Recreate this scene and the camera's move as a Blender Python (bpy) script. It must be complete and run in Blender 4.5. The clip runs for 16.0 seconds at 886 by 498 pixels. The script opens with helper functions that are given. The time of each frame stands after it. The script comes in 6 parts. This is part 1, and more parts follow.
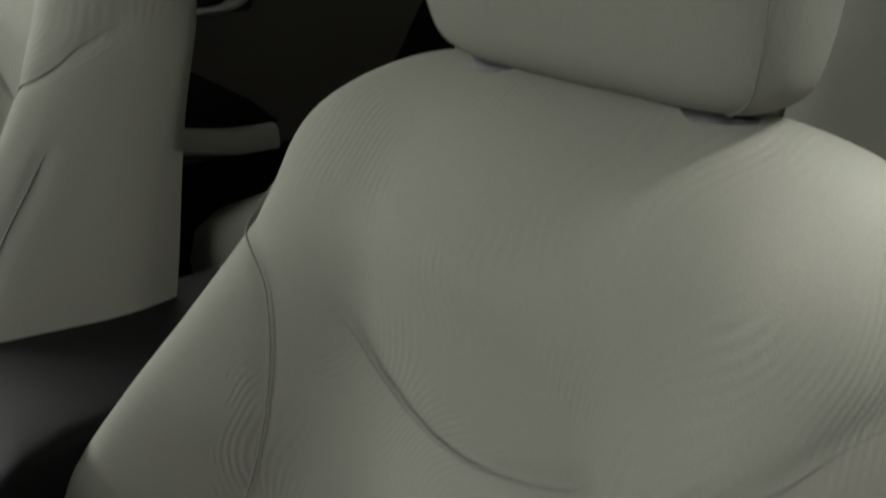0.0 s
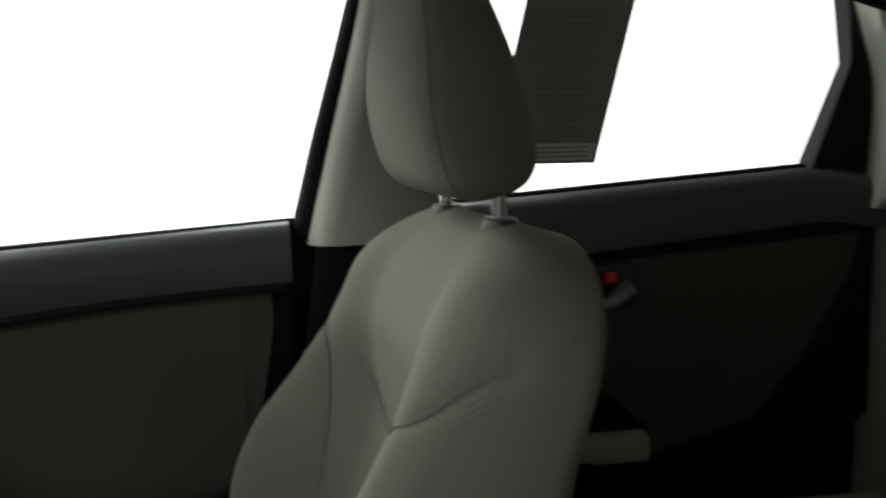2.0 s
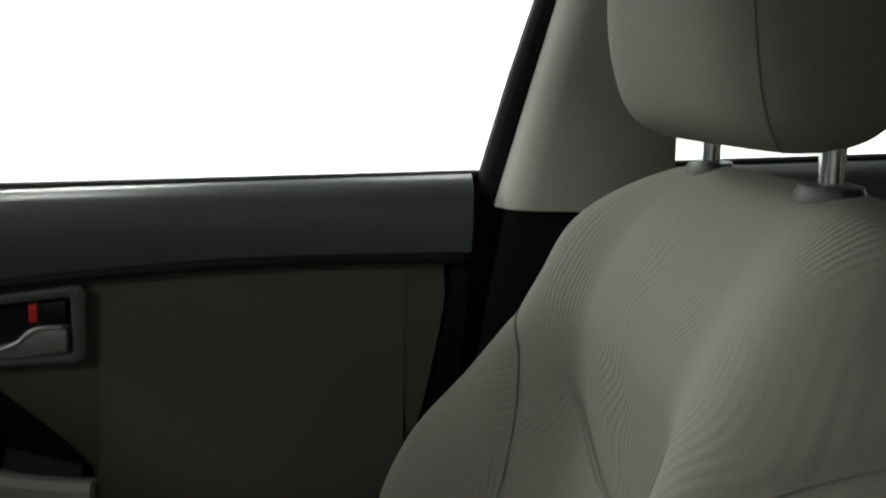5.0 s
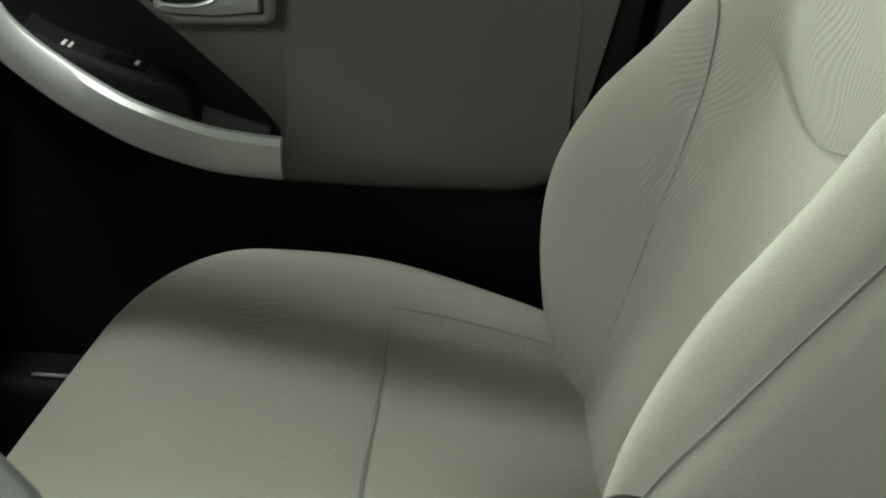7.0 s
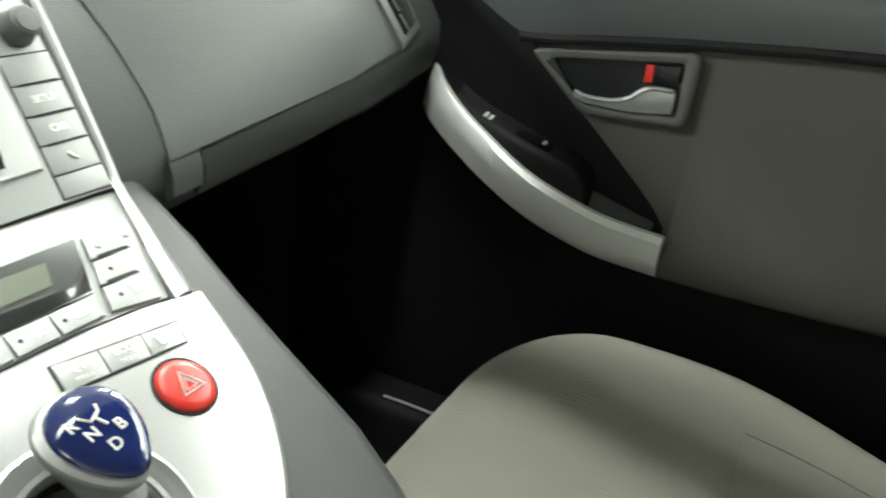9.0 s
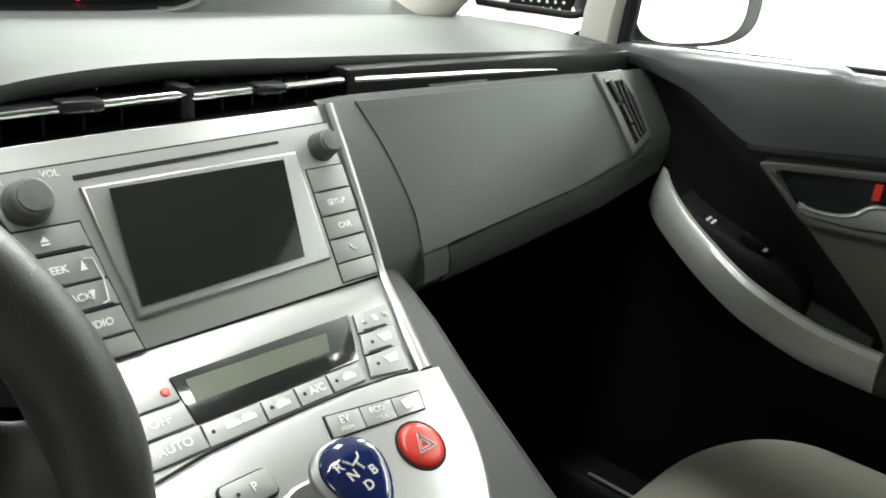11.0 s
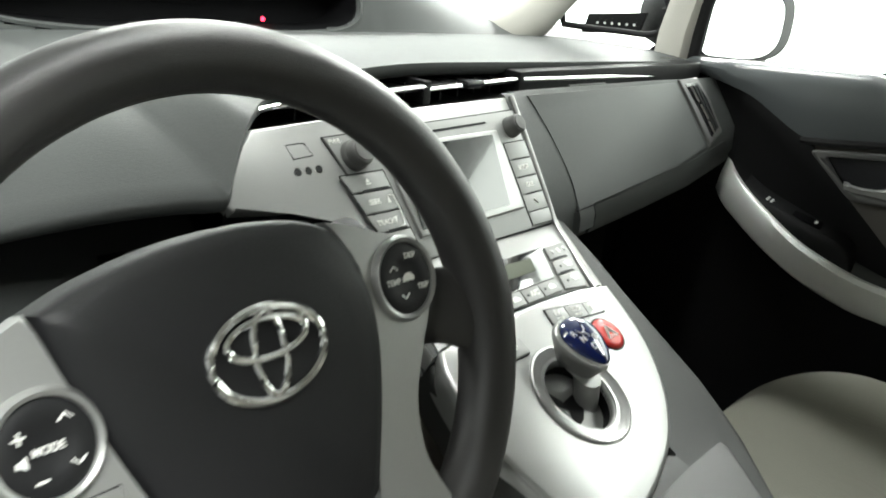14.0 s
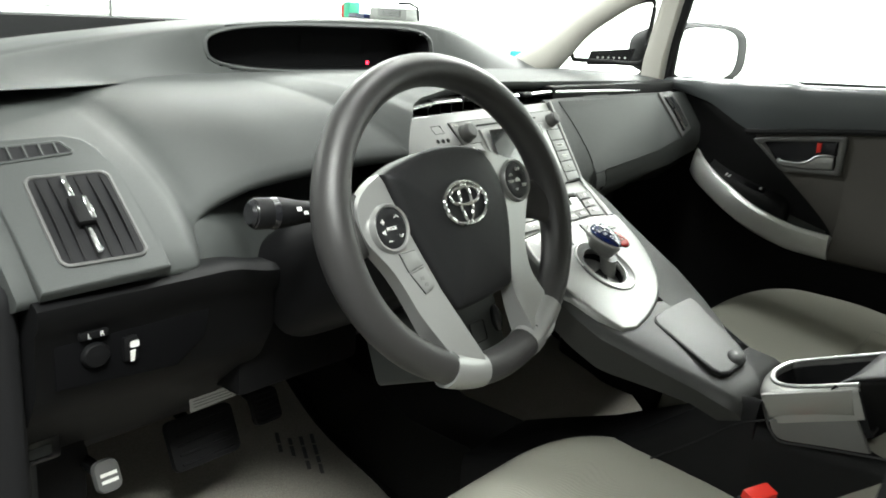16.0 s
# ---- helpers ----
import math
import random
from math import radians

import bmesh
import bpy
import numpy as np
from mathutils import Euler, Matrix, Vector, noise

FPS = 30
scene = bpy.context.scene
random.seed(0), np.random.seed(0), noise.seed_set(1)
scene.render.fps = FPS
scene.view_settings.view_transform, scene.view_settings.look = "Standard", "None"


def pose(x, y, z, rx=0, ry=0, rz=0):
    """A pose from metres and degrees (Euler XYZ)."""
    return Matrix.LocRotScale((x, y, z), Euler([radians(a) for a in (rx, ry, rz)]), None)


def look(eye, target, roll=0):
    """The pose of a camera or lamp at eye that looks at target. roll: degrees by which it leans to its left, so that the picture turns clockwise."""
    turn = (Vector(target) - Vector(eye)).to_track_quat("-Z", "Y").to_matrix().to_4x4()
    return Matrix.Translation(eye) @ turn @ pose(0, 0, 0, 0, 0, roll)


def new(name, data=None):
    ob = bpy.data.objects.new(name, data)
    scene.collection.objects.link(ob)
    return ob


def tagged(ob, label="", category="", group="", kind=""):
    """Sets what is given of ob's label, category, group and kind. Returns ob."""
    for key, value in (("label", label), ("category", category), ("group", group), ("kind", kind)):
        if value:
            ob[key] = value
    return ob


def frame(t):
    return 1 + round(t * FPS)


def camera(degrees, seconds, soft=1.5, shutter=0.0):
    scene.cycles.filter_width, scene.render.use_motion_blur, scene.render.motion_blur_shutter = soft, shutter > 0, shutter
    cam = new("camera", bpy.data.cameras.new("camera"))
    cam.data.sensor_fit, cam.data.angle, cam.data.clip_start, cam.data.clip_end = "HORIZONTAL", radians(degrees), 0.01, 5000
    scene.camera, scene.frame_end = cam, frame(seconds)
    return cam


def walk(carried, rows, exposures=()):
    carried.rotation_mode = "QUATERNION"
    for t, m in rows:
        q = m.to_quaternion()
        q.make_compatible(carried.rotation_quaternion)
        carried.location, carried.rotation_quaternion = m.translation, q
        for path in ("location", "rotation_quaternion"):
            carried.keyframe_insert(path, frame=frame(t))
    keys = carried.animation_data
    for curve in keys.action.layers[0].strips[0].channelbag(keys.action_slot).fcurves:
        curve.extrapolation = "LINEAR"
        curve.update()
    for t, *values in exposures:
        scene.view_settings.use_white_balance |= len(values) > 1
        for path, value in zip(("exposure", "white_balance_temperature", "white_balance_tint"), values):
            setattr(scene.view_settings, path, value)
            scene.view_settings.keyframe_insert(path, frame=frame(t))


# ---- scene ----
cam = camera(55.0, 16.0, soft=1.8, shutter=0.4)
PATH = [
    (0, (-0.593, -0.319, 0.805), (0.828, -1.452, -0.03), -1.3),
    (0.5, (-0.579, -0.335, 0.836), (0.888, -1.501, 0.136), -3.1),
    (1, (-0.57, -0.324, 0.857), (0.987, -1.463, 0.329), -1.9),
    (1.5, (-0.498, -0.352, 0.856), (1.254, -1.239, 0.476), -1.3),
    (2, (-0.409, -0.357, 0.848), (1.494, -0.907, 0.57), -1.4),
    (2.5, (-0.317, -0.358, 0.844), (1.637, -0.743, 0.659), -1.3),
    (3, (-0.247, -0.368, 0.854), (1.725, -0.679, 0.738), -1.4),
    (3.2, (-0.217, -0.376, 0.854), (1.762, -0.653, 0.772), -1.2),
    (5.3, (-0.169, -0.356, 0.803), (1.775, -0.525, 0.362), 2.4),
    (5.5, (-0.174, -0.349, 0.794), (1.755, -0.513, 0.294), 3.0),
    (6, (-0.194, -0.327, 0.768), (1.697, -0.469, 0.131), 4.1),
    (6.5, (-0.206, -0.307, 0.746), (1.631, -0.386, -0.041), 4.2),
    (7, (-0.218, -0.289, 0.731), (1.586, -0.272, -0.131), 3.3),
    (7.5, (-0.224, -0.273, 0.72), (1.584, -0.133, -0.123), 2.5),
    (8, (-0.22, -0.252, 0.735), (1.576, 0.025, -0.101), 2.6),
    (8.5, (-0.233, -0.246, 0.74), (1.54, 0.243, -0.045), 4.1),
    (9, (-0.239, -0.231, 0.758), (1.452, 0.496, -0.025), 6.8),
    (9.5, (-0.259, -0.251, 0.782), (1.325, 0.687, 0.001), 7.2),
    (12, (-0.322, -0.27, 0.815), (1.08, 0.999, 0.164), 4.9),
    (12.5, (-0.335, -0.265, 0.815), (1.025, 1.061, 0.191), 4.4),
    (13, (-0.364, -0.255, 0.813), (0.949, 1.126, 0.205), 4.3),
    (13.5, (-0.458, -0.261, 0.813), (0.918, 1.049, 0.19), 6.2),
    (14, (-0.582, -0.294, 0.805), (0.885, 0.906, 0.168), 5.8),
    (14.5, (-0.696, -0.371, 0.803), (0.739, 0.868, 0.17), 3.4),
    (15, (-0.814, -0.447, 0.79), (0.596, 0.84, 0.194), 2.3),
    (15.5, (-0.937, -0.493, 0.797), (0.506, 0.764, 0.22), 3.2),
    (16, (-1.031, -0.54, 0.808), (0.455, 0.69, 0.276), 3.4),
]
walk(cam, [(t, look(eye, target, roll)) for t, eye, target, roll in PATH], exposures=[
    (0.0, -0.3, 6500, 10), (0.5, -0.25, 6500, 10), (1.0, -0.1, 6500, 10), (1.5, -0.4, 6500, 10), (2.0, -0.9, 6500, 10), (2.6, -1.45, 6500, 10), (3.2, -1.6, 6500, 10), (5.3, -0.5, 6500, 8),
    (6.2, 0.6, 6500, 4), (7.0, 0.9, 6500, 2), (8.6, 1.3, 6500, 3), (9.1, 1.3, 6500, 4), (9.7, 0.95, 6500, 6), (12.0, 0.6, 6500, 8), (14.0, 0.6, 6450, 8), (15.0, 0.6, 6450, 8), (16.0, 0.5, 6450, 8)])

# ---- light ----
world = bpy.data.worlds.new("room_air")
scene.world = world
world.use_nodes = True
world.node_tree.nodes["Background"].inputs[0].default_value = (0.9, 0.95, 1.0, 1)
world.node_tree.nodes["Background"].inputs[1].default_value = 0.1


# unseen area lights, added to brighten chosen parts of the cabin
def fill_lamp(x, y, sx, sy, watts, aim=None):
    data = bpy.data.lights.new("fill_light", "AREA")
    data.shape, data.size, data.size_y, data.energy, data.color = "RECTANGLE", sx, sy, watts, (0.975, 1.0, 0.955)
    ob = new("fill_light", data)
    ob.matrix_world = look((x, y, 2.55), aim) if aim else pose(x, y, 2.55)
    return ob


for lx, ly, sx, sy, lw in ((0.05, -0.05, 1.3, 0.24, 30), (0.98, 0.85, 0.15, 0.3, 28), (2.6, -0.9, 1.2, 1.2, 45), (-1.45, -1.2, 0.6, 1.0, 128)):
    fill_lamp(lx, ly, sx, sy, lw)
# tilted fill lights, also added out of view, ahead of the car and beside it
fill_lamp(1.9, 3.4, 1.4, 0.9, 85, (0.2, -0.3, 0.7))
fill_lamp(-1.6, 3.2, 1.0, 0.6, 58, (0.6, -0.1, 0.55))
fill_lamp(3.6, 1.3, 1.0, 0.8, 120, (0.3, -0.3, 0.6))
fill_lamp(-2.7, -0.7, 1.0, 0.8, 14, (-0.1, 0.2, 0.65))


# ---- materials ----
def surf(name, base, rough=0.6, metal=0.0, scale=400.0, grain=0.08, bump=0.1, blotch=0.06, blotch_scale=6.0, coat=0.0, stretch=(1, 1, 1), spec=0.5, ripple=0.0):
    m = bpy.data.materials.new(name)
    m.use_nodes = True
    n, l = m.node_tree.nodes, m.node_tree.links
    b = n["Principled BSDF"]
    b.inputs["Roughness"].default_value, b.inputs["Metallic"].default_value = rough, metal
    b.inputs["Coat Weight"].default_value = coat
    b.inputs["Specular IOR Level"].default_value = spec
    tc = n.new("ShaderNodeTexCoord")
    mp = n.new("ShaderNodeMapping")
    mp.inputs["Scale"].default_value = stretch
    l.new(tc.outputs["Object"], mp.inputs[0])
    fine, big = n.new("ShaderNodeTexNoise"), n.new("ShaderNodeTexNoise")
    fine.inputs["Scale"].default_value, fine.inputs["Detail"].default_value = scale, 3
    big.inputs["Scale"].default_value, big.inputs["Detail"].default_value = blotch_scale, 4
    l.new(mp.outputs[0], fine.inputs["Vector"])
    l.new(tc.outputs["Object"], big.inputs["Vector"])
    add = n.new("ShaderNodeMath")
    add.operation = "MULTIPLY_ADD"
    l.new(fine.outputs[0], add.inputs[0])
    add.inputs[1].default_value = 2 * grain
    low = n.new("ShaderNodeMath")
    low.operation = "MULTIPLY_ADD"
    l.new(big.outputs[0], low.inputs[0])
    low.inputs[1].default_value, low.inputs[2].default_value = 2 * blotch, 1 - grain - blotch
    l.new(low.outputs[0], add.inputs[2])
    mul = n.new("ShaderNodeVectorMath")
    mul.operation = "SCALE"
    mul.inputs[0].default_value = base
    l.new(add.outputs[0], mul.inputs["Scale"])
    l.new(mul.outputs[0], b.inputs["Base Color"])
    rr = n.new("ShaderNodeMath")
    rr.operation = "MULTIPLY_ADD"
    l.new(big.outputs[0], rr.inputs[0])
    rr.inputs[1].default_value, rr.inputs[2].default_value = 0.16, max(rough - 0.08, 0.02)
    l.new(rr.outputs[0], b.inputs["Roughness"])
    if bump:
        bp = n.new("ShaderNodeBump")
        bp.inputs["Strength"].default_value, bp.inputs["Distance"].default_value = bump, 0.001
        l.new(fine.outputs[0], bp.inputs["Height"])
        l.new(bp.outputs[0], b.inputs["Normal"])
        if ripple:
            # embossed wavy ribs in patches, broken into fine pits
            warp = n.new("ShaderNodeTexNoise")
            warp.inputs["Scale"].default_value, warp.inputs["Detail"].default_value = 8.0, 1
            l.new(tc.outputs["Object"], warp.inputs["Vector"])
            run = n.new("ShaderNodeVectorMath")
            run.operation = "DOT_PRODUCT"
            run.inputs[1].default_value = (1050.0, 250.0, 420.0)
            l.new(tc.outputs["Object"], run.inputs[0])
            ph = n.new("ShaderNodeMath")
            ph.operation = "MULTIPLY_ADD"
            ph.inputs[1].default_value = 150.0
            l.new(warp.outputs[0], ph.inputs[0])
            l.new(run.outputs["Value"], ph.inputs[2])
            sn0 = n.new("ShaderNodeMath")
            sn0.operation = "SINE"
            l.new(ph.outputs[0], sn0.inputs[0])
            patch = n.new("ShaderNodeTexNoise")
            patch.inputs["Scale"].default_value, patch.inputs["Detail"].default_value = 14.0, 2
            l.new(tc.outputs["Object"], patch.inputs["Vector"])
            keep = n.new("ShaderNodeMapRange")
            keep.inputs["From Min"].default_value, keep.inputs["From Max"].default_value = 0.42, 0.62
            l.new(patch.outputs[0], keep.inputs["Value"])
            sn = n.new("ShaderNodeMath")
            sn.operation = "MULTIPLY"
            l.new(sn0.outputs[0], sn.inputs[0])
            l.new(keep.outputs[0], sn.inputs[1])
            b2 = n.new("ShaderNodeBump")
            b2.inputs["Strength"].default_value, b2.inputs["Distance"].default_value = ripple, 0.0006
            l.new(sn.outputs[0], b2.inputs["Height"])
            l.new(bp.outputs[0], b2.inputs["Normal"])
            l.new(b2.outputs[0], b.inputs["Normal"])
    return m


def glow(name, colour, strength):
    m = bpy.data.materials.new(name)
    m.use_nodes = True
    b = m.node_tree.nodes["Principled BSDF"]
    b.inputs["Base Color"].default_value = (*colour, 1)
    b.inputs["Emission Color"].default_value = (*colour, 1)
    b.inputs["Emission Strength"].default_value = strength
    return m


def clear(name, tint=(1, 1, 1), ior=1.12):
    m = bpy.data.materials.new(name)
    m.use_nodes = True
    n, l = m.node_tree.nodes, m.node_tree.links
    for x in list(n):
        if x.type == "BSDF_PRINCIPLED":
            n.remove(x)
    tr, gl, mix, fr = n.new("ShaderNodeBsdfTransparent"), n.new("ShaderNodeBsdfGlossy"), n.new("ShaderNodeMixShader"), n.new("ShaderNodeFresnel")
    tr.inputs[0].default_value = (*tint, 1)
    gl.inputs["Roughness"].default_value = 0.02
    fr.inputs[0].default_value = ior
    l.new(fr.outputs[0], mix.inputs[0])
    l.new(tr.outputs[0], mix.inputs[1])
    l.new(gl.outputs[0], mix.inputs[2])
    l.new(mix.outputs[0], n["Material Output"].inputs[0])
    return m


CLOTH = surf("seat_cloth", (0.215, 0.211, 0.181), 0.9, 0, 900, 0.10, 0.35, 0.05, 9, spec=0.2)
CLOTH_RIB = surf("embossed_seat_cloth", (0.215, 0.211, 0.181), 0.9, 0, 900, 0.10, 0.35, 0.05, 9, spec=0.2, ripple=0.30)
CLOTH_DARK = surf("door_cloth", (0.088, 0.083, 0.077), 0.92, 0, 800, 0.12, 0.35, 0.06, 8, spec=0.15)
SEAM = surf("seam_thread", (0.165, 0.163, 0.142), 0.95, 0, 500, 0.1, 0.2)
VINYL = surf("dash_vinyl", (0.054, 0.058, 0.0565), 0.58, 0, 700, 0.10, 0.25, 0.06, 5, spec=0.28)
# darker copy of the dash vinyl; the console's shade is put into the colour
VINYL_SHADED = surf("dash_vinyl_shaded", (0.030, 0.031, 0.030), 0.52, 0, 700, 0.10, 0.2, 0.07, 6, spec=0.3)
# lighter copy of the silver; the armrest's top light is put into the colour
SILVER_LIT = surf("silver_paint_lit", (0.68, 0.685, 0.67), 0.33, 0.35, 900, 0.04, 0.05, 0.04, 7)
VINYL_DARK = surf("black_vinyl", (0.0055, 0.0055, 0.006), 0.55, 0, 700, 0.12, 0.25, 0.08, 6, spec=0.15)
PANEL = surf("switch_panel", (0.018, 0.018, 0.019), 0.45, 0, 700, 0.1, 0.15, 0.06, 6)
GREY = surf("grey_plastic", (0.09, 0.09, 0.088), 0.5, 0, 800, 0.08, 0.2, 0.05, 6)
SILVER = surf("silver_paint", (0.36, 0.363, 0.356), 0.33, 0.62, 900, 0.05, 0.05, 0.04, 7)
CHROME = surf("chrome", (0.8, 0.8, 0.8), 0.12, 1.0, 200, 0.03, 0, 0.03, 10)
BLACK = surf("black_gloss", (0.012, 0.012, 0.014), 0.25, 0, 300, 0.1, 0, 0.1, 9)
VOID = surf("display_black", (0.003, 0.003, 0.0035), 0.8, 0, 300, 0.1, 0, 0.1, 9, spec=0.08)
RUBBER = surf("black_rubber", (0.010, 0.010, 0.011), 0.75, 0, 400, 0.1, 0.2, spec=0.25)
SILL = surf("sill_vinyl", (0.070, 0.077, 0.080), 0.30, 0, 700, 0.10, 0.15, 0.06, 5, spec=0.7)
TRIM = surf("pillar_trim", (0.42, 0.41, 0.37), 0.75, 0, 700, 0.06, 0.15, 0.04, 4)
LINER = surf("headliner_felt", (0.40, 0.39, 0.36), 0.95, 0, 600, 0.1, 0.3, 0.04, 4)
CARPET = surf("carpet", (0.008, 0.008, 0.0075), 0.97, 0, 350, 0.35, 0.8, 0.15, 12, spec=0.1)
MAT = surf("floor_mat", (0.25, 0.235, 0.21), 0.95, 0, 350, 0.3, 0.7, 0.12, 10, spec=0.1)
WHITE = surf("white_paint", (0.82, 0.83, 0.81), 0.6, 0, 60, 0.03, 0.05)
PAPER = surf("printed_paper", (0.30, 0.30, 0.29), 0.8, 0, 100, 0.04, 0)
INK = surf("white_print", (0.75, 0.75, 0.72), 0.6, 0, 100, 0.02, 0)
PRINT = surf("grey_print", (0.20, 0.20, 0.195), 0.8, 0, 100, 0.04, 0)
INK_DARK = surf("dark_print", (0.05, 0.05, 0.05), 0.6, 0, 100, 0.02, 0)
RED = surf("red_plastic", (0.62, 0.03, 0.02), 0.35, 0, 300, 0.05, 0)
BLUE = surf("blue_gloss", (0.003, 0.011, 0.085), 0.12, 0.0, 300, 0.05, 0, coat=0.8)
CONCRETE = surf("concrete", (0.16, 0.16, 0.155), 0.6, 0, 60, 0.1, 0.2)
WALL = surf("dull_grey", (0.22, 0.22, 0.215), 0.7, 0, 60, 0.05, 0.05)
GLASS = clear("window_glass", (0.97, 0.985, 0.97))
SCREEN_GLASS = clear("windscreen_glass", (0.97, 0.985, 0.97), 1.015)
# the walls' brightness is put in as emission, though they are no lamps
GLOW_FRONT = glow("glowing_front_wall", (0.97, 1.0, 0.97), 1.15)
GLOW_EAST = glow("glowing_backdrop", (0.955, 1.0, 0.945), 2.7)


# ---- builders ----
ORIGIN = {}


def thing(name, at, label, category, group="", kind=""):
    ob = new(name)
    ob.empty_display_size = 0.05
    ob.location = at
    ORIGIN[ob] = Vector(at)
    return tagged(ob, label, category, group, kind)


def part(name, bm, material, parent=None, label="", smooth=40):
    """Links a bmesh in world places as one mesh object, under a thing or a part."""
    base = ORIGIN.get(parent, Vector((0, 0, 0)))
    bmesh.ops.recalc_face_normals(bm, faces=bm.faces)
    if base.length:
        bmesh.ops.translate(bm, verts=bm.verts, vec=-base)
    me = bpy.data.meshes.new(name)
    bm.to_mesh(me)
    bm.free()
    me.materials.append(material)
    if smooth:
        me.polygons.foreach_set("use_smooth", [True] * len(me.polygons))
        me.set_sharp_from_angle(angle=radians(smooth))
    ob = new(name, me)
    ob.parent = parent
    ORIGIN[ob] = base
    return tagged(ob, label)


def setting(name, bm, material, label, category, smooth=40):
    return tagged(part(name, bm, material, None, label, smooth), label, category, "", "structure")


def lone(name, bm, material, label, category, group=""):
    return tagged(part(name, bm, material, None, label), label, category, group)


def box(x0, x1, y0, y1, z0, z1, bevel=0.004, seg=2, m=None, bm=None):
    bm = bm or bmesh.new()
    r = bmesh.ops.create_cube(bm, size=1, matrix=Matrix.Translation(((x0 + x1) / 2, (y0 + y1) / 2, (z0 + z1) / 2)) @ Matrix.Diagonal((x1 - x0, y1 - y0, z1 - z0, 1)))
    vs = r["verts"]
    if m is not None:
        bmesh.ops.transform(bm, verts=vs, matrix=m)
    if bevel:
        es = list({e for v in vs for e in v.link_edges})
        bmesh.ops.bevel(bm, geom=es, offset=bevel, segments=seg, affect="EDGES", profile=0.6)
    return bm


def prism(pts, depth, m, bevel=0.003, seg=2, bm=None):
    """A flat outline of (u, v) pushed out by depth along w; m takes (u, v, w) to the world."""
    bm = bm or bmesh.new()
    low = [bm.verts.new(m @ Vector((u, v, 0))) for u, v in pts]
    high = [bm.verts.new(m @ Vector((u, v, depth))) for u, v in pts]
    fs = [bm.faces.new(low[::-1]), bm.faces.new(high)]
    n = len(pts)
    for i in range(n):
        fs.append(bm.faces.new((low[i], low[(i + 1) % n], high[(i + 1) % n], high[i])))
    if bevel:
        es = list(fs[1].edges)
        bmesh.ops.bevel(bm, geom=es, offset=bevel, segments=seg, affect="EDGES", profile=0.6)
    return bm


def loft(rings, closed=True, caps=True, bm=None):
    bm = bm or bmesh.new()
    vs = [[bm.verts.new(p) for p in r] for r in rings]
    n = len(vs[0])
    for a, b in zip(vs, vs[1:]):
        for i in range(n if closed else n - 1):
            j = (i + 1) % n
            bm.faces.new((a[i], a[j], b[j], b[i]))
    if caps and closed:
        bm.faces.new(vs[0][::-1])
        bm.faces.new(vs[-1])
    return bm


def spline(pts, n):
    """n + 1 points along a smooth curve through pts."""
    p = [Vector(q) for q in pts]
    out = []
    for k in range(n + 1):
        t = k / n * (len(p) - 1)
        i = min(int(t), len(p) - 2)
        f = t - i
        a, b = p[i], p[i + 1]
        ta = (p[i + 1] - p[i - 1]) / 2 if i > 0 else b - a
        tb = (p[i + 2] - p[i]) / 2 if i + 2 < len(p) else b - a
        out.append((2 * f**3 - 3 * f**2 + 1) * a + (f**3 - 2 * f**2 + f) * ta + (3 * f**2 - 2 * f**3) * b + (f**3 - f**2) * tb)
    return out


def tube(pts, r, sides=8, closed=False, bm=None, flat=1.0, up=(0, 0, 1)):
    """A round rod along pts; flat squeezes it along up."""
    p = [Vector(q) for q in pts]
    n = len(p)
    rings = []
    for i in range(n):
        a, b = (p[i - 1], p[(i + 1) % n]) if closed else (p[max(i - 1, 0)], p[min(i + 1, n - 1)])
        t = (b - a).normalized()
        s = t.cross(Vector(up))
        s = s.normalized() if s.length > 1e-4 else Vector((1, 0, 0))
        u = s.cross(t)
        rad = r[i] if isinstance(r, (list, tuple)) else r
        rings.append([p[i] + rad * (math.cos(q) * s + flat * math.sin(q) * u) for q in (2 * math.pi * k / sides for k in range(sides))])
    if closed:
        rings.append(rings[0])
        bm = loft(rings, True, False, bm)
        bmesh.ops.remove_doubles(bm, verts=bm.verts, dist=1e-6)
        return bm
    return loft(rings, True, True, bm)


def lathe(profile, m, sides=32, bm=None, sx=1.0):
    """profile of (radius, height) turned round w; m takes it to the world."""
    return loft([[m @ Vector((sx * r * math.cos(a), r * math.sin(a), h)) for a in (2 * math.pi * k / sides for k in range(sides))] for r, h in profile], True, True, bm)


def axes(o, u, v):
    """A frame at o with u across, v near up and w = u x v."""
    u = Vector(u).normalized()
    w = u.cross(Vector(v)).normalized()
    v = w.cross(u)
    m = Matrix((u, v, w)).transposed().to_4x4()
    m.translation = o
    return m


def rounded(w, h, r, n=5, cx=0.0, cy=0.0):
    """The outline of a rounded rectangle."""
    out = []
    for sx, sy, a0 in ((1, 1, 0), (-1, 1, 90), (-1, -1, 180), (1, -1, 270)):
        for k in range(n + 1):
            a = radians(a0 + 90 * k / n)
            out.append((cx + sx * (w / 2 - r) + r * math.cos(a), cy + sy * (h / 2 - r) + r * math.sin(a)))
    return out


def soft_corners(pts, r, n=5):
    """A polygon with its corners rounded by about r, n + 1 points a corner."""
    out = []
    for i, p in enumerate(pts):
        p, a, b = Vector(p), Vector(pts[i - 1]), Vector(pts[(i + 1) % len(pts)])
        s, e = p + (a - p).normalized() * r, p + (b - p).normalized() * r
        for k in range(n + 1):
            f = k / n
            q = (1 - f) ** 2 * s + 2 * f * (1 - f) * p + f * f * e
            out.append((q.x, q.y))
    return out


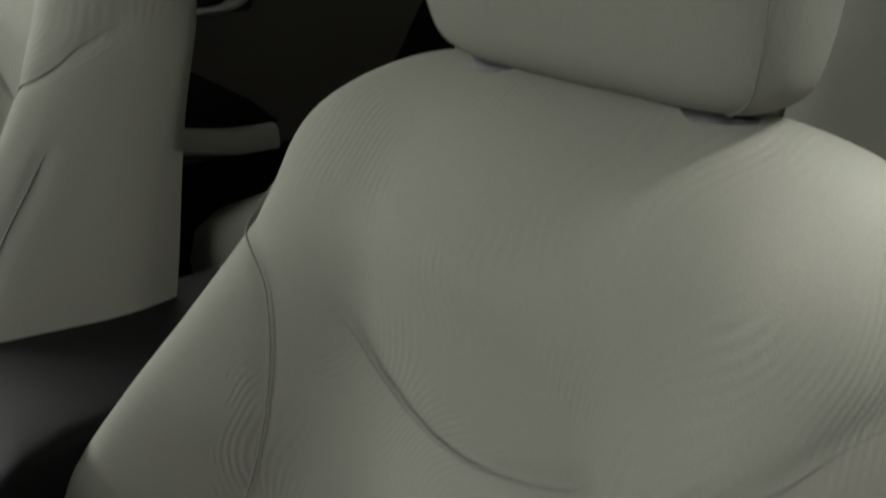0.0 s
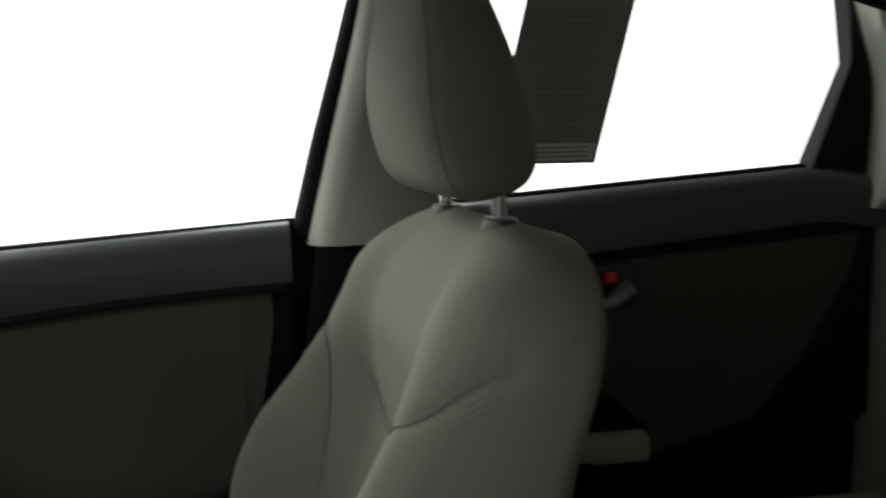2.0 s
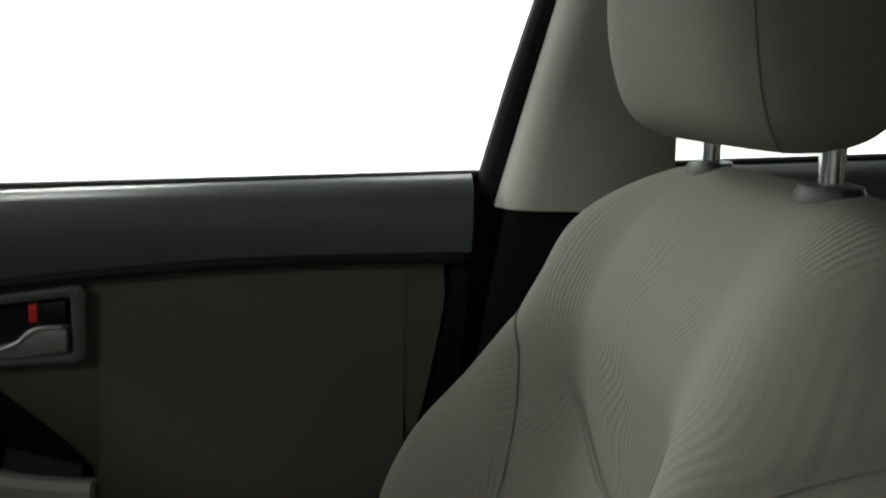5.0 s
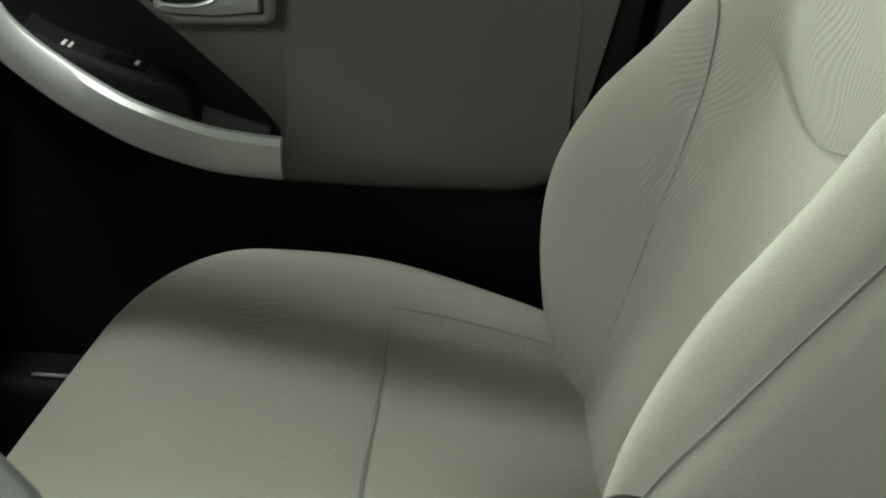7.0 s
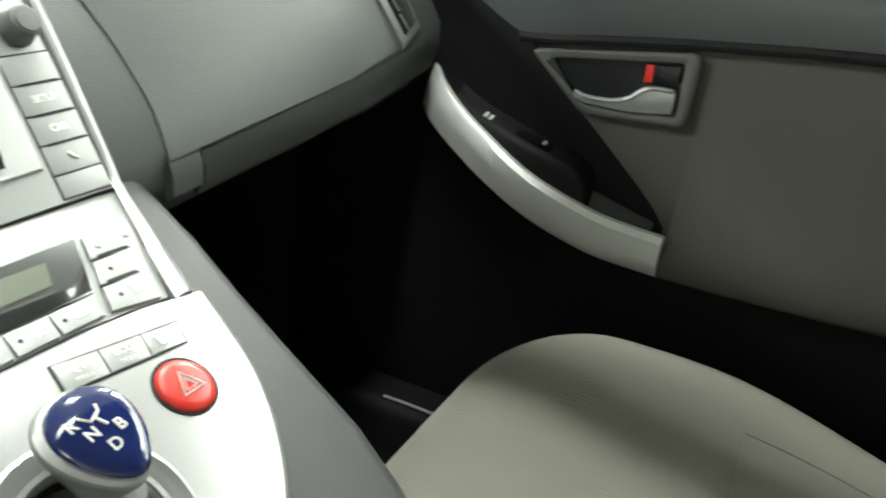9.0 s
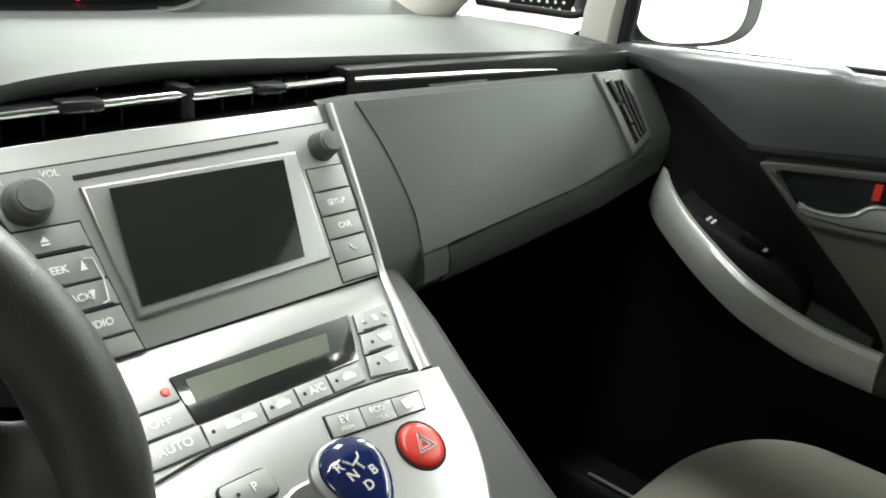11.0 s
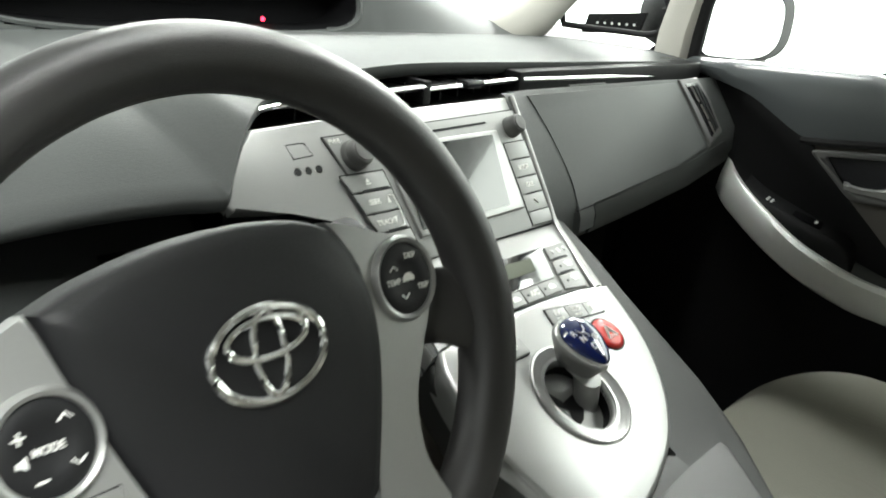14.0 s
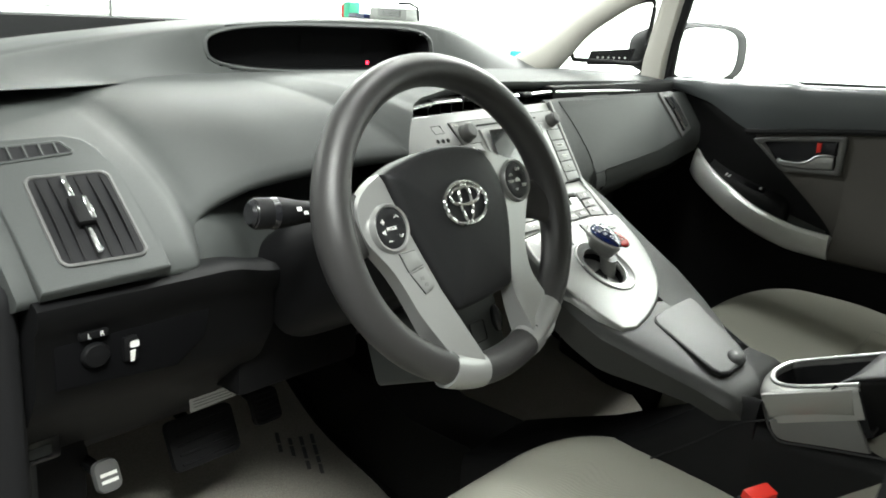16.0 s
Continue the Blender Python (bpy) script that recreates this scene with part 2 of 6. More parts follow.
def soft_inset(pts, d):
    """A polygon drawn in towards its middle by about d."""
    c = Vector((sum(p[0] for p in pts) / len(pts), sum(p[1] for p in pts) / len(pts)))
    return [tuple(Vector(p) + (c - Vector(p)).normalized() * d * 1.5) for p in pts]


def smoothstep(a, b, x):
    t = min(max((x - a) / (b - a), 0), 1)
    return t * t * (3 - 2 * t)


def mixrow(rows, s):
    """Values between the rows (s, a, b, ...) at s, smoothed."""
    for p, q in zip(rows, rows[1:]):
        if s <= q[0]:
            f = smoothstep(p[0], q[0], s)
            return [x + f * (y - x) for x, y in zip(p[1:], q[1:])]
    return list(rows[-1][1:])


def flow(rows, s):
    """Values between the rows (s, a, b, ...) at s, along a smooth curve."""
    n = len(rows)
    i = 0
    while i < n - 2 and s > rows[i + 1][0]:
        i += 1
    p, q = rows[i], rows[i + 1]
    h = q[0] - p[0]
    f = min(max((s - p[0]) / h, 0), 1)
    out = []
    for k in range(1, len(p)):
        d = (q[k] - p[k]) / h
        a = ((q[k] - rows[i - 1][k]) / (q[0] - rows[i - 1][0])) if i > 0 else d
        b = ((rows[i + 2][k] - p[k]) / (rows[i + 2][0] - p[0])) if i + 2 < n else d
        out.append((2 * f**3 - 3 * f**2 + 1) * p[k] + (f**3 - 2 * f**2 + f) * h * a + (3 * f**2 - 2 * f**3) * q[k] + (f**3 - f**2) * h * b)
    return out


def text(parent, name, words, size, m, material, bold=0.0):
    cu = bpy.data.curves.new(name, "FONT")
    cu.body, cu.size, cu.align_x, cu.align_y, cu.extrude, cu.offset = words, 1.0, "CENTER", "CENTER", 0.03, min(bold / size, 0.02)
    tmp = bpy.data.objects.new(name, cu)
    scene.collection.objects.link(tmp)
    bpy.context.view_layer.update()
    me = bpy.data.meshes.new_from_object(tmp)
    bpy.data.objects.remove(tmp)
    bm = bmesh.new()
    bm.from_mesh(me)
    bpy.data.meshes.remove(me)
    bmesh.ops.transform(bm, verts=bm.verts, matrix=m @ Matrix.Diagonal((size, size, size, 1)))
    return part(name, bm, material, parent, smooth=0)


# ---- the room round the car ----
def sheet(pts, bm=None):
    bm = bm or bmesh.new()
    bm.faces.new([bm.verts.new(p) for p in pts])
    return bm


GZ = -0.30
# floor kept dark so that less light bounces into the cabin
setting("ground", box(-60, 60, -60, 60, GZ - 0.1, GZ, 0), CONCRETE, "dull grey concrete workshop floor", "floor", 0)
# these two walls glow by themselves and light the cabin
for nm, b, lit in (("wall_east", (4.2, 4.3, -6, 6), GLOW_EAST), ("wall_north", (-4.2, 4.2, 6, 6.1), GLOW_FRONT)):
    setting(nm, box(*b, GZ, 2.9, 0), lit, "plain white studio wall that glows to light the cabin", "wall", 0)
# unseen walls and ceiling, added in dull grey to hold back bounced light
setting("wall_west", box(-4.3, -4.2, -6, 6, GZ, 2.9, 0), WALL, "unseen wall, dull grey to cut bounced light", "wall", 0)
setting("wall_south", box(-4.2, 4.2, -6.1, -6, GZ, 2.9, 0), WALL, "unseen wall, dull grey to cut bounced light", "wall", 0)
setting("ceiling", box(-4.3, 4.3, -6.1, 6.1, 2.9, 3.0, 0), WALL, "unseen ceiling, dull grey to cut bounced light", "ceiling", 0)


# joints of the panelled wall ahead of the car
setting("wall_joint", box(2.565, 2.585, 5.985, 5.998, GZ, 2.0, 0.002), WALL, "grey upright joint in the panelled wall", "wall joint", 0)
for jz in (0.655, 0.70, 0.745):
    setting("wall_joint", box(-1.0, 2.565, 5.988, 5.998, jz - 0.004, jz + 0.004, 0.001), WALL, "thin grey level joint in the panelled wall", "wall joint", 0)


# ---- car shell ----
def side(x):
    """(-y, z) outlines pushed out towards the cabin from the plane at x."""
    return axes((x, 0, 0), (0, -1, 0), (0, 0, 1))


def yz(pts):
    return [(-y, z) for y, z in pts]


def curve2(pts, n):
    return [(p.x, p.y) for p in spline([(a, b, 0) for a, b in pts], n)]


def strip(pts, width, height, up=(0, 0, 1)):
    """A flat bar along pts."""
    return tube(pts, width / 2, 8, flat=height / width, up=up)


# floor pan with its toe board, one sheet with thickness
prof = [(-1.6, 0.12), (-1.05, 0.12), (-1.0, 0.02), (0.25, 0.02), (0.48, 0.085), (0.66, 0.22), (0.80, 0.44), (0.86, 0.66), (0.90, 0.66), (0.90, -0.1), (-1.6, -0.1)]
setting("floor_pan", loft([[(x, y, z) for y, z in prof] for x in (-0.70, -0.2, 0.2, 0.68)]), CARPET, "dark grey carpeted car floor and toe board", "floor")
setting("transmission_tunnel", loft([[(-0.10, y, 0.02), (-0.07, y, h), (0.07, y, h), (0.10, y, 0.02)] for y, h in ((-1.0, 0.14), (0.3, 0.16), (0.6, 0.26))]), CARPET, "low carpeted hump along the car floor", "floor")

# outer body sides, kick panels and firewall close the cabin
for s, nm in ((1, "east"), (-1, "west")):
    if s > 0:
        setting("body_side_" + nm, box(0.657, 0.70, -1.80, 0.97, -0.12, 0.70, 0.004), VINYL_DARK, "dark painted body side below the windows", "car body")
        setting("pillar_body_" + nm, box(0.645, 0.68, -0.63, -0.44, 0.60, 0.741, 0.004), VINYL_DARK, "dark body panel behind the centre pillar", "car body")
    else:
        # out of view; added to block light and reflections from the west
        setting("body_side_" + nm, box(-0.70, -0.657, -1.80, -0.655, -0.12, 0.76, 0.004), VINYL_DARK, "unseen dark body side added to block light behind the driver's door", "car body")
    setting("kick_panel_" + nm, box(*sorted((s * 0.60, s * 0.66)), 0.34, 0.92, 0.0, 0.62, 0.008), VINYL_DARK, "black footwell side panel", "car trim")
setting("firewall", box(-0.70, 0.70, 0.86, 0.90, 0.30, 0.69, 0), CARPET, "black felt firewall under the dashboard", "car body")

# roof lining and rails
rows = []
for y, zc, ze, xe in ((0.02, 1.05, 1.005, 0.50), (-0.15, 1.10, 1.03, 0.55), (-0.5, 1.13, 1.075, 0.57), (-0.9, 1.13, 1.075, 0.57), (-1.3, 1.09, 1.03, 0.55), (-1.9, 0.98, 0.93, 0.50)):
    rows.append([(x * xe, y, ze + (zc - ze) * (1 - abs(x) ** 3)) for x in (-1, -0.8, -0.5, 0, 0.5, 0.8, 1)] + [(xe, y, ze + 0.09), (-xe, y, ze + 0.09)])
setting("ceiling_lining", loft(rows), LINER, "pale grey felt roof lining of the car", "headliner")

for s, nm in ((1, "east"), (-1, "west")):
    ox = 0.0 if s > 0 else 0.035
    fp = spline([(s * (0.605 + ox), 0.61, 0.685), (s * (0.602 + ox), 0.53, 0.738), (s * (0.60 + ox), 0.45, 0.806), (s * (0.597 + 0.6 * ox), 0.35, 0.868), (s * 0.590, 0.22, 0.938)], 24)
    setting("front_pillar_" + nm, tube(fp, [0.038 - 0.017 * smoothstep(0, 13, i) for i in range(25)], 16, flat=1.15), TRIM, "pale grey front pillar trim", "pillar trim")
    rail = spline([(s * 0.597, 0.35, 0.868), (s * 0.592, 0.27, 0.912), (s * 0.585, 0.12, 0.975), (s * 0.575, -0.08, 1.03), (s * 0.57, -0.35, 1.075), (s * 0.57, -0.75, 1.085), (s * 0.565, -1.1, 1.07), (s * 0.55, -1.32, 1.02)], 40)
    setting("roof_rail_" + nm, tube(rail, [0.020 + 0.018 * smoothstep(0, 12, i) for i in range(41)], 14, flat=0.72), TRIM, "pale grey curved pillar and roof rail trim", "pillar trim")
    if s > 0:
        edge = [p + Vector((0.012, 0.0, -0.030)) for p in rail[8:]]
        setting("roof_seal_" + nm, tube(edge, 0.009, 8), RUBBER, "black rubber door seal under the roof rail", "door seal")
    bp = []
    for z, y0, y1, x in ((0.0, -0.455, -0.66, 0.63), (0.5, -0.465, -0.66, 0.625), (0.712, -0.492, -0.645, 0.607)):
        bp.append([(s * x, y0, z), (s * (x - 0.012), y0 - 0.02, z), (s * (x - 0.012), y1 + 0.03, z), (s * x, y1, z), (s * (x + 0.05), y1, z), (s * (x + 0.05), y0, z)])
    setting("pillar_foot_" + nm, loft(bp), VINYL_DARK, "black plastic lower pillar trim", "pillar trim")
    bp = []
    for z, y0, y1, x in ((0.714, -0.484, -0.65, 0.606), (0.80, -0.505, -0.645, 0.598), (0.95, -0.542, -0.645, 0.584), (1.10, -0.578, -0.65, 0.565)):
        bp.append([(s * (x + 0.004), y0, z), (s * (x - 0.012), y0 - 0.012, z), (s * (x - 0.02), y0 - 0.03, z), (s * (x - 0.02), y1 + 0.03, z), (s * (x - 0.004), y1, z), (s * (x + 0.04), y1, z), (s * (x + 0.04), y0, z)])
    pil = setting("pillar_" + nm, loft(bp), TRIM, "pale grey plastic centre pillar trim", "pillar trim")
    if s > 0:
        part("recess", prism(yz([(-0.535, 0.80), (-0.565, 0.80), (-0.60, 1.0), (-0.572, 1.0)]), 0.006, side(0.586) @ pose(0, 0, 0, 0, 0, 0), 0.002), TRIM, pil)

# rear pillar, quarter panel and rear end
cp = [[(0.655, -1.335, z), (0.585, -1.355, z), (0.57 - 0.1 * (z - 0.1), -1.42, z), (0.52 - 0.1 * (z - 0.1), -1.75, z), (0.66, -1.75, z)] for z in (0.1, 0.5, 0.72)]
setting("quarter_trim", loft(cp), TRIM, "pale plastic trim beside the rear seat", "car trim")
outer = curve2([(-1.30, 0.72), (-1.31, 0.80), (-1.31, 0.90), (-1.285, 0.98), (-1.26, 1.07), (-1.36, 1.08), (-1.50, 1.07), (-1.60, 1.0), (-1.66, 0.90), (-1.68, 0.80), (-1.66, 0.72), (-1.5, 0.71), (-1.30, 0.72)], 48)[:-1]
inner = curve2([(-1.352, 0.812), (-1.348, 0.85), (-1.344, 0.89), (-1.346, 0.925), (-1.362, 0.945), (-1.40, 0.952), (-1.45, 0.945), (-1.51, 0.92), (-1.545, 0.88), (-1.55, 0.84), (-1.53, 0.812), (-1.44, 0.806), (-1.352, 0.812)], 48)[:-1]
rings = []
for o, x, k in ((outer, 0.655, 0), (outer, 0.592, 0.0), (outer, 0.582, 0.25), (inner, 0.585, 0.0), (inner, 0.60, 0.0), (inner, 0.655, 0.0)):
    rings.append([(x - 0.10 * max(z - 0.9, 0), y + k * (yi - y), z + k * (zi - z)) for (y, z), (yi, zi) in zip(o, inner)])
rings.append(rings[0])
setting("rear_pillar", loft(rings, True, False), TRIM, "pale grey rear pillar trim with small window", "pillar trim")
setting("rear_shelf", box(-0.60, 0.60, -2.3, -1.62, 0.60, 0.63), VINYL_DARK, "black luggage cover behind the rear seat", "shelf")
setting("tail_wall", box(-0.66, 0.66, -2.35, -2.30, -0.1, 0.78), VINYL_DARK, "dark trim of the tailgate", "car trim")


# ---- doors of the far side ----
def belt(y):
    """The height of the window sill along the car."""
    return 0.7195 - 0.052 * y + (0.004 if y > 0 else 0)


PAD_LOW = [(-0.48, 0.672), (-0.26, 0.664), (-0.10, 0.6495), (-0.03, 0.641), (0.03, 0.633), (0.074, 0.628), (0.109, 0.644), (0.153, 0.668), (0.198, 0.681), (0.24, 0.690), (0.27, 0.694)]


def pad_low(y):
    """The lower edge of the sill pad of the front door."""
    return flow(PAD_LOW, y)[0]


def front_door():
    d = thing("car_door", (0.64, -0.1, 0.1), "dark grey front car door with cloth insert and silver armrest", "car door", "doors", "structure")
    y0, y1 = 0.33, -0.47
    out = [(y0, 0.08), (y0, belt(y0) - 0.03)] + [(y, belt(y) - 0.012) for y in (0.1, -0.1, -0.3)] + [(y1, belt(y1) - 0.012), (-0.455, 0.5), (-0.44, 0.3), (-0.40, 0.08)]
    part("door_shell", prism(yz(out), 0.03, side(0.655), 0.004), VINYL_DARK, d)
    # sill pad: a soft roll along the window
    rings = []
    for k in range(49):
        y = 0.262 + (-0.462 - 0.262) * k / 48
        t = belt(y)
        s = pad_low(y)
        h = t - s
        rings.append([(0.655, y, t - 0.002), (0.640, y, t), (0.622, y, t - 0.003), (0.611, y, t - min(0.011, 0.3 * h)), (0.606, y, t - min(0.022, 0.45 * h)), (0.606, y, t - 0.65 * h), (0.611, y, s), (0.63, y, s - 0.004), (0.655, y, s - 0.004)])
    part("sill_pad", loft(rings), SILL, d, "blue-grey soft grained window sill pad")
    part("window_seal", strip([(0.640, 0.255, belt(0.255) - 0.004), (0.640, -0.47, belt(-0.47) - 0.004)], 0.012, 0.012), RUBBER, d)
    part("sill_groove", tube([(0.612, y, pad_low(y) - 0.005) for y in (0.076, 0.04, 0.0, -0.1, -0.2, -0.3, -0.4, -0.455)], 0.0055, 8), RUBBER, d)
    # cloth insert
    low = curve2([(-0.44, 0.648), (-0.435, 0.60), (-0.415, 0.50), (-0.39, 0.43), (-0.365, 0.408), (-0.33, 0.403)], 14)
    arc = curve2([(0.262, 0.693), (0.198, 0.679), (0.153, 0.665), (0.109, 0.640), (0.077, 0.620), (0.055, 0.605), (-0.015, 0.545), (-0.085, 0.483), (-0.108, 0.456)], 32)
    out = [(y, pad_low(y) - 0.009) for y in (0.06, 0.0, -0.1, -0.2, -0.3, -0.4)] + [(-0.438, pad_low(-0.438) - 0.010)] + low[1:] + [(-0.116, 0.404), (-0.112, 0.45)] + [p for p in arc[::-1] if p[0] < 0.06]
    part("insert", prism(yz(out), 0.0135, side(0.630), 0.005, 3), CLOTH_DARK, d, "dark brown-grey cloth door insert")
    rings = []
    for k in range(21):
        y = -0.116 - 0.285 * k / 20
        f = 1 - smoothstep(-0.20, -0.40, y)
        g2 = smoothstep(-0.112, -0.165, y)
        zb = 0.4065 + 0.012 * smoothstep(-0.35, -0.40, y)
        zt = pad_low(y) - 0.013
        rings.append([(0.628, y, zt), (0.6163, y, zt - 0.004), (0.6158, y, zt - 0.03), (0.6158, y, 0.56), (0.6152 - 0.003 * f * g2, y, 0.51), (0.612 - 0.012 * f * g2, y, 0.478), (0.608 - 0.019 * f * (0.5 + 0.5 * g2), y, 0.455), (0.605 - 0.020 * f, y, 0.435), (0.607 - 0.019 * f, y, zb + 0.008), (0.612 - 0.014 * f, y, zb + 0.001), (0.622, y, zb), (0.630, y, zb)])
    part("insert_fold", loft(rings), CLOTH_DARK, d, "", 60)
    part("rear_edge", prism(yz([(-0.442, 0.66), (-0.466, 0.66), (-0.45, 0.5), (-0.42, 0.41), (-0.395, 0.41), (-0.42, 0.5)]), 0.02, side(0.64), 0.004), VINYL_DARK, d)
    # black hand pocket panel in front of the insert
    part("pocket_panel", prism(yz([(0.30, 0.43), (0.30, 0.69)] + arc + [(-0.10, 0.43)]), 0.010, side(0.636), 0.004), VINYL_DARK, d, "black plastic pull pocket panel")
    # silver armrest band
    top = spline([(0.622, 0.176, 0.575), (0.602, 0.155, 0.560), (0.590, 0.125, 0.539), (0.583, 0.085, 0.515), (0.579, 0.032, 0.487), (0.578, -0.035, 0.466), (0.579, -0.08, 0.459), (0.580, -0.115, 0.456)], 30)
    lowp = spline([(0.622, 0.185, 0.525), (0.602, 0.165, 0.512), (0.590, 0.130, 0.491), (0.584, 0.088, 0.466), (0.582, 0.032, 0.438), (0.583, -0.035, 0.418), (0.584, -0.08, 0.413), (0.585, -0.115, 0.411)], 30)
    rings = []
    for a, b in zip(top, lowp):
        mid = (a + b) / 2
        rings.append([a + Vector((0.014, 0, -0.002)), a + Vector((0.010, 0, 0.0015)), a + Vector((0.003, 0, 0.001)), a + Vector((-0.002, 0, -0.005)), mid + Vector((-0.004, 0, 0)), b + Vector((0, 0, 0.004)), b + Vector((0.006, 0, 0)), b + Vector((0.03, 0, -0.003)), Vector((0.63, b.y, b.z)), Vector((0.63, a.y, a.z - 0.015))])
    part("armrest", loft(rings), SILVER_LIT, d, "curved silver painted armrest band")
    # black switch pod that swells out of the panel behind the band, with a rounded rear end
    POD = [(-0.027, 0.462), (-0.0255, 0.478), (-0.021, 0.490), (-0.010, 0.4985), (0.0, 0.503), (0.045, 0.5145), (0.075, 0.5245), (0.10, 0.533), (0.125, 0.545), (0.150, 0.562)]

    def rim(y):
        i = min(range(len(top) - 1), key=lambda k: abs((top[k].y + top[k + 1].y) / 2 - y))
        p, q = top[i], top[i + 1]
        return p.lerp(q, (y - p.y) / (q.y - p.y))

    rings = []
    for y in [-0.027, -0.0262, -0.0245, -0.021, -0.015, -0.008] + [0.0125 * k for k in range(12)]:
        z, p = flow(POD, y)[0], rim(y)
        z = max(z, p.z + 0.001)
        rings.append([(p.x + 0.012, y, p.z - 0.014), (p.x + 0.012, y, p.z - 0.002), (p.x + 0.0155, y, p.z + (z - p.z) * 0.6), (p.x + 0.020, y, z - 0.0015), (p.x + 0.024, y, z + 0.0006), (0.634, y, z + 0.0116), (0.634, y, p.z - 0.014)])
    sp = part("switch_pod", loft(rings), VINYL_DARK, d, "black plastic window switch panel", 50)

    def seat_on(y, x=0.612):
        z0, z1 = flow(POD, y)[0], flow(POD, y - 0.01)[0]
        p = rim(y)
        z = z0 + 0.0006 + 0.011 * (x - p.x - 0.024) / (0.634 - p.x - 0.024)
        return axes((x, y, z), (0, -0.01, z1 - z0), (0.93, 0, 0.34))

    m = seat_on(0.0985, 0.610)
    for dx in (-0.0032, 0.0032):
        part("mark", box(dx - 0.0017, dx + 0.0017, -0.0045, 0.0045, -0.001, 0.0008, 0.0006, m=m), INK, sp)
    m = seat_on(0.044)
    well = part("switch_well", box(-0.023, 0.023, -0.0085, 0.0085, -0.003, 0.0006, 0.0015, m=m), VOID, sp)
    part("window_switch", box(-0.0215, 0.0215, -0.007, 0.007, -0.003, 0.0022, 0.0016, m=m @ pose(0, 0, 0, 0, -4, 0)), VOID, well, "black rocker window switch")
    part("mark", box(0.0105, 0.0140, -0.003, 0.003, -0.001, 0.0006, 0, m=m @ pose(0.0, 0, 0.0030, 0, -4, 0)), INK, well)
    # open pull pocket behind the pod
    rings = []
    for k in range(9):
        y = -0.022 - 0.074 * k / 8
        z = 0.476 - 0.020 * k / 8
        rings.append([(0.588, y, z - 0.030), (0.597, y, z - 0.024), (0.611, y, z - 0.012), (0.619, y, z - 0.001), (0.623, y, z + 0.001), (0.629, y, z - 0.001), (0.629, y, z - 0.03)])
    part("pocket_floor", loft(rings), VINYL, d, "dark grey lining of the pull pocket", 60)
    # inner handle in its bezel
    bez, hole = [(0.0625, 0.6130), (-0.1098, 0.6375), (-0.1080, 0.5640), (-0.0030, 0.5570)], [(0.0400, 0.6085), (-0.0965, 0.6265), (-0.0960, 0.5735), (0.0060, 0.5690)]

    def bezel(pts, x, r):
        return [Vector((x, -u, v)) for u, v in soft_corners(yz(pts), r)]

    hb = part("handle_bezel", loft([bezel(bez, 0.620, 0.010), bezel(bez, 0.6085, 0.010), bezel(soft_inset(bez, 0.0025), 0.6062, 0.009), bezel(soft_inset(bez, 0.0065), 0.6060, 0.008), bezel(soft_inset(hole, -0.001), 0.6075, 0.007), bezel(hole, 0.6095, 0.006), bezel(hole, 0.6185, 0.006)], True, False), GREY, d, "grey plastic handle surround", 50)
    part("handle_cup", prism(soft_corners(yz(soft_inset(hole, -0.002)), 0.006), 0.002, side(0.6168), 0), BLACK, hb)
    hd = part("handle", prism(yz([(0.0085, 0.5785), (-0.012, 0.5760), (-0.034, 0.5775), (-0.050, 0.5830), (-0.060, 0.5925), (-0.069, 0.5975), (-0.082, 0.5985), (-0.0940, 0.5985), (-0.0940, 0.5750), (-0.05, 0.5705), (-0.004, 0.5705), (0.006, 0.5720)]), 0.012, side(0.6150), 0.003, 3), SILVER, hb, "silver door pull handle")
    part("handle_lip", tube([(0.6035 + 0.006 * (i < 2), y, z) for i, (y, z) in enumerate(curve2([(0.0085, 0.5790), (-0.012, 0.5768), (-0.034, 0.5782), (-0.050, 0.5838), (-0.060, 0.5928), (-0.070, 0.5975), (-0.090, 0.5985)], 24))], 0.0024, 8), SILVER, hd)
    part("lock_knob", prism(yz([(-0.068, 0.6025), (-0.093, 0.6045), (-0.093, 0.6225), (-0.068, 0.6195)]), 0.006, side(0.6125), 0.002), BLACK, hb)
    part("lock_mark", prism(yz([(-0.0595, 0.6015), (-0.0675, 0.6025), (-0.0675, 0.6195), (-0.0595, 0.6185)]), 0.005, side(0.6125), 0.001), RED, hb, "red unlocked marker")
    return d


front_door()


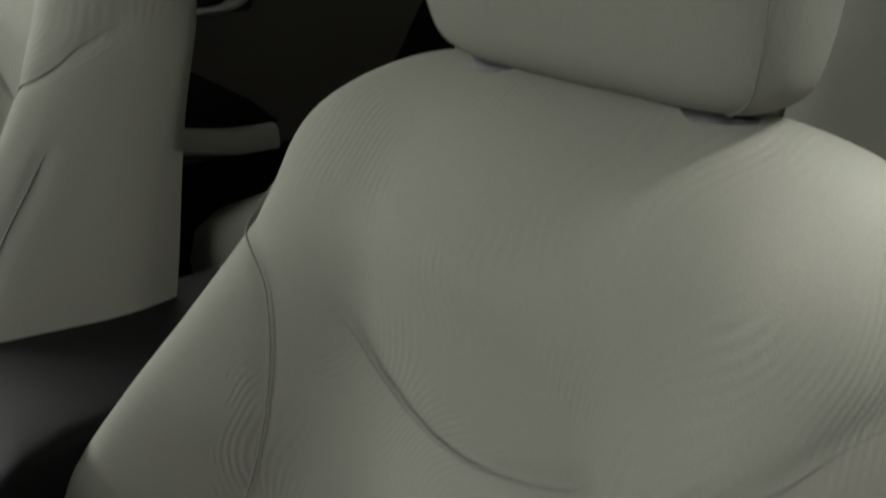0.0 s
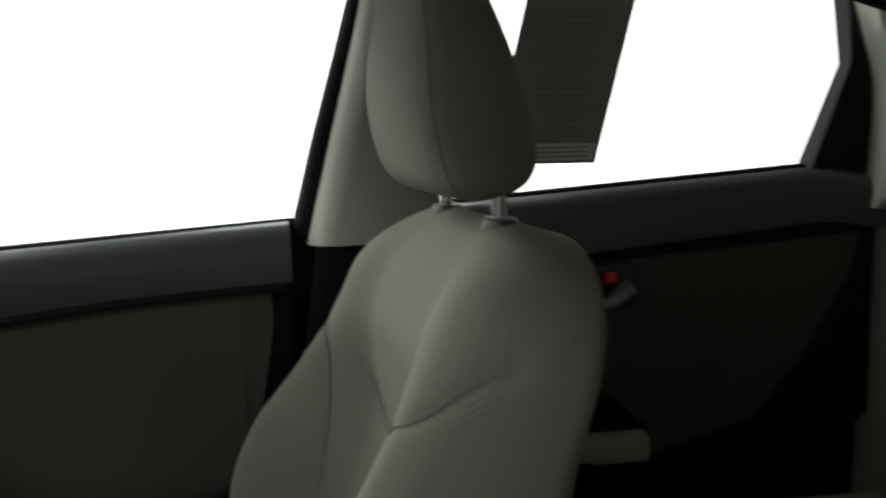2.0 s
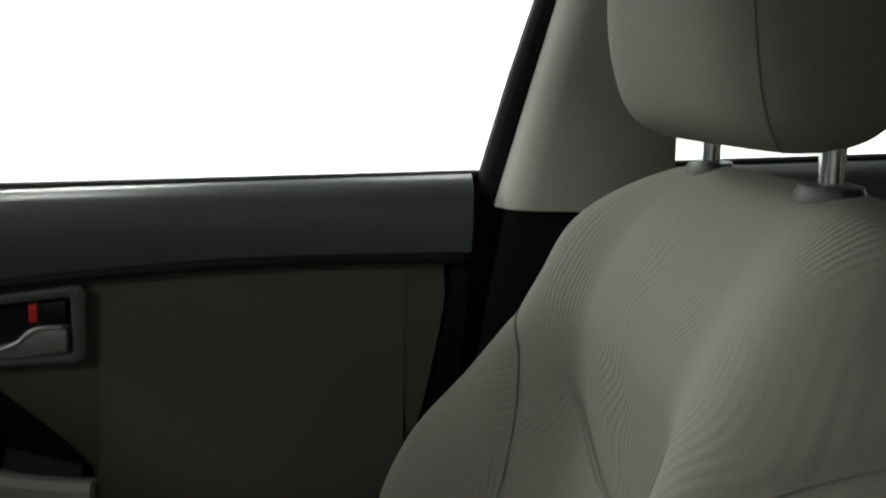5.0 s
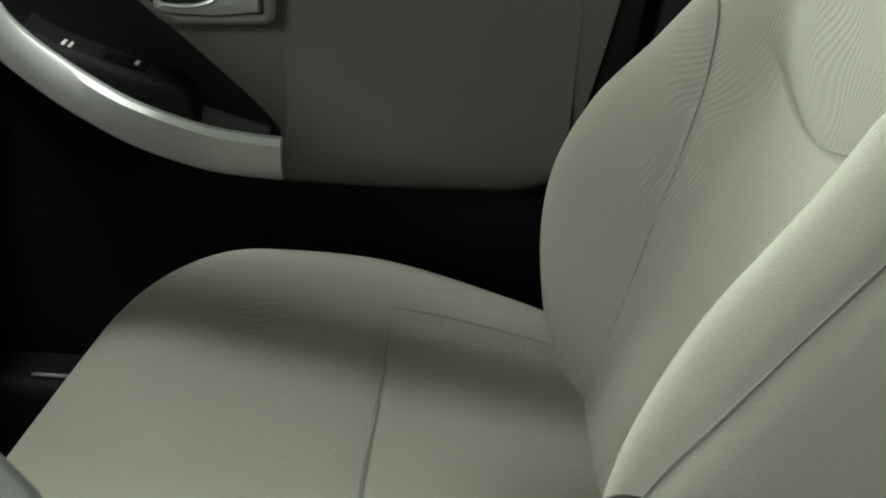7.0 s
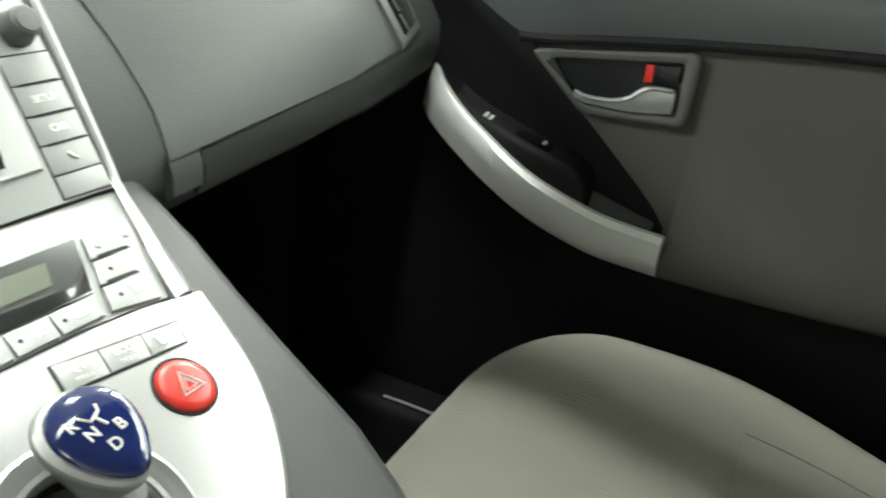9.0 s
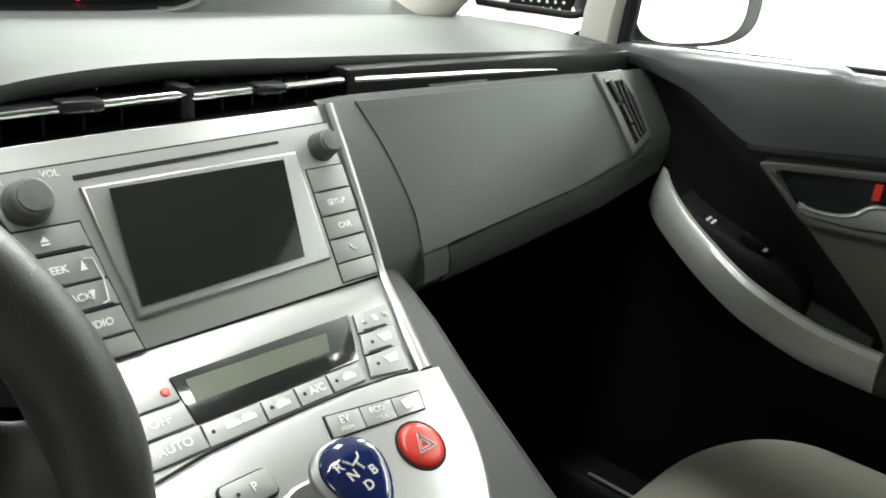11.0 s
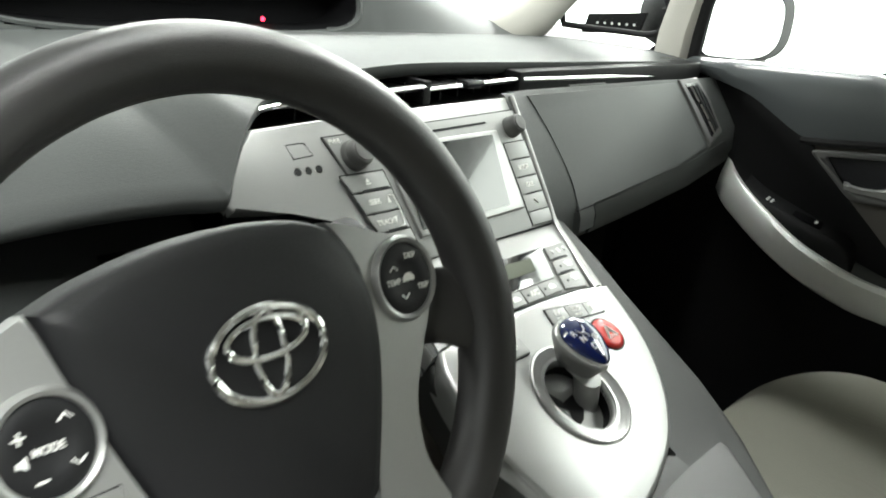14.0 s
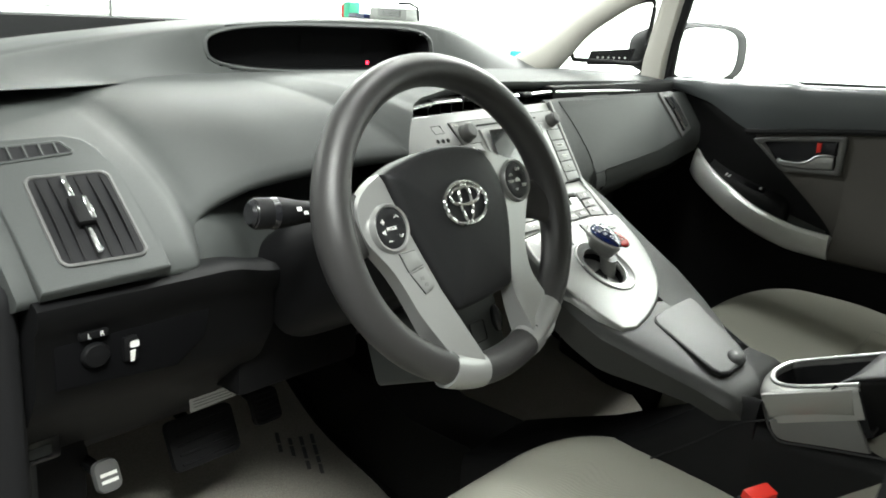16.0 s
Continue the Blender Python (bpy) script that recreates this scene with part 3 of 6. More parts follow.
def rear_door():
    d = thing("car_door", (0.64, -0.95, 0.1), "dark grey rear car door with pale armrest", "car door", "doors", "structure")
    out = [(-0.62, 0.08), (-0.62, belt(-0.62) - 0.012), (-1.33, belt(-1.33) - 0.02), (-1.33, 0.4), (-1.15, 0.3), (-1.05, 0.08)]
    part("door_shell", prism(yz(out), 0.03, side(0.655), 0.004), VINYL_DARK, d)
    rings = []
    for k in range(21):
        y = -0.64 - 0.70 * k / 20
        t = belt(y) - (0.02 * smoothstep(-1.22, -1.34, y))
        s = t - 0.085 + 0.006 * (k / 20)
        rings.append([(0.655, y, t - 0.002), (0.640, y, t), (0.622, y, t - 0.003), (0.611, y, t - 0.011), (0.606, y, t - 0.022), (0.606, y, t - 0.05), (0.611, y, s), (0.63, y, s - 0.004), (0.655, y, s - 0.004)])
    part("sill_pad", loft(rings), SILL, d, "blue-grey soft grained window sill pad")
    part("window_seal", strip([(0.640, -0.62, belt(-0.62) - 0.002), (0.640, -1.22, belt(-1.22) - 0.002)], 0.012, 0.014), RUBBER, d)
    out = [(-0.66, 0.655), (-1.30, 0.685), (-1.28, 0.62), (-1.20, 0.50), (-1.12, 0.42), (-0.95, 0.385), (-0.66, 0.385)]
    part("insert", prism(yz(out), 0.014, side(0.630), 0.007, 3), CLOTH_DARK, d, "dark brown-grey cloth door insert")
    part("pocket_panel", prism(yz([(-0.66, 0.56), (-0.80, 0.535), (-0.90, 0.47), (-0.95, 0.425), (-0.66, 0.42)]), 0.008, side(0.620), 0.003), VINYL_DARK, d)
    top = spline([(0.60, -0.66, 0.470), (0.595, -0.78, 0.447), (0.592, -0.86, 0.431), (0.592, -0.935, 0.426)], 12)
    rings = [[p + Vector((0.03, 0, 0)), p + Vector((0.012, 0, 0.001)), p + Vector((0.002, 0, -0.003)), p + Vector((-0.002, 0, -0.012)), p + Vector((0.0, 0, -0.034)), p + Vector((0.006, 0, -0.04)), p + Vector((0.03, 0, -0.04))] for p in top]
    part("armrest", loft(rings), TRIM, d, "pale grey plastic armrest")
    hb = part("handle_bezel", prism(yz(rounded(0.10, 0.062, 0.012, 4, 0, 0)), 0.008, side(0.620) @ Matrix.Translation((0.875, 0.633, 0)), 0.003), BLACK, d)
    hp = spline([(0.598, -0.82, 0.612), (0.592, -0.86, 0.613), (0.592, -0.885, 0.62), (0.600, -0.906, 0.631)], 14)
    part("handle", tube(hp, [0.006 + 0.006 * smoothstep(3, 11, i) for i in range(15)], 10, up=(1, 0, 0)), SILVER, hb, "pale door pull handle")
    part("lock_mark", prism(yz(rounded(0.016, 0.014, 0.003, 3)), 0.004, side(0.612) @ Matrix.Translation((0.885, 0.645, 0)), 0.001), RED, hb, "red unlocked marker")
    # slanted black corner of the rear window frame
    part("window_corner", prism(yz([(-1.205, 0.775), (-1.275, 0.93), (-1.26, 1.03), (-1.30, 1.03), (-1.315, 0.90), (-1.31, 0.74), (-1.24, 0.755)]), 0.03, side(0.652), 0.004), RUBBER, d)
    return d


rear_door()


def pane(name, pts, label):
    ob = setting(name, sheet(pts), GLASS, label, "window", 0)
    ob.visible_shadow = False
    return ob


pane("window_1", [(0.645, 0.26, 0.69), (0.645, -0.48, 0.73), (0.60, -0.56, 1.07), (0.60, -0.2, 1.05), (0.62, 0.15, 0.95)], "clear side window of the front door")
pane("window_2", [(0.645, -0.62, 0.74), (0.645, -1.23, 0.77), (0.62, -1.29, 0.93), (0.60, -1.28, 1.03), (0.595, -0.66, 1.08)], "clear side window of the rear door")
pane("window_3", [(0.650, 0.31, 0.715), (0.690, 0.56, 0.725), (0.63, 0.30, 0.93)], "small clear quarter window")
wind = setting("windscreen", loft([[(x, y + 0.10 * (1 - (x / 0.66) ** 2), z) for x in (-0.66, -0.4, 0, 0.4, 0.66)] for y, z in ((0.98, 0.69), (0.5, 0.90), (0.0, 1.06))], False), SCREEN_GLASS, "large raked clear windscreen", "windscreen", 60)
wind.visible_shadow = False

# divider between quarter window and door window
dv = []
for y, z, w, x in ((0.283, 0.66, 0.032, 0.640), (0.276, 0.74, 0.030, 0.634), (0.250, 0.85, 0.028, 0.622), (0.215, 0.96, 0.028, 0.60)):
    dv.append([(x, y - w * 0.2, z), (x - 0.014, y, z), (x - 0.014, y + w, z), (x, y + 1.6 * w, z), (x + 0.03, y + 1.6 * w, z), (x + 0.03, y - w * 0.2, z)])
setting("window_divider", loft(dv), TRIM, "pale grey divider post of the quarter window", "pillar trim")
setting("quarter_seal", tube([(0.645, y, z) for y, z in curve2([(0.503, 0.727), (0.507, 0.763), (0.45, 0.800), (0.379, 0.845), (0.326, 0.860), (0.318, 0.838), (0.325, 0.78), (0.332, 0.734), (0.40, 0.728), (0.503, 0.727)], 45)][:-1], 0.005, 8, True), RUBBER, "black rubber seal round the quarter window", "door seal")
setting("divider_seal", tube([(0.642, 0.266, 0.70), (0.636, 0.257, 0.78), (0.624, 0.230, 0.88), (0.60, 0.19, 0.98)], 0.010, 8), RUBBER, "black rubber seal beside the divider", "door seal")
setting("pillar_seal", tube([(0.640, -0.478, 0.72), (0.628, -0.506, 0.83), (0.612, -0.540, 0.95), (0.595, -0.572, 1.07)], 0.014, 10), RUBBER, "black rubber seal of the front window", "door seal")

# paper sheet on the rear window; its backlit dimness is put into the grey
st = thing("window_sticker", (0.60, -0.85, 0.80), "dark backlit printed sheet stuck on the rear side window", "sticker")
sm = axes((0.612, 0, 0), (0, -1, 0), (-0.0001, 0, 1))
part("sheet", prism([(0.715, 0.802), (0.862, 0.800), (0.925, 1.026), (0.775, 1.032)], 0.0006, sm, 0), PAPER, st)
for k in range(22):
    v = 0.838 + 0.0082 * k
    u = 0.724 + (v - 0.80) * 0.27
    part("print_line", prism([(u, v), (u + 0.118 - 0.03 * ((k * 7) % 4) / 4, v), (u + 0.118 - 0.03 * ((k * 7) % 4) / 4, v + 0.0011), (u, v + 0.0011)], 0.0003, sm @ Matrix.Translation((0, 0, 0.0008)), 0), PRINT, st)
part("footer", prism([(0.716, 0.806), (0.858, 0.804), (0.864, 0.826), (0.722, 0.828)], 0.0006, sm @ Matrix.Translation((0, 0, 0.0008)), 0), INK, st, "pale footer band")

for k in range(3):
    part("print_line", prism([(0.728 + 0.0016 * k, 0.809 + 0.0058 * k), (0.850, 0.8085 + 0.0058 * k), (0.851, 0.8105 + 0.0058 * k), (0.729 + 0.0016 * k, 0.811 + 0.0058 * k)], 0.0003, sm @ Matrix.Translation((0, 0, 0.0016)), 0), PAPER, st)


# ---- seats ----
def quilt(surface, closing, ts, us, seams, depth=0.0028, width=0.0048):
    """A padded skin over surface(t, u), pulled in along its seams; closing(t) closes each ring behind."""
    P = np.array([[surface(t, u) for u in us] for t in ts])
    N = np.cross(np.gradient(P, axis=1), np.gradient(P, axis=0))
    N /= np.maximum(np.linalg.norm(N, axis=2, keepdims=True), 1e-9)
    if (N * (P - P.mean((0, 1)))).sum() < 0:
        N = -N
    lines = []
    flat = P.reshape(-1, 3)
    pull = np.zeros(len(flat))
    for pts in seams:
        q = spline([(t, u, 0) for t, u in pts], 60)
        S = np.array([surface(p.x, p.y) for p in q])
        near = np.full(len(flat), 9.0)
        for s in S:
            near = np.minimum(near, ((flat - s) ** 2).sum(1))
        near = np.sqrt(near)
        pull = np.maximum(pull, np.exp(-((near / width) ** 2)) + 0.35 * np.exp(-((near / (3.2 * width)) ** 2)))
        e = 0.004
        Nn = np.array([np.cross(np.array(surface(p.x, min(p.y + e, 0.999))) - np.array(surface(p.x, p.y - e)), np.array(surface(p.x + e, p.y)) - np.array(surface(p.x - e, p.y))) for p in q])
        Nn /= np.maximum(np.linalg.norm(Nn, axis=1, keepdims=True), 1e-9)
        if (Nn * (S - P.mean((0, 1)))).sum() < 0:
            Nn = -Nn
        lines.append([Vector(a) for a in S - Nn * depth * 0.70])
    P = (flat - N.reshape(-1, 3) * (depth * pull)[:, None]).reshape(P.shape)
    rings = [[Vector(p) for p in row] + closing(t) for t, row in zip(ts, P)]
    return loft(rings), lines


def rib_faces(ob, test):
    """Gives the faces that pass test(x, y, z) the embossed cloth."""
    ob.data.materials.append(CLOTH_RIB)
    for f in ob.data.polygons:
        if test(*(f.center + ORIGIN[ob])):
            f.material_index = 1


def seat(name, x, hip, lean, cx, nose_y, low, hr_turn, hr_drop, hr_x, hr_y, flare, label, grp="front seats"):
    """A front seat. hip: (y, z) of the backrest's foot; lean: degrees back; cx, nose_y, low: the cushion's middle, front and height."""
    s = thing(name, (x, hip[0] + 0.15, 0.02), label, "car seat", grp)
    H = 0.527
    tilt = pose(x, hip[0], hip[1], lean, 0, 0)  # local: x across, y ahead, z up the back
    back_of = tilt.inverted()
    # height, half width, depth of the middle, bolster, thickness behind
    ROWS = [(0.0, 0.228 + 0.020 * max(flare, 0) + 0.045 * min(flare, 0), 0.030, 0.060 + 0.085 * flare, 0.001), (0.12, 0.256 + 0.010 * max(flare, 0) + 0.03 * min(flare, 0), 0.022, 0.100 + 0.055 * flare, 0.002), (0.30, 0.266 + 0.012 * flare, 0.012, 0.122 + 0.01 * flare, 0.003), (0.46, 0.250, 0.007, 0.118, 0.005), (0.60, 0.232, 0.006, 0.090, 0.006), (0.70, 0.220, 0.022, 0.056, 0.010), (0.77, 0.217, 0.034, 0.034, 0.012), (0.88, 0.216, 0.030, 0.026, 0.014), (1.0, 0.210, 0.012, 0.004, 0.018)]

    def cap(t):
        return max(1 - max((t - 0.80) / 0.20, 0) ** 2.3, 0.0) ** (1 / 2.3)

    def front(t, u):
        w, c, b, _ = flow(ROWS, min(t, 1))
        k, a = cap(min(t, 1)), abs(u)
        w = w * (0.42 + 0.58 * k)
        edge = max(1 - a**5, 0) ** 0.5
        bol = b * (smoothstep(0.36, 0.80, a) - 0.35 * smoothstep(0.86, 1.0, a)) * (0.3 + 0.7 * edge)
        d = -0.050 + (c + 0.050) * edge * (0.55 + 0.45 * k) + bol * (0.2 + 0.8 * k)
        return tilt @ Vector((w * u, d, t * H))

    def behind(t):
        w, c, b, th = flow(ROWS, min(t, 1))
        k = cap(t)
        w = w * (0.42 + 0.58 * k)
        us = [math.sin(math.pi / 2 * (1 - 2 * j / 24)) for j in range(1, 24)]
        return [tilt @ Vector((w * u, -0.050 - th * (1 - abs(u) ** 4) ** 0.5 * (0.1 + 0.9 * k), t * H)) for u in us]

    ts = [-0.34, -0.24, -0.14, -0.10, -0.06, -0.03, 0.0] + [0.01 + 0.79 * k / 95 for k in range(96)] + [0.80 + 0.20 * math.sin(math.pi / 2 * k / 22) for k in range(1, 23)]
    us = [math.sin(math.pi / 2 * (-1 + 2 * k / 110)) for k in range(111)]
    ARC = [(0.660, 0.455), (0.643, 0.405), (0.624, 0.33), (0.603, 0.20), (0.592, 0.09), (0.589, 0.0)]
    seams = []
    for sg in (1, -1):
        seams.append([(0.825, sg * 0.95), (0.778, sg * 0.885), (0.744, sg * 0.845), (0.718, sg * 0.79), (0.700, sg * 0.71), (0.672, sg * 0.635), (0.625, sg * 0.587), (0.54, sg * 0.536), (0.45, sg * 0.50), (0.31, sg * 0.468), (0.20, sg * 0.445), (0.02, sg * 0.40)])
    for sg in (1, -1):
        seams.append([(0.62, sg * 0.89), (0.584, sg * 0.884), (0.524, sg * 0.878), (0.467, sg * 0.871), (0.417, sg * 0.858), (0.361, sg * 0.837), (0.28, sg * 0.81)])
    seams.append([(t_, s_ * u_) for s_, row in ((-1, ARC), (1, ARC[-2::-1])) for t_, u_ in row])
    bm, lines = quilt(front, behind, ts, us, seams)
    back = part("backrest", bm, CLOTH, s, "pale grey-beige cloth backrest with side bolsters", 70)

    def centre(px, py, pz):
        q = back_of @ Vector((px, py, pz))
        return q.y > -0.045 and abs(q.x) < mixrow([(0.0, 0.09), (0.15, 0.12), (0.30, 0.142), (0.5, 0.14), (0.68, 0.165), (0.75, 0.21), (1.0, 0.22)], q.z / H)[0]

    rib_faces(back, centre)
    for ln in lines:
        part("seam", tube(ln, [0.0001 + 0.0007 * min(1, min(k, len(ln) - 1 - k) / 9) for k in range(len(ln))], 5), SEAM, back)
    # cushion
    L, z0 = nose_y - hip[0] + 0.01, low
    CR = [(0.0, 0.20, 0.0), (0.15, 0.225, 0.014), (0.45, 0.250, 0.036), (0.70, 0.252, 0.032), (0.85, 0.245, 0.020), (1.0, 0.235, 0.0)]

    def top(t, u):
        w, b = flow(CR, t)
        a = abs(u)
        nose = math.sqrt(max(1 - ((t - 0.74) / 0.26) ** 2, 0.0)) if t > 0.74 else 1.0
        w = w * (0.50 + 0.50 * nose)
        edge = max(1 - a**6, 0) ** 0.5
        z = z0 - 0.05 + (0.05 + 0.035 * t) * edge + b * smoothstep(0.42, 0.8, a) * (0.2 + 0.8 * edge) - 0.012 * (1 - a * a) * (1 - t)
        z = z0 - 0.09 + (z - z0 + 0.09) * (0.45 + 0.55 * nose**0.6)
        return Vector((cx + w * u, hip[0] - 0.01 + t * L, z))

    def under(t):
        a, b = top(t, 1), top(t, -1)
        return [Vector((a.x - 0.01, a.y, z0 - 0.15)), Vector((b.x + 0.01, b.y, z0 - 0.15))]

    seams = [[(0.43, -0.55), (0.432, -0.3), (0.43, 0), (0.43, 0.3), (0.43, 0.55)]]
    for sg in (1, -1):
        seams.append([(0.02, sg * 0.55), (0.25, sg * 0.56), (0.40, sg * 0.555), (0.43, sg * 0.55)])
    bm, lines = quilt(top, under, [k / 70 * 0.74 for k in range(71)] + [0.74 + 0.26 * math.sin(math.pi / 2 * k / 24) for k in range(1, 25)], [math.sin(math.pi / 2 * (-1 + 2 * k / 96)) for k in range(97)], seams, 0.0022)
    cush = part("cushion", bm, CLOTH, s, "pale grey-beige cloth seat cushion", 70)
    rib_faces(cush, lambda px, py, pz: abs(px - cx) < 0.135 and pz > z0 - 0.03)
    for ln in lines:
        part("seam", tube(ln, [0.0001 + 0.0007 * min(1, min(k, len(ln) - 1 - k) / 9) for k in range(len(ln))], 5), SEAM, cush)
    part("seat_base", box(x - 0.21, x + 0.21, hip[0] + 0.03, nose_y - 0.05, z0 - 0.20, z0 - 0.13, 0.01), VINYL_DARK, s)
    for sx in (-0.19, 0.19):
        part("rail", box(x + sx - 0.015, x + sx + 0.015, hip[0] - 0.02, nose_y - 0.03, 0.02, z0 - 0.19, 0.004), VINYL_DARK, s, "black steel seat rail")
    # headrest on two posts
    hm = tilt @ pose(hr_x, -0.030, H - 0.004, hr_turn, 0, 0)
    for sx in (-0.072, 0.076):
        part("post", tube([hm @ Vector((sx, 0.020, -0.05)), hm @ Vector((sx, 0.020, 0.09))], 0.0062, 12), CHROME, s, "chromed headrest post")
        part("post_guide", loft([[hm @ Vector((sx + rx * math.cos(a), 0.020 + 0.30 * hr_drop + ry * math.sin(a), h - 0.20 * hr_drop)) for a in (2 * math.pi * k / 24 for k in range(24))] for rx, ry, h in ((0.019, 0.013, -0.018), (0.0225, 0.0145 - 0.2 * hr_drop, -0.002), (0.0225, 0.0145 - 0.2 * hr_drop, 0.006), (0.020, 0.0125 - 0.2 * hr_drop, 0.0105), (0.008, 0.007, 0.0115))]), PANEL, s, "black plastic post guide")
    # height, half width of the face, back, front, of the head pad
    HR = [(0.0, 0.074, -0.016, 0.016), (0.02, 0.092, -0.030, 0.030), (0.06, 0.106, -0.044, 0.042), (0.12, 0.112, -0.051, 0.049), (0.24, 0.116, -0.052, 0.054), (0.38, 0.116, -0.046, 0.054), (0.52, 0.111, -0.038, 0.049), (0.66, 0.097, -0.030, 0.042), (0.80, 0.076, -0.022, 0.033), (0.92, 0.048, -0.012, 0.020), (1.0, 0.016, -0.004, 0.006)]

    def head(t, a):
        w, b0, f0 = flow(HR, t)
        ca, sa = math.cos(a), math.sin(a)
        py = (f0 if sa > 0 else -b0) * math.copysign(abs(sa) ** 0.42, sa)
        px = w * math.copysign(abs(ca) ** 0.42, ca) * (1 - 0.22 * smoothstep(0.012, -0.05, py))
        return hm @ Vector((px, hr_y + py + 0.02 * (t - 0.3), 0.026 - hr_drop + 0.225 * t))

    rings = []
    for k in range(41):
        t = 0.5 - 0.5 * math.cos(math.pi * k / 40)
        rings.append([head(t, 2 * math.pi * j / 72) for j in range(72)])
    hr = part("headrest", loft(rings), CLOTH, s, "pale cloth headrest", 60)
    for q in (0.62, math.pi - 0.62):
        pts = [head(0.5 - 0.5 * math.cos(math.pi * k / 48), q) for k in range(1, 48)]
        mid = hm @ Vector((0, hr_y, 0.13))
        part("seam", tube([p + (p - mid).normalized() * 0.0002 for p in pts], 0.0006, 6), SEAM, hr)
    return s


seat("passenger_seat", 0.297, (-0.4265, 0.276), 17, 0.335, 0.025, 0.318, -19, 0.0, 0.0, 0.036, -0.6, "pale grey-beige cloth front seat with raised headrest")
seat("driver_seat", -0.298, (-0.433, 0.226), 24, -0.31, 0.02, 0.255, -20, 0.022, -0.012, 0.018, 1.0, "pale grey-beige cloth driver's seat with lowered headrest")


def rear_bench():
    s = thing("rear_bench", (0, -1.2, 0.12), "grey cloth rear bench seat", "car seat")
    rows = []
    for y, z in ((-1.45, 0.33), (-1.3, 0.345), (-1.1, 0.36), (-0.9, 0.372), (-0.84, 0.368), (-0.80, 0.345), (-0.785, 0.30), (-0.79, 0.2)):
        rows.append([(xx, y + 0.03 * abs(xx / 0.58) ** 6, z - 0.05 * abs(xx / 0.58) ** 8) for xx in [(-1 + k / 12) * 0.58 for k in range(25)]] + [(0.56, y, 0.13), (-0.56, y, 0.13)])
    part("cushion", loft(rows), CLOTH, s, "grey cloth rear cushion", 60)
    for x0, x1 in ((-0.60, 0.02), (0.03, 0.60)):
        rows = []
        for k in range(13):
            t = k / 12
            r = math.sqrt(max(1 - ((t - 0.85) / 0.15) ** 2, 0)) if t > 0.85 else 1
            w = (x1 - x0) / 2 * (0.9 + 0.1 * r)
            cx = (x0 + x1) / 2
            yy, zz = -1.38 - 0.18 * t, 0.32 + 0.50 * t
            rows.append([(cx + w * u, yy + 0.06 * r * (1 - abs(u) ** 8), zz) for u in [-1 + q / 8 for q in range(17)]] + [(cx + w * 0.98, yy - 0.08 * r, zz), (cx - w * 0.98, yy - 0.08 * r, zz)])
        part("backrest", loft(rows), CLOTH, s, "", 60)
    return s


rear_bench()


# ---- dashboard ----
# darker copy of the silver; weaker reflection is put into the colour
SILVER_DARK = surf("silver_darkened", (0.27, 0.273, 0.267), 0.42, 0.38, 900, 0.05, 0.06, 0.04, 7)
SCREEN = surf("screen_glass", (0.008, 0.009, 0.010), 0.10, 0, 60, 0.05, 0, 0.05, 9, spec=1.0, coat=1.0)
LCD = surf("lcd_glass", (0.10, 0.11, 0.085), 0.22, 0, 60, 0.05, 0, 0.06, 20)
WHEEL = surf("wheel_skin", (0.028, 0.027, 0.027), 0.44, 0, 900, 0.08, 0.2, 0.06, 7)
PAD = surf("airbag_skin", (0.009, 0.009, 0.010), 0.55, 0, 900, 0.10, 0.25, 0.06, 7, spec=0.28)
LED = glow("red_lamp", (1.0, 0.02, 0.05), 6.0)

dash = thing("dashboard", (0, 0.45, 0.40), "dark grey soft grained dashboard with full width pad", "dashboard")
EDGE = [(-0.72, 0.210, 0.535), (-0.60, 0.205, 0.540), (-0.54, 0.207, 0.536), (-0.518, 0.225, 0.540), (-0.50, 0.262, 0.562), (-0.475, 0.268, 0.582), (-0.42, 0.268, 0.600), (-0.37, 0.255, 0.611), (-0.31, 0.232, 0.622), (-0.265, 0.202, 0.631), (-0.246, 0.186, 0.6335), (-0.239, 0.181, 0.636), (-0.230, 0.189, 0.648), (-0.2155, 0.201, 0.665), (-0.200, 0.2125, 0.679), (-0.188, 0.223, 0.6835), (-0.172, 0.236, 0.687), (-0.150, 0.244, 0.693), (-0.123, 0.248, 0.697), (-0.07, 0.250, 0.706), (0.017, 0.250, 0.711), (0.166, 0.250, 0.709), (0.35, 0.250, 0.706), (0.54, 0.250, 0.702), (0.62, 0.252, 0.701)]
rings = []
for p in spline(EDGE, 150):
    x, y, z = p
    far = 1.0 - 0.12 * abs(x / 0.7) ** 2
    zb = 0.700 - 0.02 * smoothstep(-0.35, -0.7, x)
    run = []
    for k in range(13):
        f = (12 - k) / 12
        a = f * math.pi / 2
        yy = y + (0.61 - y) * (0.45 * f + 0.55 * (1 - math.cos(a)))
        zz = z + (zb - z) * (0.45 * f + 0.55 * math.sin(a)) + 0.010 * math.sin(math.pi * f)
        run.append(Vector((x, yy, zz)))
    run[-1] = Vector((x, y + 0.001, z + 0.002))
    rings.append([(x, far + 0.06, 0.70), (x, 0.80 * far, zb + 0.002), (x, 0.66, zb)] + run + [p + Vector((0, 0.0005, -0.003)), Vector((x, y + 0.004, z - 0.009)), Vector((x, y + 0.014, z - 0.013)), Vector((x, y + 0.06, z - 0.02)), (x, 0.70, 0.50), (x, far + 0.06, 0.50)])
part("top_pad", loft(rings), VINYL, dash, "dark grey soft grained top pad", 60)


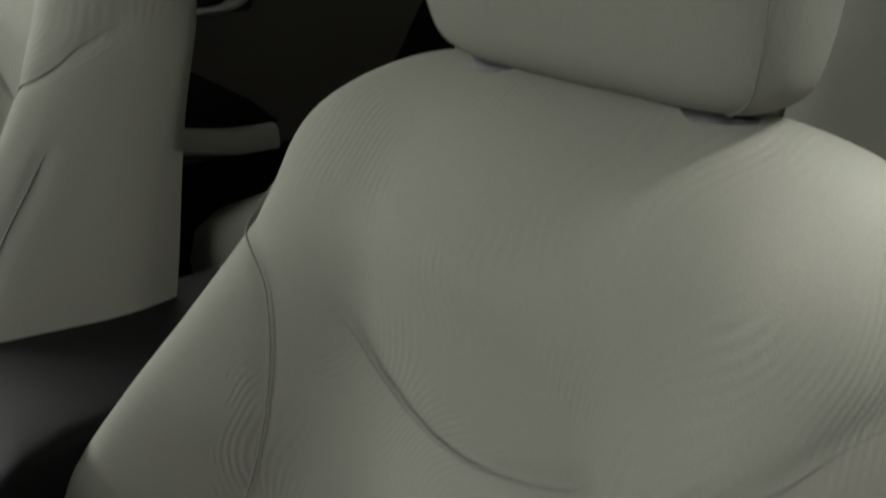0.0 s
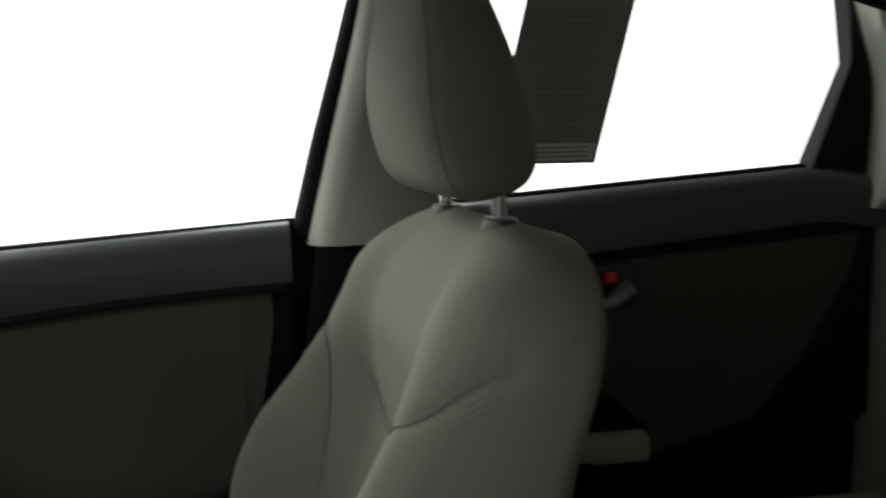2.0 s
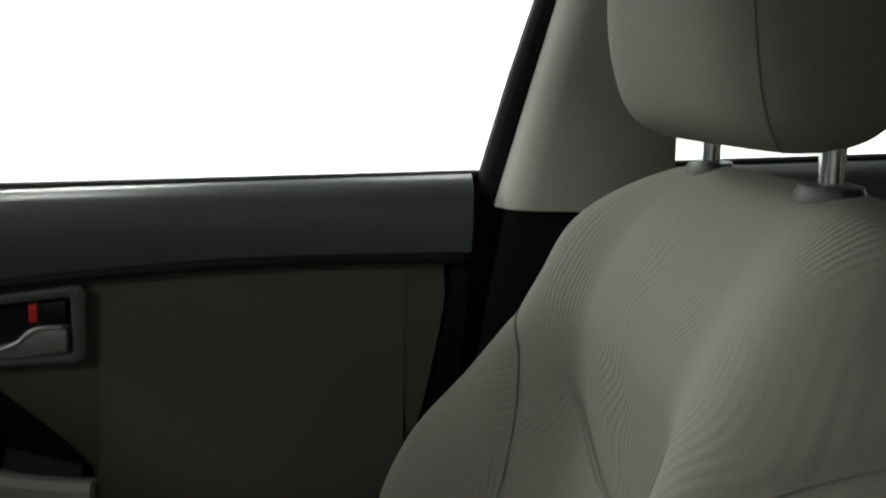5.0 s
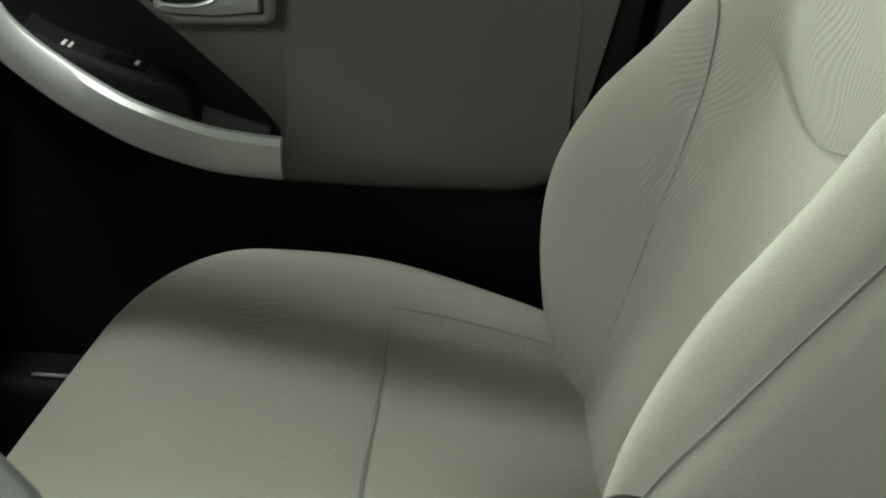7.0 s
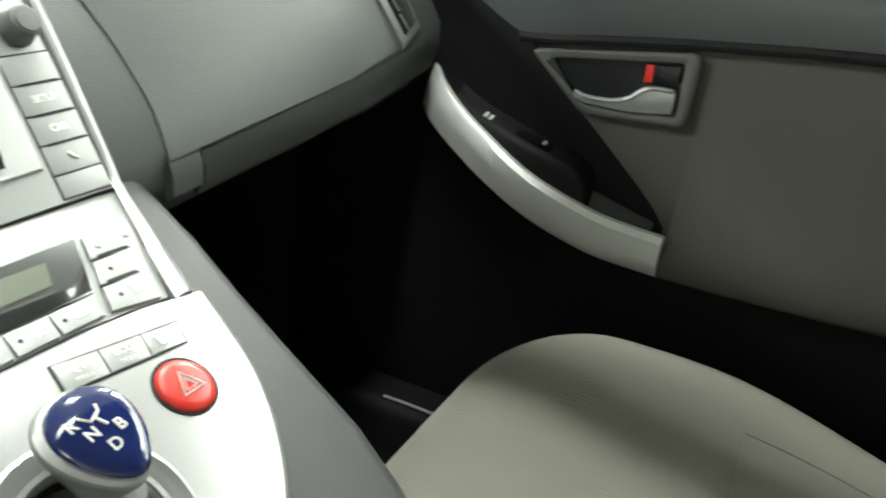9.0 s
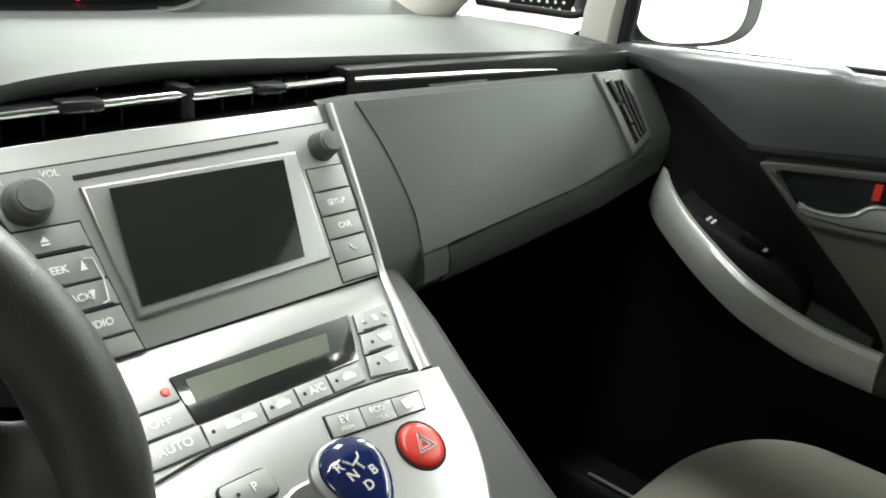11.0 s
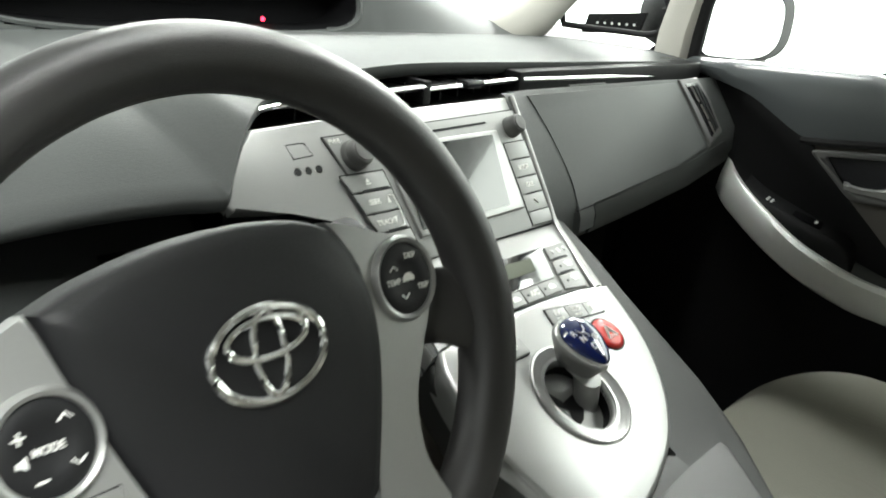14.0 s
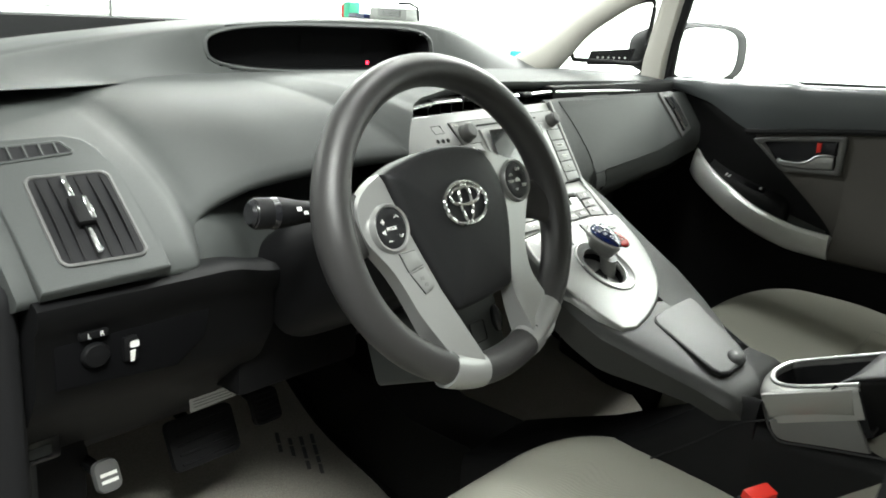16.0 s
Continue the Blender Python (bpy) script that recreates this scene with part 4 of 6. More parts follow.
# hood over the instruments: a long low dome with a rounded opening
def hood_z(x):
    return 0.692 + 0.094 * (max(1 - abs((x - 0.12) / 0.78) ** 2.2, 0) if x < 0.12 else max(1 - abs((x - 0.12) / 0.56) ** 2.6, 0))


def hood_face(x, f):
    out = smoothstep(-0.20, -0.62, x) + smoothstep(0.26, 0.56, x)
    a, b = 0.592 - 0.10 * out, 0.606 + 0.055 * out
    return Vector((x, a + (b - a) * f, 0.694 + (hood_z(x) - 0.694) * (f * f * (3 - 2 * f) if out > 0.05 else f)))


OPEN = [(0.012 + 0.258 * math.copysign(abs(math.cos(a)) ** (0.62 if math.cos(a) < 0 else 0.42), math.cos(a)), 0.738 + (0.036 + 0.004 * math.cos(a)) * math.copysign(abs(math.sin(a)) ** 0.62, math.sin(a))) for a in (2 * math.pi * k / 72 for k in range(72))]
hx = [-0.66 + 1.31 * k / 131 for k in range(132)]
bm = bmesh.new()
grid = []
for x in hx:
    z = hood_z(x)
    e = hood_face(x, 1)
    col = [hood_face(x, k / 14) for k in range(15)]
    col += [e + Vector((0, 0.004, 0.0015)), e + Vector((0, 0.02, 0.003)), Vector((x, 0.72, z + 0.003)), Vector((x, 0.86, 0.70 + (z - 0.70) * 0.8)), Vector((x, 0.97, 0.69)), Vector((x, 0.97, 0.66))]
    grid.append([bm.verts.new(v) for v in col])
for a, b in zip(grid, grid[1:]):
    for k in range(len(a) - 1):
        c = (a[k].co + b[k + 1].co) / 2
        if k < 14 and (abs((c.x - 0.012) / 0.262) ** 3.2 + abs((c.z - 0.738) / 0.041) ** 3.2) < 1:
            continue
        bm.faces.new((a[k], b[k], b[k + 1], a[k + 1]))
part("hood", bm, VINYL, dash, "curved hood over the instruments", 60)


def open_ring(s, dy, grow=0.0):
    out = []
    for x, z in OPEN:
        xx, zz = 0.012 + (x - 0.012) * (1 + s * 0.16), 0.738 + (z - 0.738) * (1 + s)
        zt = hood_z(xx)
        f = min(max((zz - 0.694) / max(zt - 0.694, 0.01), 0), 1)
        out.append(Vector((xx, hood_face(xx, f).y + dy, min(zz, zt + 0.001))))
    return out


part("hood_lip", loft([open_ring(0.22, 0.004), open_ring(0.17, -0.0015), open_ring(0.06, -0.0025), open_ring(0.0, 0.001), open_ring(-0.01, 0.006)], True, False), VINYL, dash, "", 60)
clu = part("instrument_panel", loft([open_ring(-0.008, 0.004), open_ring(-0.03, 0.030), open_ring(-0.05, 0.060), [Vector((0.012, 0.66, 0.738))] * 72], True, False), VOID, dash, "black unlit instrument display")
part("display_window", prism(rounded(0.15, 0.032, 0.004), 0.0006, axes((0.06, 0.657, 0.742), (1, 0, 0), (0, 0.0, 1)), 0), VOID, clu)
part("warning_lamp", lathe([(0.0005, 0), (0.0034, 0), (0.0034, 0.001), (0.0005, 0.0012)], axes((0.150, 0.655, 0.7095), (1, 0, 0), (0, 0.0, 1)), 12), LED, clu, "small lit red warning lamp")

# windscreen cowl and the dark band at its foot
setting("cowl", loft([[(x, 1.02 - 0.10 * (x / 0.7) ** 2, 0.69), (x, 1.03 - 0.10 * (x / 0.7) ** 2, 0.765), (x, 1.08 - 0.10 * (x / 0.7) ** 2, 0.768), (x, 1.10 - 0.10 * (x / 0.7) ** 2, 0.66)] for x in [-0.72 + 1.44 * k / 16 for k in range(17)]]), RUBBER, "black cowl at the foot of the windscreen", "cowl")

# binnacle behind the wheel and knee panel
part("binnacle", loft([[(x, y + 0.03 + 0.05 * smoothstep(-0.50, -0.38, x), z) for x in [-0.508 + 0.33 * k / 24 for k in range(25)]] for y, z in ((0.262, 0.59), (0.24, 0.57), (0.222, 0.55), (0.212, 0.50), (0.212, 0.44))], False), VINYL, dash, "dark recess panel behind the wheel")
kn = []
for k in range(17):
    x = -0.708 + 0.278 * k / 16
    d = 0.012 * smoothstep(-0.50, -0.43, x)
    kn.append([(x, 0.235, 0.533 - d), (x, 0.206, 0.533 - d), (x, 0.198, 0.527 - d), (x, 0.199, 0.510 - d), (x, 0.208, 0.500 - d), (x, 0.212, 0.44), (x, 0.235, 0.40), (x, 0.345, 0.302), (x, 0.36, 0.285), (x, 0.40, 0.285), (x, 0.40, 0.45)])
knee = part("knee_panel", loft(kn), VINYL_DARK, dash, "black lower dash panel", 50)
setting("hinge_pillar_west", box(-0.80, -0.709, 0.225, 0.33, 0.05, 0.545, 0.018, 3), RUBBER, "black trim of the front door pillar", "pillar trim")
rk = []
for k in range(9):
    x = -0.27 + 0.15 * k / 8
    rk.append([(x, 0.26, 0.56), (x, 0.225, 0.55), (x, 0.222, 0.50), (x, 0.24, 0.43), (x, 0.33, 0.33), (x, 0.42, 0.33), (x, 0.42, 0.56)])
part("knee_panel", loft(rk), VINYL_DARK, dash, "", 50)
part("under_panel", box(-0.45, -0.25, 0.25, 0.45, 0.34, 0.48, 0.01), VINYL_DARK, dash)
# switch bank left of the column
part("switch_bank", prism([(-0.690, 0.44), (-0.560, 0.43), (-0.525, 0.455), (-0.515, 0.497), (-0.690, 0.490)], 0.003, axes((0, 0.212, 0), (1, 0, 0), (0, 0, 1)), 0.001), VOID, knee)
part("mirror_switch", lathe([(0.0, 0), (0.013, 0), (0.013, 0.003), (0.011, 0.006), (0.0, 0.007)], axes((-0.651, 0.208, 0.468), (1, 0, 0), (0, 0, 1)), 20, sx=1.15), VINYL_DARK, knee, "round mirror adjuster switch")
part("mirror_select", box(-0.667, -0.637, 0.203, 0.209, 0.486, 0.494, 0.002), VINYL_DARK, knee)
text(knee, "lettering", "L", 0.008, axes((-0.658, 0.2025, 0.490), (1, 0, 0), (0, 0, 1)), INK)
text(knee, "lettering", "R", 0.008, axes((-0.645, 0.2025, 0.490), (1, 0, 0), (0, 0, 1)), INK)
part("dimmer_wheel", box(-0.622, -0.606, 0.204, 0.211, 0.452, 0.478, 0.003), VINYL_DARK, knee)
part("mark", prism([(-0.616, 0.452), (-0.612, 0.452), (-0.610, 0.464), (-0.616, 0.464)], 0.0005, axes((0, 0.2035, 0), (1, 0, 0), (0, 0, 1)), 0), INK, knee)
part("mark", prism(rounded(0.010, 0.007, 0.002, 3, -0.611, 0.470), 0.0005, axes((0, 0.2035, 0), (1, 0, 0), (0, 0, 1)), 0), INK, knee)
lm_ = axes((0, 0.3262, 0.3090), (1, 0, 0), (0, 0.12, 1))
lab = part("notice_label", prism([(-0.470, -0.008), (-0.400, -0.006), (-0.401, 0.010), (-0.470, 0.010)], 0.0008, lm_, 0), INK, knee, "white paper notice label")
for k in range(3):
    part("print_line", prism([(-0.465, -0.003 + 0.004 * k), (-0.406, -0.003 + 0.004 * k), (-0.406, -0.002 + 0.004 * k), (-0.465, -0.002 + 0.004 * k)], 0.0003, lm_ @ Matrix.Translation((0, 0, 0.0009)), 0), PAPER, lab)

# driver's side vent, in the plane of the pad's end
vm = axes((-0.640, 0.266, 0.590), (1, -0.13, 0.02), (0, 0.83, 0.56))
sv = part("side_vent", prism([(-0.0555, -0.0900), (0.0713, -0.0830), (0.0725, -0.05), (0.0707, -0.018), (0.0690, 0.025), (0.0650, 0.063), (0.0590, 0.090), (0.0480, 0.1060), (0.0295, 0.1146), (-0.050, 0.1130), (-0.0590, 0.04)], 0.012, vm @ Matrix.Translation((0, 0, -0.004)), 0.0045, 4), VINYL, dash, "grey side vent housing")
opn = rounded(0.083, 0.118, 0.010, 5, 0.013, -0.0055)
part("opening", prism(opn, 0.0012, vm @ Matrix.Translation((0, 0, 0.0078)), 0), RUBBER, sv)
part("frame_edge", tube([vm @ Vector((u, v, 0.0090)) for u, v in opn], 0.0020, 6, True), GREY, sv)
for k in range(6):
    u = -0.0185 + 0.0128 * k
    part("slat", loft([[vm @ Vector((u + du, 0.0555 * f - 0.0055, 0.0085 + dw)) for du, dw in ((-0.0012, 0), (0.0012, 0), (0.0012, 0.0045 * (1 - f * f) + 0.001), (-0.0012, 0.0045 * (1 - f * f) + 0.001))] for f in [-1 + q / 6 for q in range(13)]]), VINYL_DARK, sv)
part("slider", box(-0.001, 0.017, -0.022, 0.014, 0.004, 0.012, 0.003, 2, vm @ Matrix.Translation((0, 0, 0.009))), VINYL_DARK, sv, "black vent slider tab")
for v0, v1, u, w in ((0.016, 0.048, 0.0071, 0.0055), (-0.019, 0.011, 0.0150, 0.0125), (-0.057, -0.025, 0.0090, 0.0055)):
    part("chrome_bar", box(u - 0.0026, u + 0.0026, v0, v1, w - 0.004, w + 0.0005, 0.001, 1, vm @ Matrix.Translation((0, 0, 0.009))), CHROME, sv)
slot = [(-0.046, 0.0770), (0.0290, 0.0845), (0.0310, 0.0880), (0.0230, 0.1010), (0.0190, 0.1025), (-0.046, 0.0990)]
part("demist_slot", prism(slot, 0.0012, vm @ Matrix.Translation((0, 0, 0.0078)), 0), RUBBER, sv)
part("slot_edge", tube([vm @ Vector((u, v, 0.0085)) for u, v in slot], 0.0018, 6, True), VINYL, sv)
for k in range(4):
    part("slat", box(-0.032 + 0.0155 * k, -0.030 + 0.0155 * k, 0.080 + 0.001 * k, 0.100, 0.0, 0.002, 0, 1, vm @ Matrix.Translation((0, 0, 0.009))), VINYL, sv)

# centre vents under the lip
part("vent_back", loft([[(x, 0.285, z - d) for x, z in ((-0.180, 0.668), (-0.16, 0.676), (-0.1, 0.690), (0.0, 0.698), (0.18, 0.698))] for d in (0.0, 0.04)], False), BLACK, dash)
cv = part("centre_vent", loft([[(-0.185, 0.29, 0.654), (0.17, 0.29, 0.676), (0.17, 0.225, 0.676), (-0.178, 0.231, 0.661)], [(-0.185, 0.29, 0.663), (0.17, 0.29, 0.684), (0.17, 0.225, 0.682), (-0.178, 0.231, 0.669)]]), VINYL_DARK, dash, "long black centre vent")
for k in range(11):
    x = -0.125 + 0.026 * k
    part("vane", box(x - 0.001, x + 0.001, 0.252, 0.28, 0.668, mixrow([(-0.2, 0.67), (-0.12, 0.682), (-0.05, 0.694), (0.2, 0.698)], x)[0], 0), VINYL_DARK, cv)
for x0, x1, z0, z1 in ((-0.185, -0.134, 0.682, 0.688), (-0.132, 0.016, 0.6885, 0.694), (0.020, 0.158, 0.691, 0.6955)):
    part("chrome_bar", tube([(x0, 0.236, z0), (x1, 0.236, z1)], 0.0021, 8, flat=1.1), CHROME, cv, "chromed vent bar")
    part("vane_plate", box(x0, x1, 0.238, 0.27, (z0 + z1) / 2 - 0.003, (z0 + z1) / 2 + 0.001, 0.001), VINYL_DARK, cv)
part("post", box(0.012, 0.023, 0.234, 0.28, 0.676, 0.699, 0.002), VINYL_DARK, cv)
for x, z in ((-0.057, 0.692), (0.085, 0.6935)):
    part("slider", box(x - 0.014, x + 0.014, 0.230, 0.245, z - 0.004, z + 0.004, 0.003), BLACK, cv, "black vent slider tab")

# passenger side: chromed strip, airbag line, glove box, end vent
gm = axes((0.16, 0.221, 0.681), (1, 0, 0), (0, 0.566, 0.81))
part("strip_recess", box(0.160, 0.60, 0.232, 0.30, 0.676, 0.704, 0.003), VINYL_DARK, dash)
part("trim_ledge", loft([[(x, 0.262, 0.7005), (x, 0.238, 0.697), (x, 0.236, 0.690), (x, 0.262, 0.690)] for x in (0.162, 0.35, 0.60)]), VINYL_DARK, dash)
part("chrome_strip", tube([(0.167, 0.2345, 0.6955), (0.35, 0.2345, 0.6925), (0.596, 0.2365, 0.686)], 0.0034, 8), CHROME, dash, "slim chromed trim strip")
part("airbag_plate", box(0.255, 0.335, 0.2295, 0.2325, 0.679, 0.6865, 0.001), GREY, dash)
bl = []
for x, v0, v1 in ((0.118, 0.004, -0.156), (0.155, 0.006, -0.156), (0.30, 0.006, -0.147), (0.45, 0.006, -0.133), (0.56, 0.004, -0.118), (0.625, 0.004, -0.105)):
    ux = x - 0.16
    bl.append([gm @ Vector((ux, v0, -0.05)), gm @ Vector((ux, v0, 0.0)), gm @ Vector((ux, v0 - 0.004, 0.0028)), gm @ Vector((ux, (v0 + v1) / 2, 0.0032)), gm @ Vector((ux, v1 + 0.030, 0.0026)), gm @ Vector((ux, v1 + 0.004, -0.013)), gm @ Vector((ux, v1 - 0.002, -0.022)), gm @ Vector((ux, v1, -0.16)), gm @ Vector((ux, 0, -0.16))])
part("lower_dash", loft(bl), VINYL, dash, "", 50)
gl = [(0.0, -0.001), (0.343, -0.001), (0.348, -0.03), (0.352, -0.090), (0.348, -0.098), (0.25, -0.112), (0.15, -0.1205), (0.012, -0.1330)] + curve2([(0.017, -0.115), (0.0195, -0.094), (0.0155, -0.055), (0.009, -0.028), (0.0, -0.001)], 10)[:-1]
gb = part("glove_box", prism(gl, 0.0052, gm @ Matrix.Translation((-0.005, 0, -0.001)), 0.0018, 3), VINYL, dash, "smooth grey glove box lid")
hi_e, lo_e = [(0.042, -0.1325), (0.15, -0.1225), (0.30, -0.1085), (0.42, -0.092)], [(0.042, -0.156), (0.15, -0.149), (0.30, -0.137), (0.44, -0.117)]
part("glove_box_lower", loft([[gm @ Vector((a[0] - 0.005, a[1], 0.0036)), gm @ Vector((b[0] - 0.005, b[1] + 0.004, -0.010)), gm @ Vector((b[0] - 0.005, b[1], -0.018)), gm @ Vector((a[0] - 0.005, a[1], -0.03))] for a, b in zip(hi_e, lo_e)]), VINYL, gb)
part("latch", loft([[gm @ Vector((u, v, w)) for v, w in ((-0.1315 + d, 0.0044), (-0.140 + d, 0.002), (-0.152 + d, -0.0060), (-0.152 + d, -0.02), (-0.1315 + d, -0.02))] for u, d in ((0.006, -0.002), (0.021, -0.001), (0.036, 0.0))]), VINYL, gb, "glove box latch")
part("latch_gap", tube([gm @ Vector(p) for p in ((0.004, -0.1330, 0.0038), (0.037, -0.1308, 0.0042), (0.0375, -0.141, 0.001), (0.037, -0.152, -0.0065))], 0.0010, 5), RUBBER, gb)
pv = part("passenger_vent", prism([(0.344, 0.002), (0.40, 0.004), (0.412, -0.03), (0.410, -0.080), (0.358, -0.096), (0.352, -0.05)], 0.007, gm, 0.004, 3), GREY, dash, "grey end vent housing")
part("opening", prism([(0.354, -0.006), (0.390, -0.004), (0.401, -0.03), (0.400, -0.072), (0.368, -0.084), (0.364, -0.045)], 0.001, gm @ Matrix.Translation((0, 0, 0.0068)), 0), BLACK, pv)
for (u0, v0), (u1, v1) in (((0.360, -0.010), (0.366, -0.034)), ((0.368, -0.038), (0.372, -0.060)), ((0.371, -0.063), (0.374, -0.080))):
    part("chrome_bar", tube([gm @ Vector((u0, v0, 0.010)), gm @ Vector((u1, v1, 0.010))], 0.0026, 6), CHROME, pv)
for k in range(2):
    part("slat", tube([gm @ Vector((0.376 + 0.010 * k, -0.010, 0.009)), gm @ Vector((0.385 + 0.008 * k, -0.076 + 0.002 * k, 0.009))], 0.0013, 5), VINYL, pv)
part("corner_vent", box(0.555, 0.612, 0.272, 0.30, 0.702, 0.7055, 0.001), BLACK, dash, "small black demister outlet")
part("under_dash", loft([[(x, 0.20, 0.55), (x, 0.26, 0.50), (x, 0.55, 0.44), (x, 0.80, 0.44)] for x in (0.13, 0.66)], False), VINYL_DARK, dash)

# ---- centre stack ----
MA = axes((0, 0.141, 0.569), (1, 0, 0), (0, 0.566, 0.825))
MB = axes((0, 0.141, 0.569), (1, 0, 0), (0, 0.874, 0.486))


def up(m, w):
    return m @ Matrix.Translation((0, 0, w))


stack = thing("centre_stack", (0, 0.18, 0.56), "satin silver centre stack with radio and climate controls", "control panel")
fl = [(-0.199, 0.1285), (-0.05, 0.133), (0.126, 0.137), (0.1275, 0.09), (0.1245, 0.02), (0.121, 0.0), (-0.108, 0.0), (-0.128, 0.03), (-0.150, 0.050), (-0.185, 0.062), (-0.236, 0.0685), (-0.2400, 0.0735), (-0.2250, 0.0955), (-0.2110, 0.1150)]
part("face", prism(fl, 0.012, up(MA, -0.012), 0.003, 3), SILVER, stack, "satin silver face plate")
# dark hollow under the plate beside the column, with a thin lip
hollow = [(-0.239, 0.0715), (-0.205, 0.068), (-0.180, 0.061), (-0.150, 0.050), (-0.132, 0.035)]
part("hollow", loft([[MA @ Vector((u, v + 0.002, -0.004)), MA @ Vector((u + 0.001, v - 0.006, -0.016)), MA @ Vector((u + 0.003, v - 0.014, -0.012)), MA @ Vector((u + 0.006, v - 0.019, -0.006)), MA @ Vector((u + 0.010, v - 0.06, -0.016))] for u, v in curve2(hollow, 30)], False), VINYL_DARK, stack, "black hollow under the plate", 60)
part("hollow_lip", tube([MA @ Vector((u + 0.006, v - 0.019, -0.0055)) for u, v in curve2(hollow, 30)], 0.0009, 6), VINYL, stack)
# the radio: the same silver, coloured darker for its tilt, with a fine gap round it
part("gap", prism([(-0.137, 0.116), (0.1200, 0.123), (0.1175, 0.0), (-0.093, -0.002)], 0.0006, MA, 0), RUBBER, stack)
radio = part("radio", prism([(-0.1358, 0.1148), (0.1190, 0.1216), (0.1165, 0.0012), (-0.0925, -0.0008)], 0.0024, MA, 0.001), SILVER_DARK, stack, "silver radio face, darkened for its tilt")
sb = [(-0.080, 0.1005), (0.079, 0.1025), (0.077, 0.0215), (-0.0715, 0.0175)]
part("screen_frame", prism(sb, 0.0055, MA, 0.0022, 3), SILVER, radio, "bright silver screen frame")
part("screen", prism([(-0.066, 0.0355), (0.062, 0.0365), (0.0545, -0.0325), (-0.068, -0.0365)], 0.0012, up(MA, 0.0074) @ Matrix.Translation((0, 0.06, 0)) @ pose(0, 0, 0, 3.4, 0, 0), 0), SCREEN, radio, "dark glossy touch screen")
part("disc_slot", prism([(-0.081, 0.1055), (0.069, 0.1105), (0.069, 0.1125), (-0.081, 0.1085)], 0.0005, up(MA, 0.0024), 0), RUBBER, radio)


def button(parent, m, quad, h, mat, name="button", label="", bev=0.0009):
    return part(name, prism(quad, h, m, bev), mat, parent, label)


def knob(u, v, r):
    k = part("knob", lathe([(0.0, 0.0), (r * 1.12, 0.0), (r * 1.08, 0.004), (r, 0.005), (r * 0.98, 0.011), (r * 0.90, 0.0130), (r * 0.82, 0.0135), (0.0, 0.0137)], up(MA, 0.0024) @ Matrix.Translation((u, v, 0)), 36), GREY, radio, "dark grey round knob")
    part("cap", lathe([(0.0, 0), (r * 0.78, 0), (r * 0.74, 0.0012), (0, 0.0016)], up(MA, 0.0158) @ Matrix.Translation((u, v, 0)), 32), GREY, k)


knob(-0.111, 0.0965, 0.0120)
knob(0.1045, 0.1035, 0.0100)
text(radio, "lettering", "PWR", 0.0058, up(MA, 0.0026) @ Matrix.Translation((-0.126, 0.1105, 0)), INK)
text(radio, "lettering", "VOL", 0.0058, up(MA, 0.0026) @ Matrix.Translation((-0.0935, 0.1115, 0)), INK)
RV = [0.0885, 0.0705, 0.0520, 0.0345, 0.0165, 0.0025]
RW = ["", "SETUP", "CAR", "", ""]
for k in range(5):
    b = button(radio, up(MA, 0.0024), [(0.0840 - 0.0005 * k, RV[k] - 0.0006), (0.1183 - 0.0005 * k, RV[k] - 0.0003), (0.1178 - 0.0005 * k, RV[k + 1] + 0.0007), (0.0835 - 0.0005 * k, RV[k + 1] + 0.0005)], 0.0010, SILVER_DARK, bev=0.0005)
    part("button_gap", tube([up(MA, 0.0027) @ Vector((u, v, 0)) for u, v in ((0.0838 - 0.0005 * k, RV[k]), (0.1185 - 0.0005 * k, RV[k] + 0.0003), (0.1180 - 0.0005 * k, RV[k + 1]), (0.0833 - 0.0005 * k, RV[k + 1]))], 0.0005, 4, True), RUBBER, radio)
    if 0 < k < 4:
        part("notch", prism([(0.087, RV[k] - 0.0010), (0.116, RV[k] - 0.0006), (0.114, RV[k] + 0.0010), (0.089, RV[k] + 0.0006)], 0.0004, up(MA, 0.0034), 0), RUBBER, radio)
    if RW[k]:
        text(radio, "lettering", RW[k], 0.0060, up(MA, 0.0036) @ Matrix.Translation((0.1005, (RV[k] + RV[k + 1]) / 2, 0)), INK, 0.0001)
part("phone_mark", tube([up(MA, 0.0038) @ Vector(p) for p in ((0.098, 0.028, 0), (0.0995, 0.0255, 0), (0.1025, 0.0235, 0))], 0.0009, 6), INK, radio)
LV = [0.0815, 0.0650, 0.0460, 0.0290, 0.0120, -0.0010]
LW = ["", "SEEK", "TRACK", "AUDIO", ""]
for k in range(5):
    l0, l1 = -0.134 + 0.0063 * k, -0.134 + 0.0063 * (k + 1)
    r0, r1 = -0.0865 + 0.0025 * k, -0.0865 + 0.0025 * (k + 1)
    button(radio, up(MA, 0.0024), [(l0, LV[k] - 0.001), (r0, LV[k] - 0.001), (r1, LV[k + 1] + 0.001), (l1, LV[k + 1] + 0.001)], 0.0012, SILVER_DARK, bev=0.0005)
    part("button_gap", tube([up(MA, 0.0027) @ Vector((u, v, 0)) for u, v in ((l0, LV[k]), (r0 + 0.001, LV[k]), (r1 + 0.001, LV[k + 1]), (l1, LV[k + 1]))], 0.0005, 4, True), RUBBER, radio)
    if k in (1, 3):
        part("notch", prism([(l0 + 0.010, LV[k] + 0.0001), (r0 - 0.002, LV[k] + 0.0001), (r0 - 0.004, LV[k] + 0.0020), (l0 + 0.012, LV[k] + 0.0020)], 0.0004, up(MA, 0.0036), 0), RUBBER, radio)
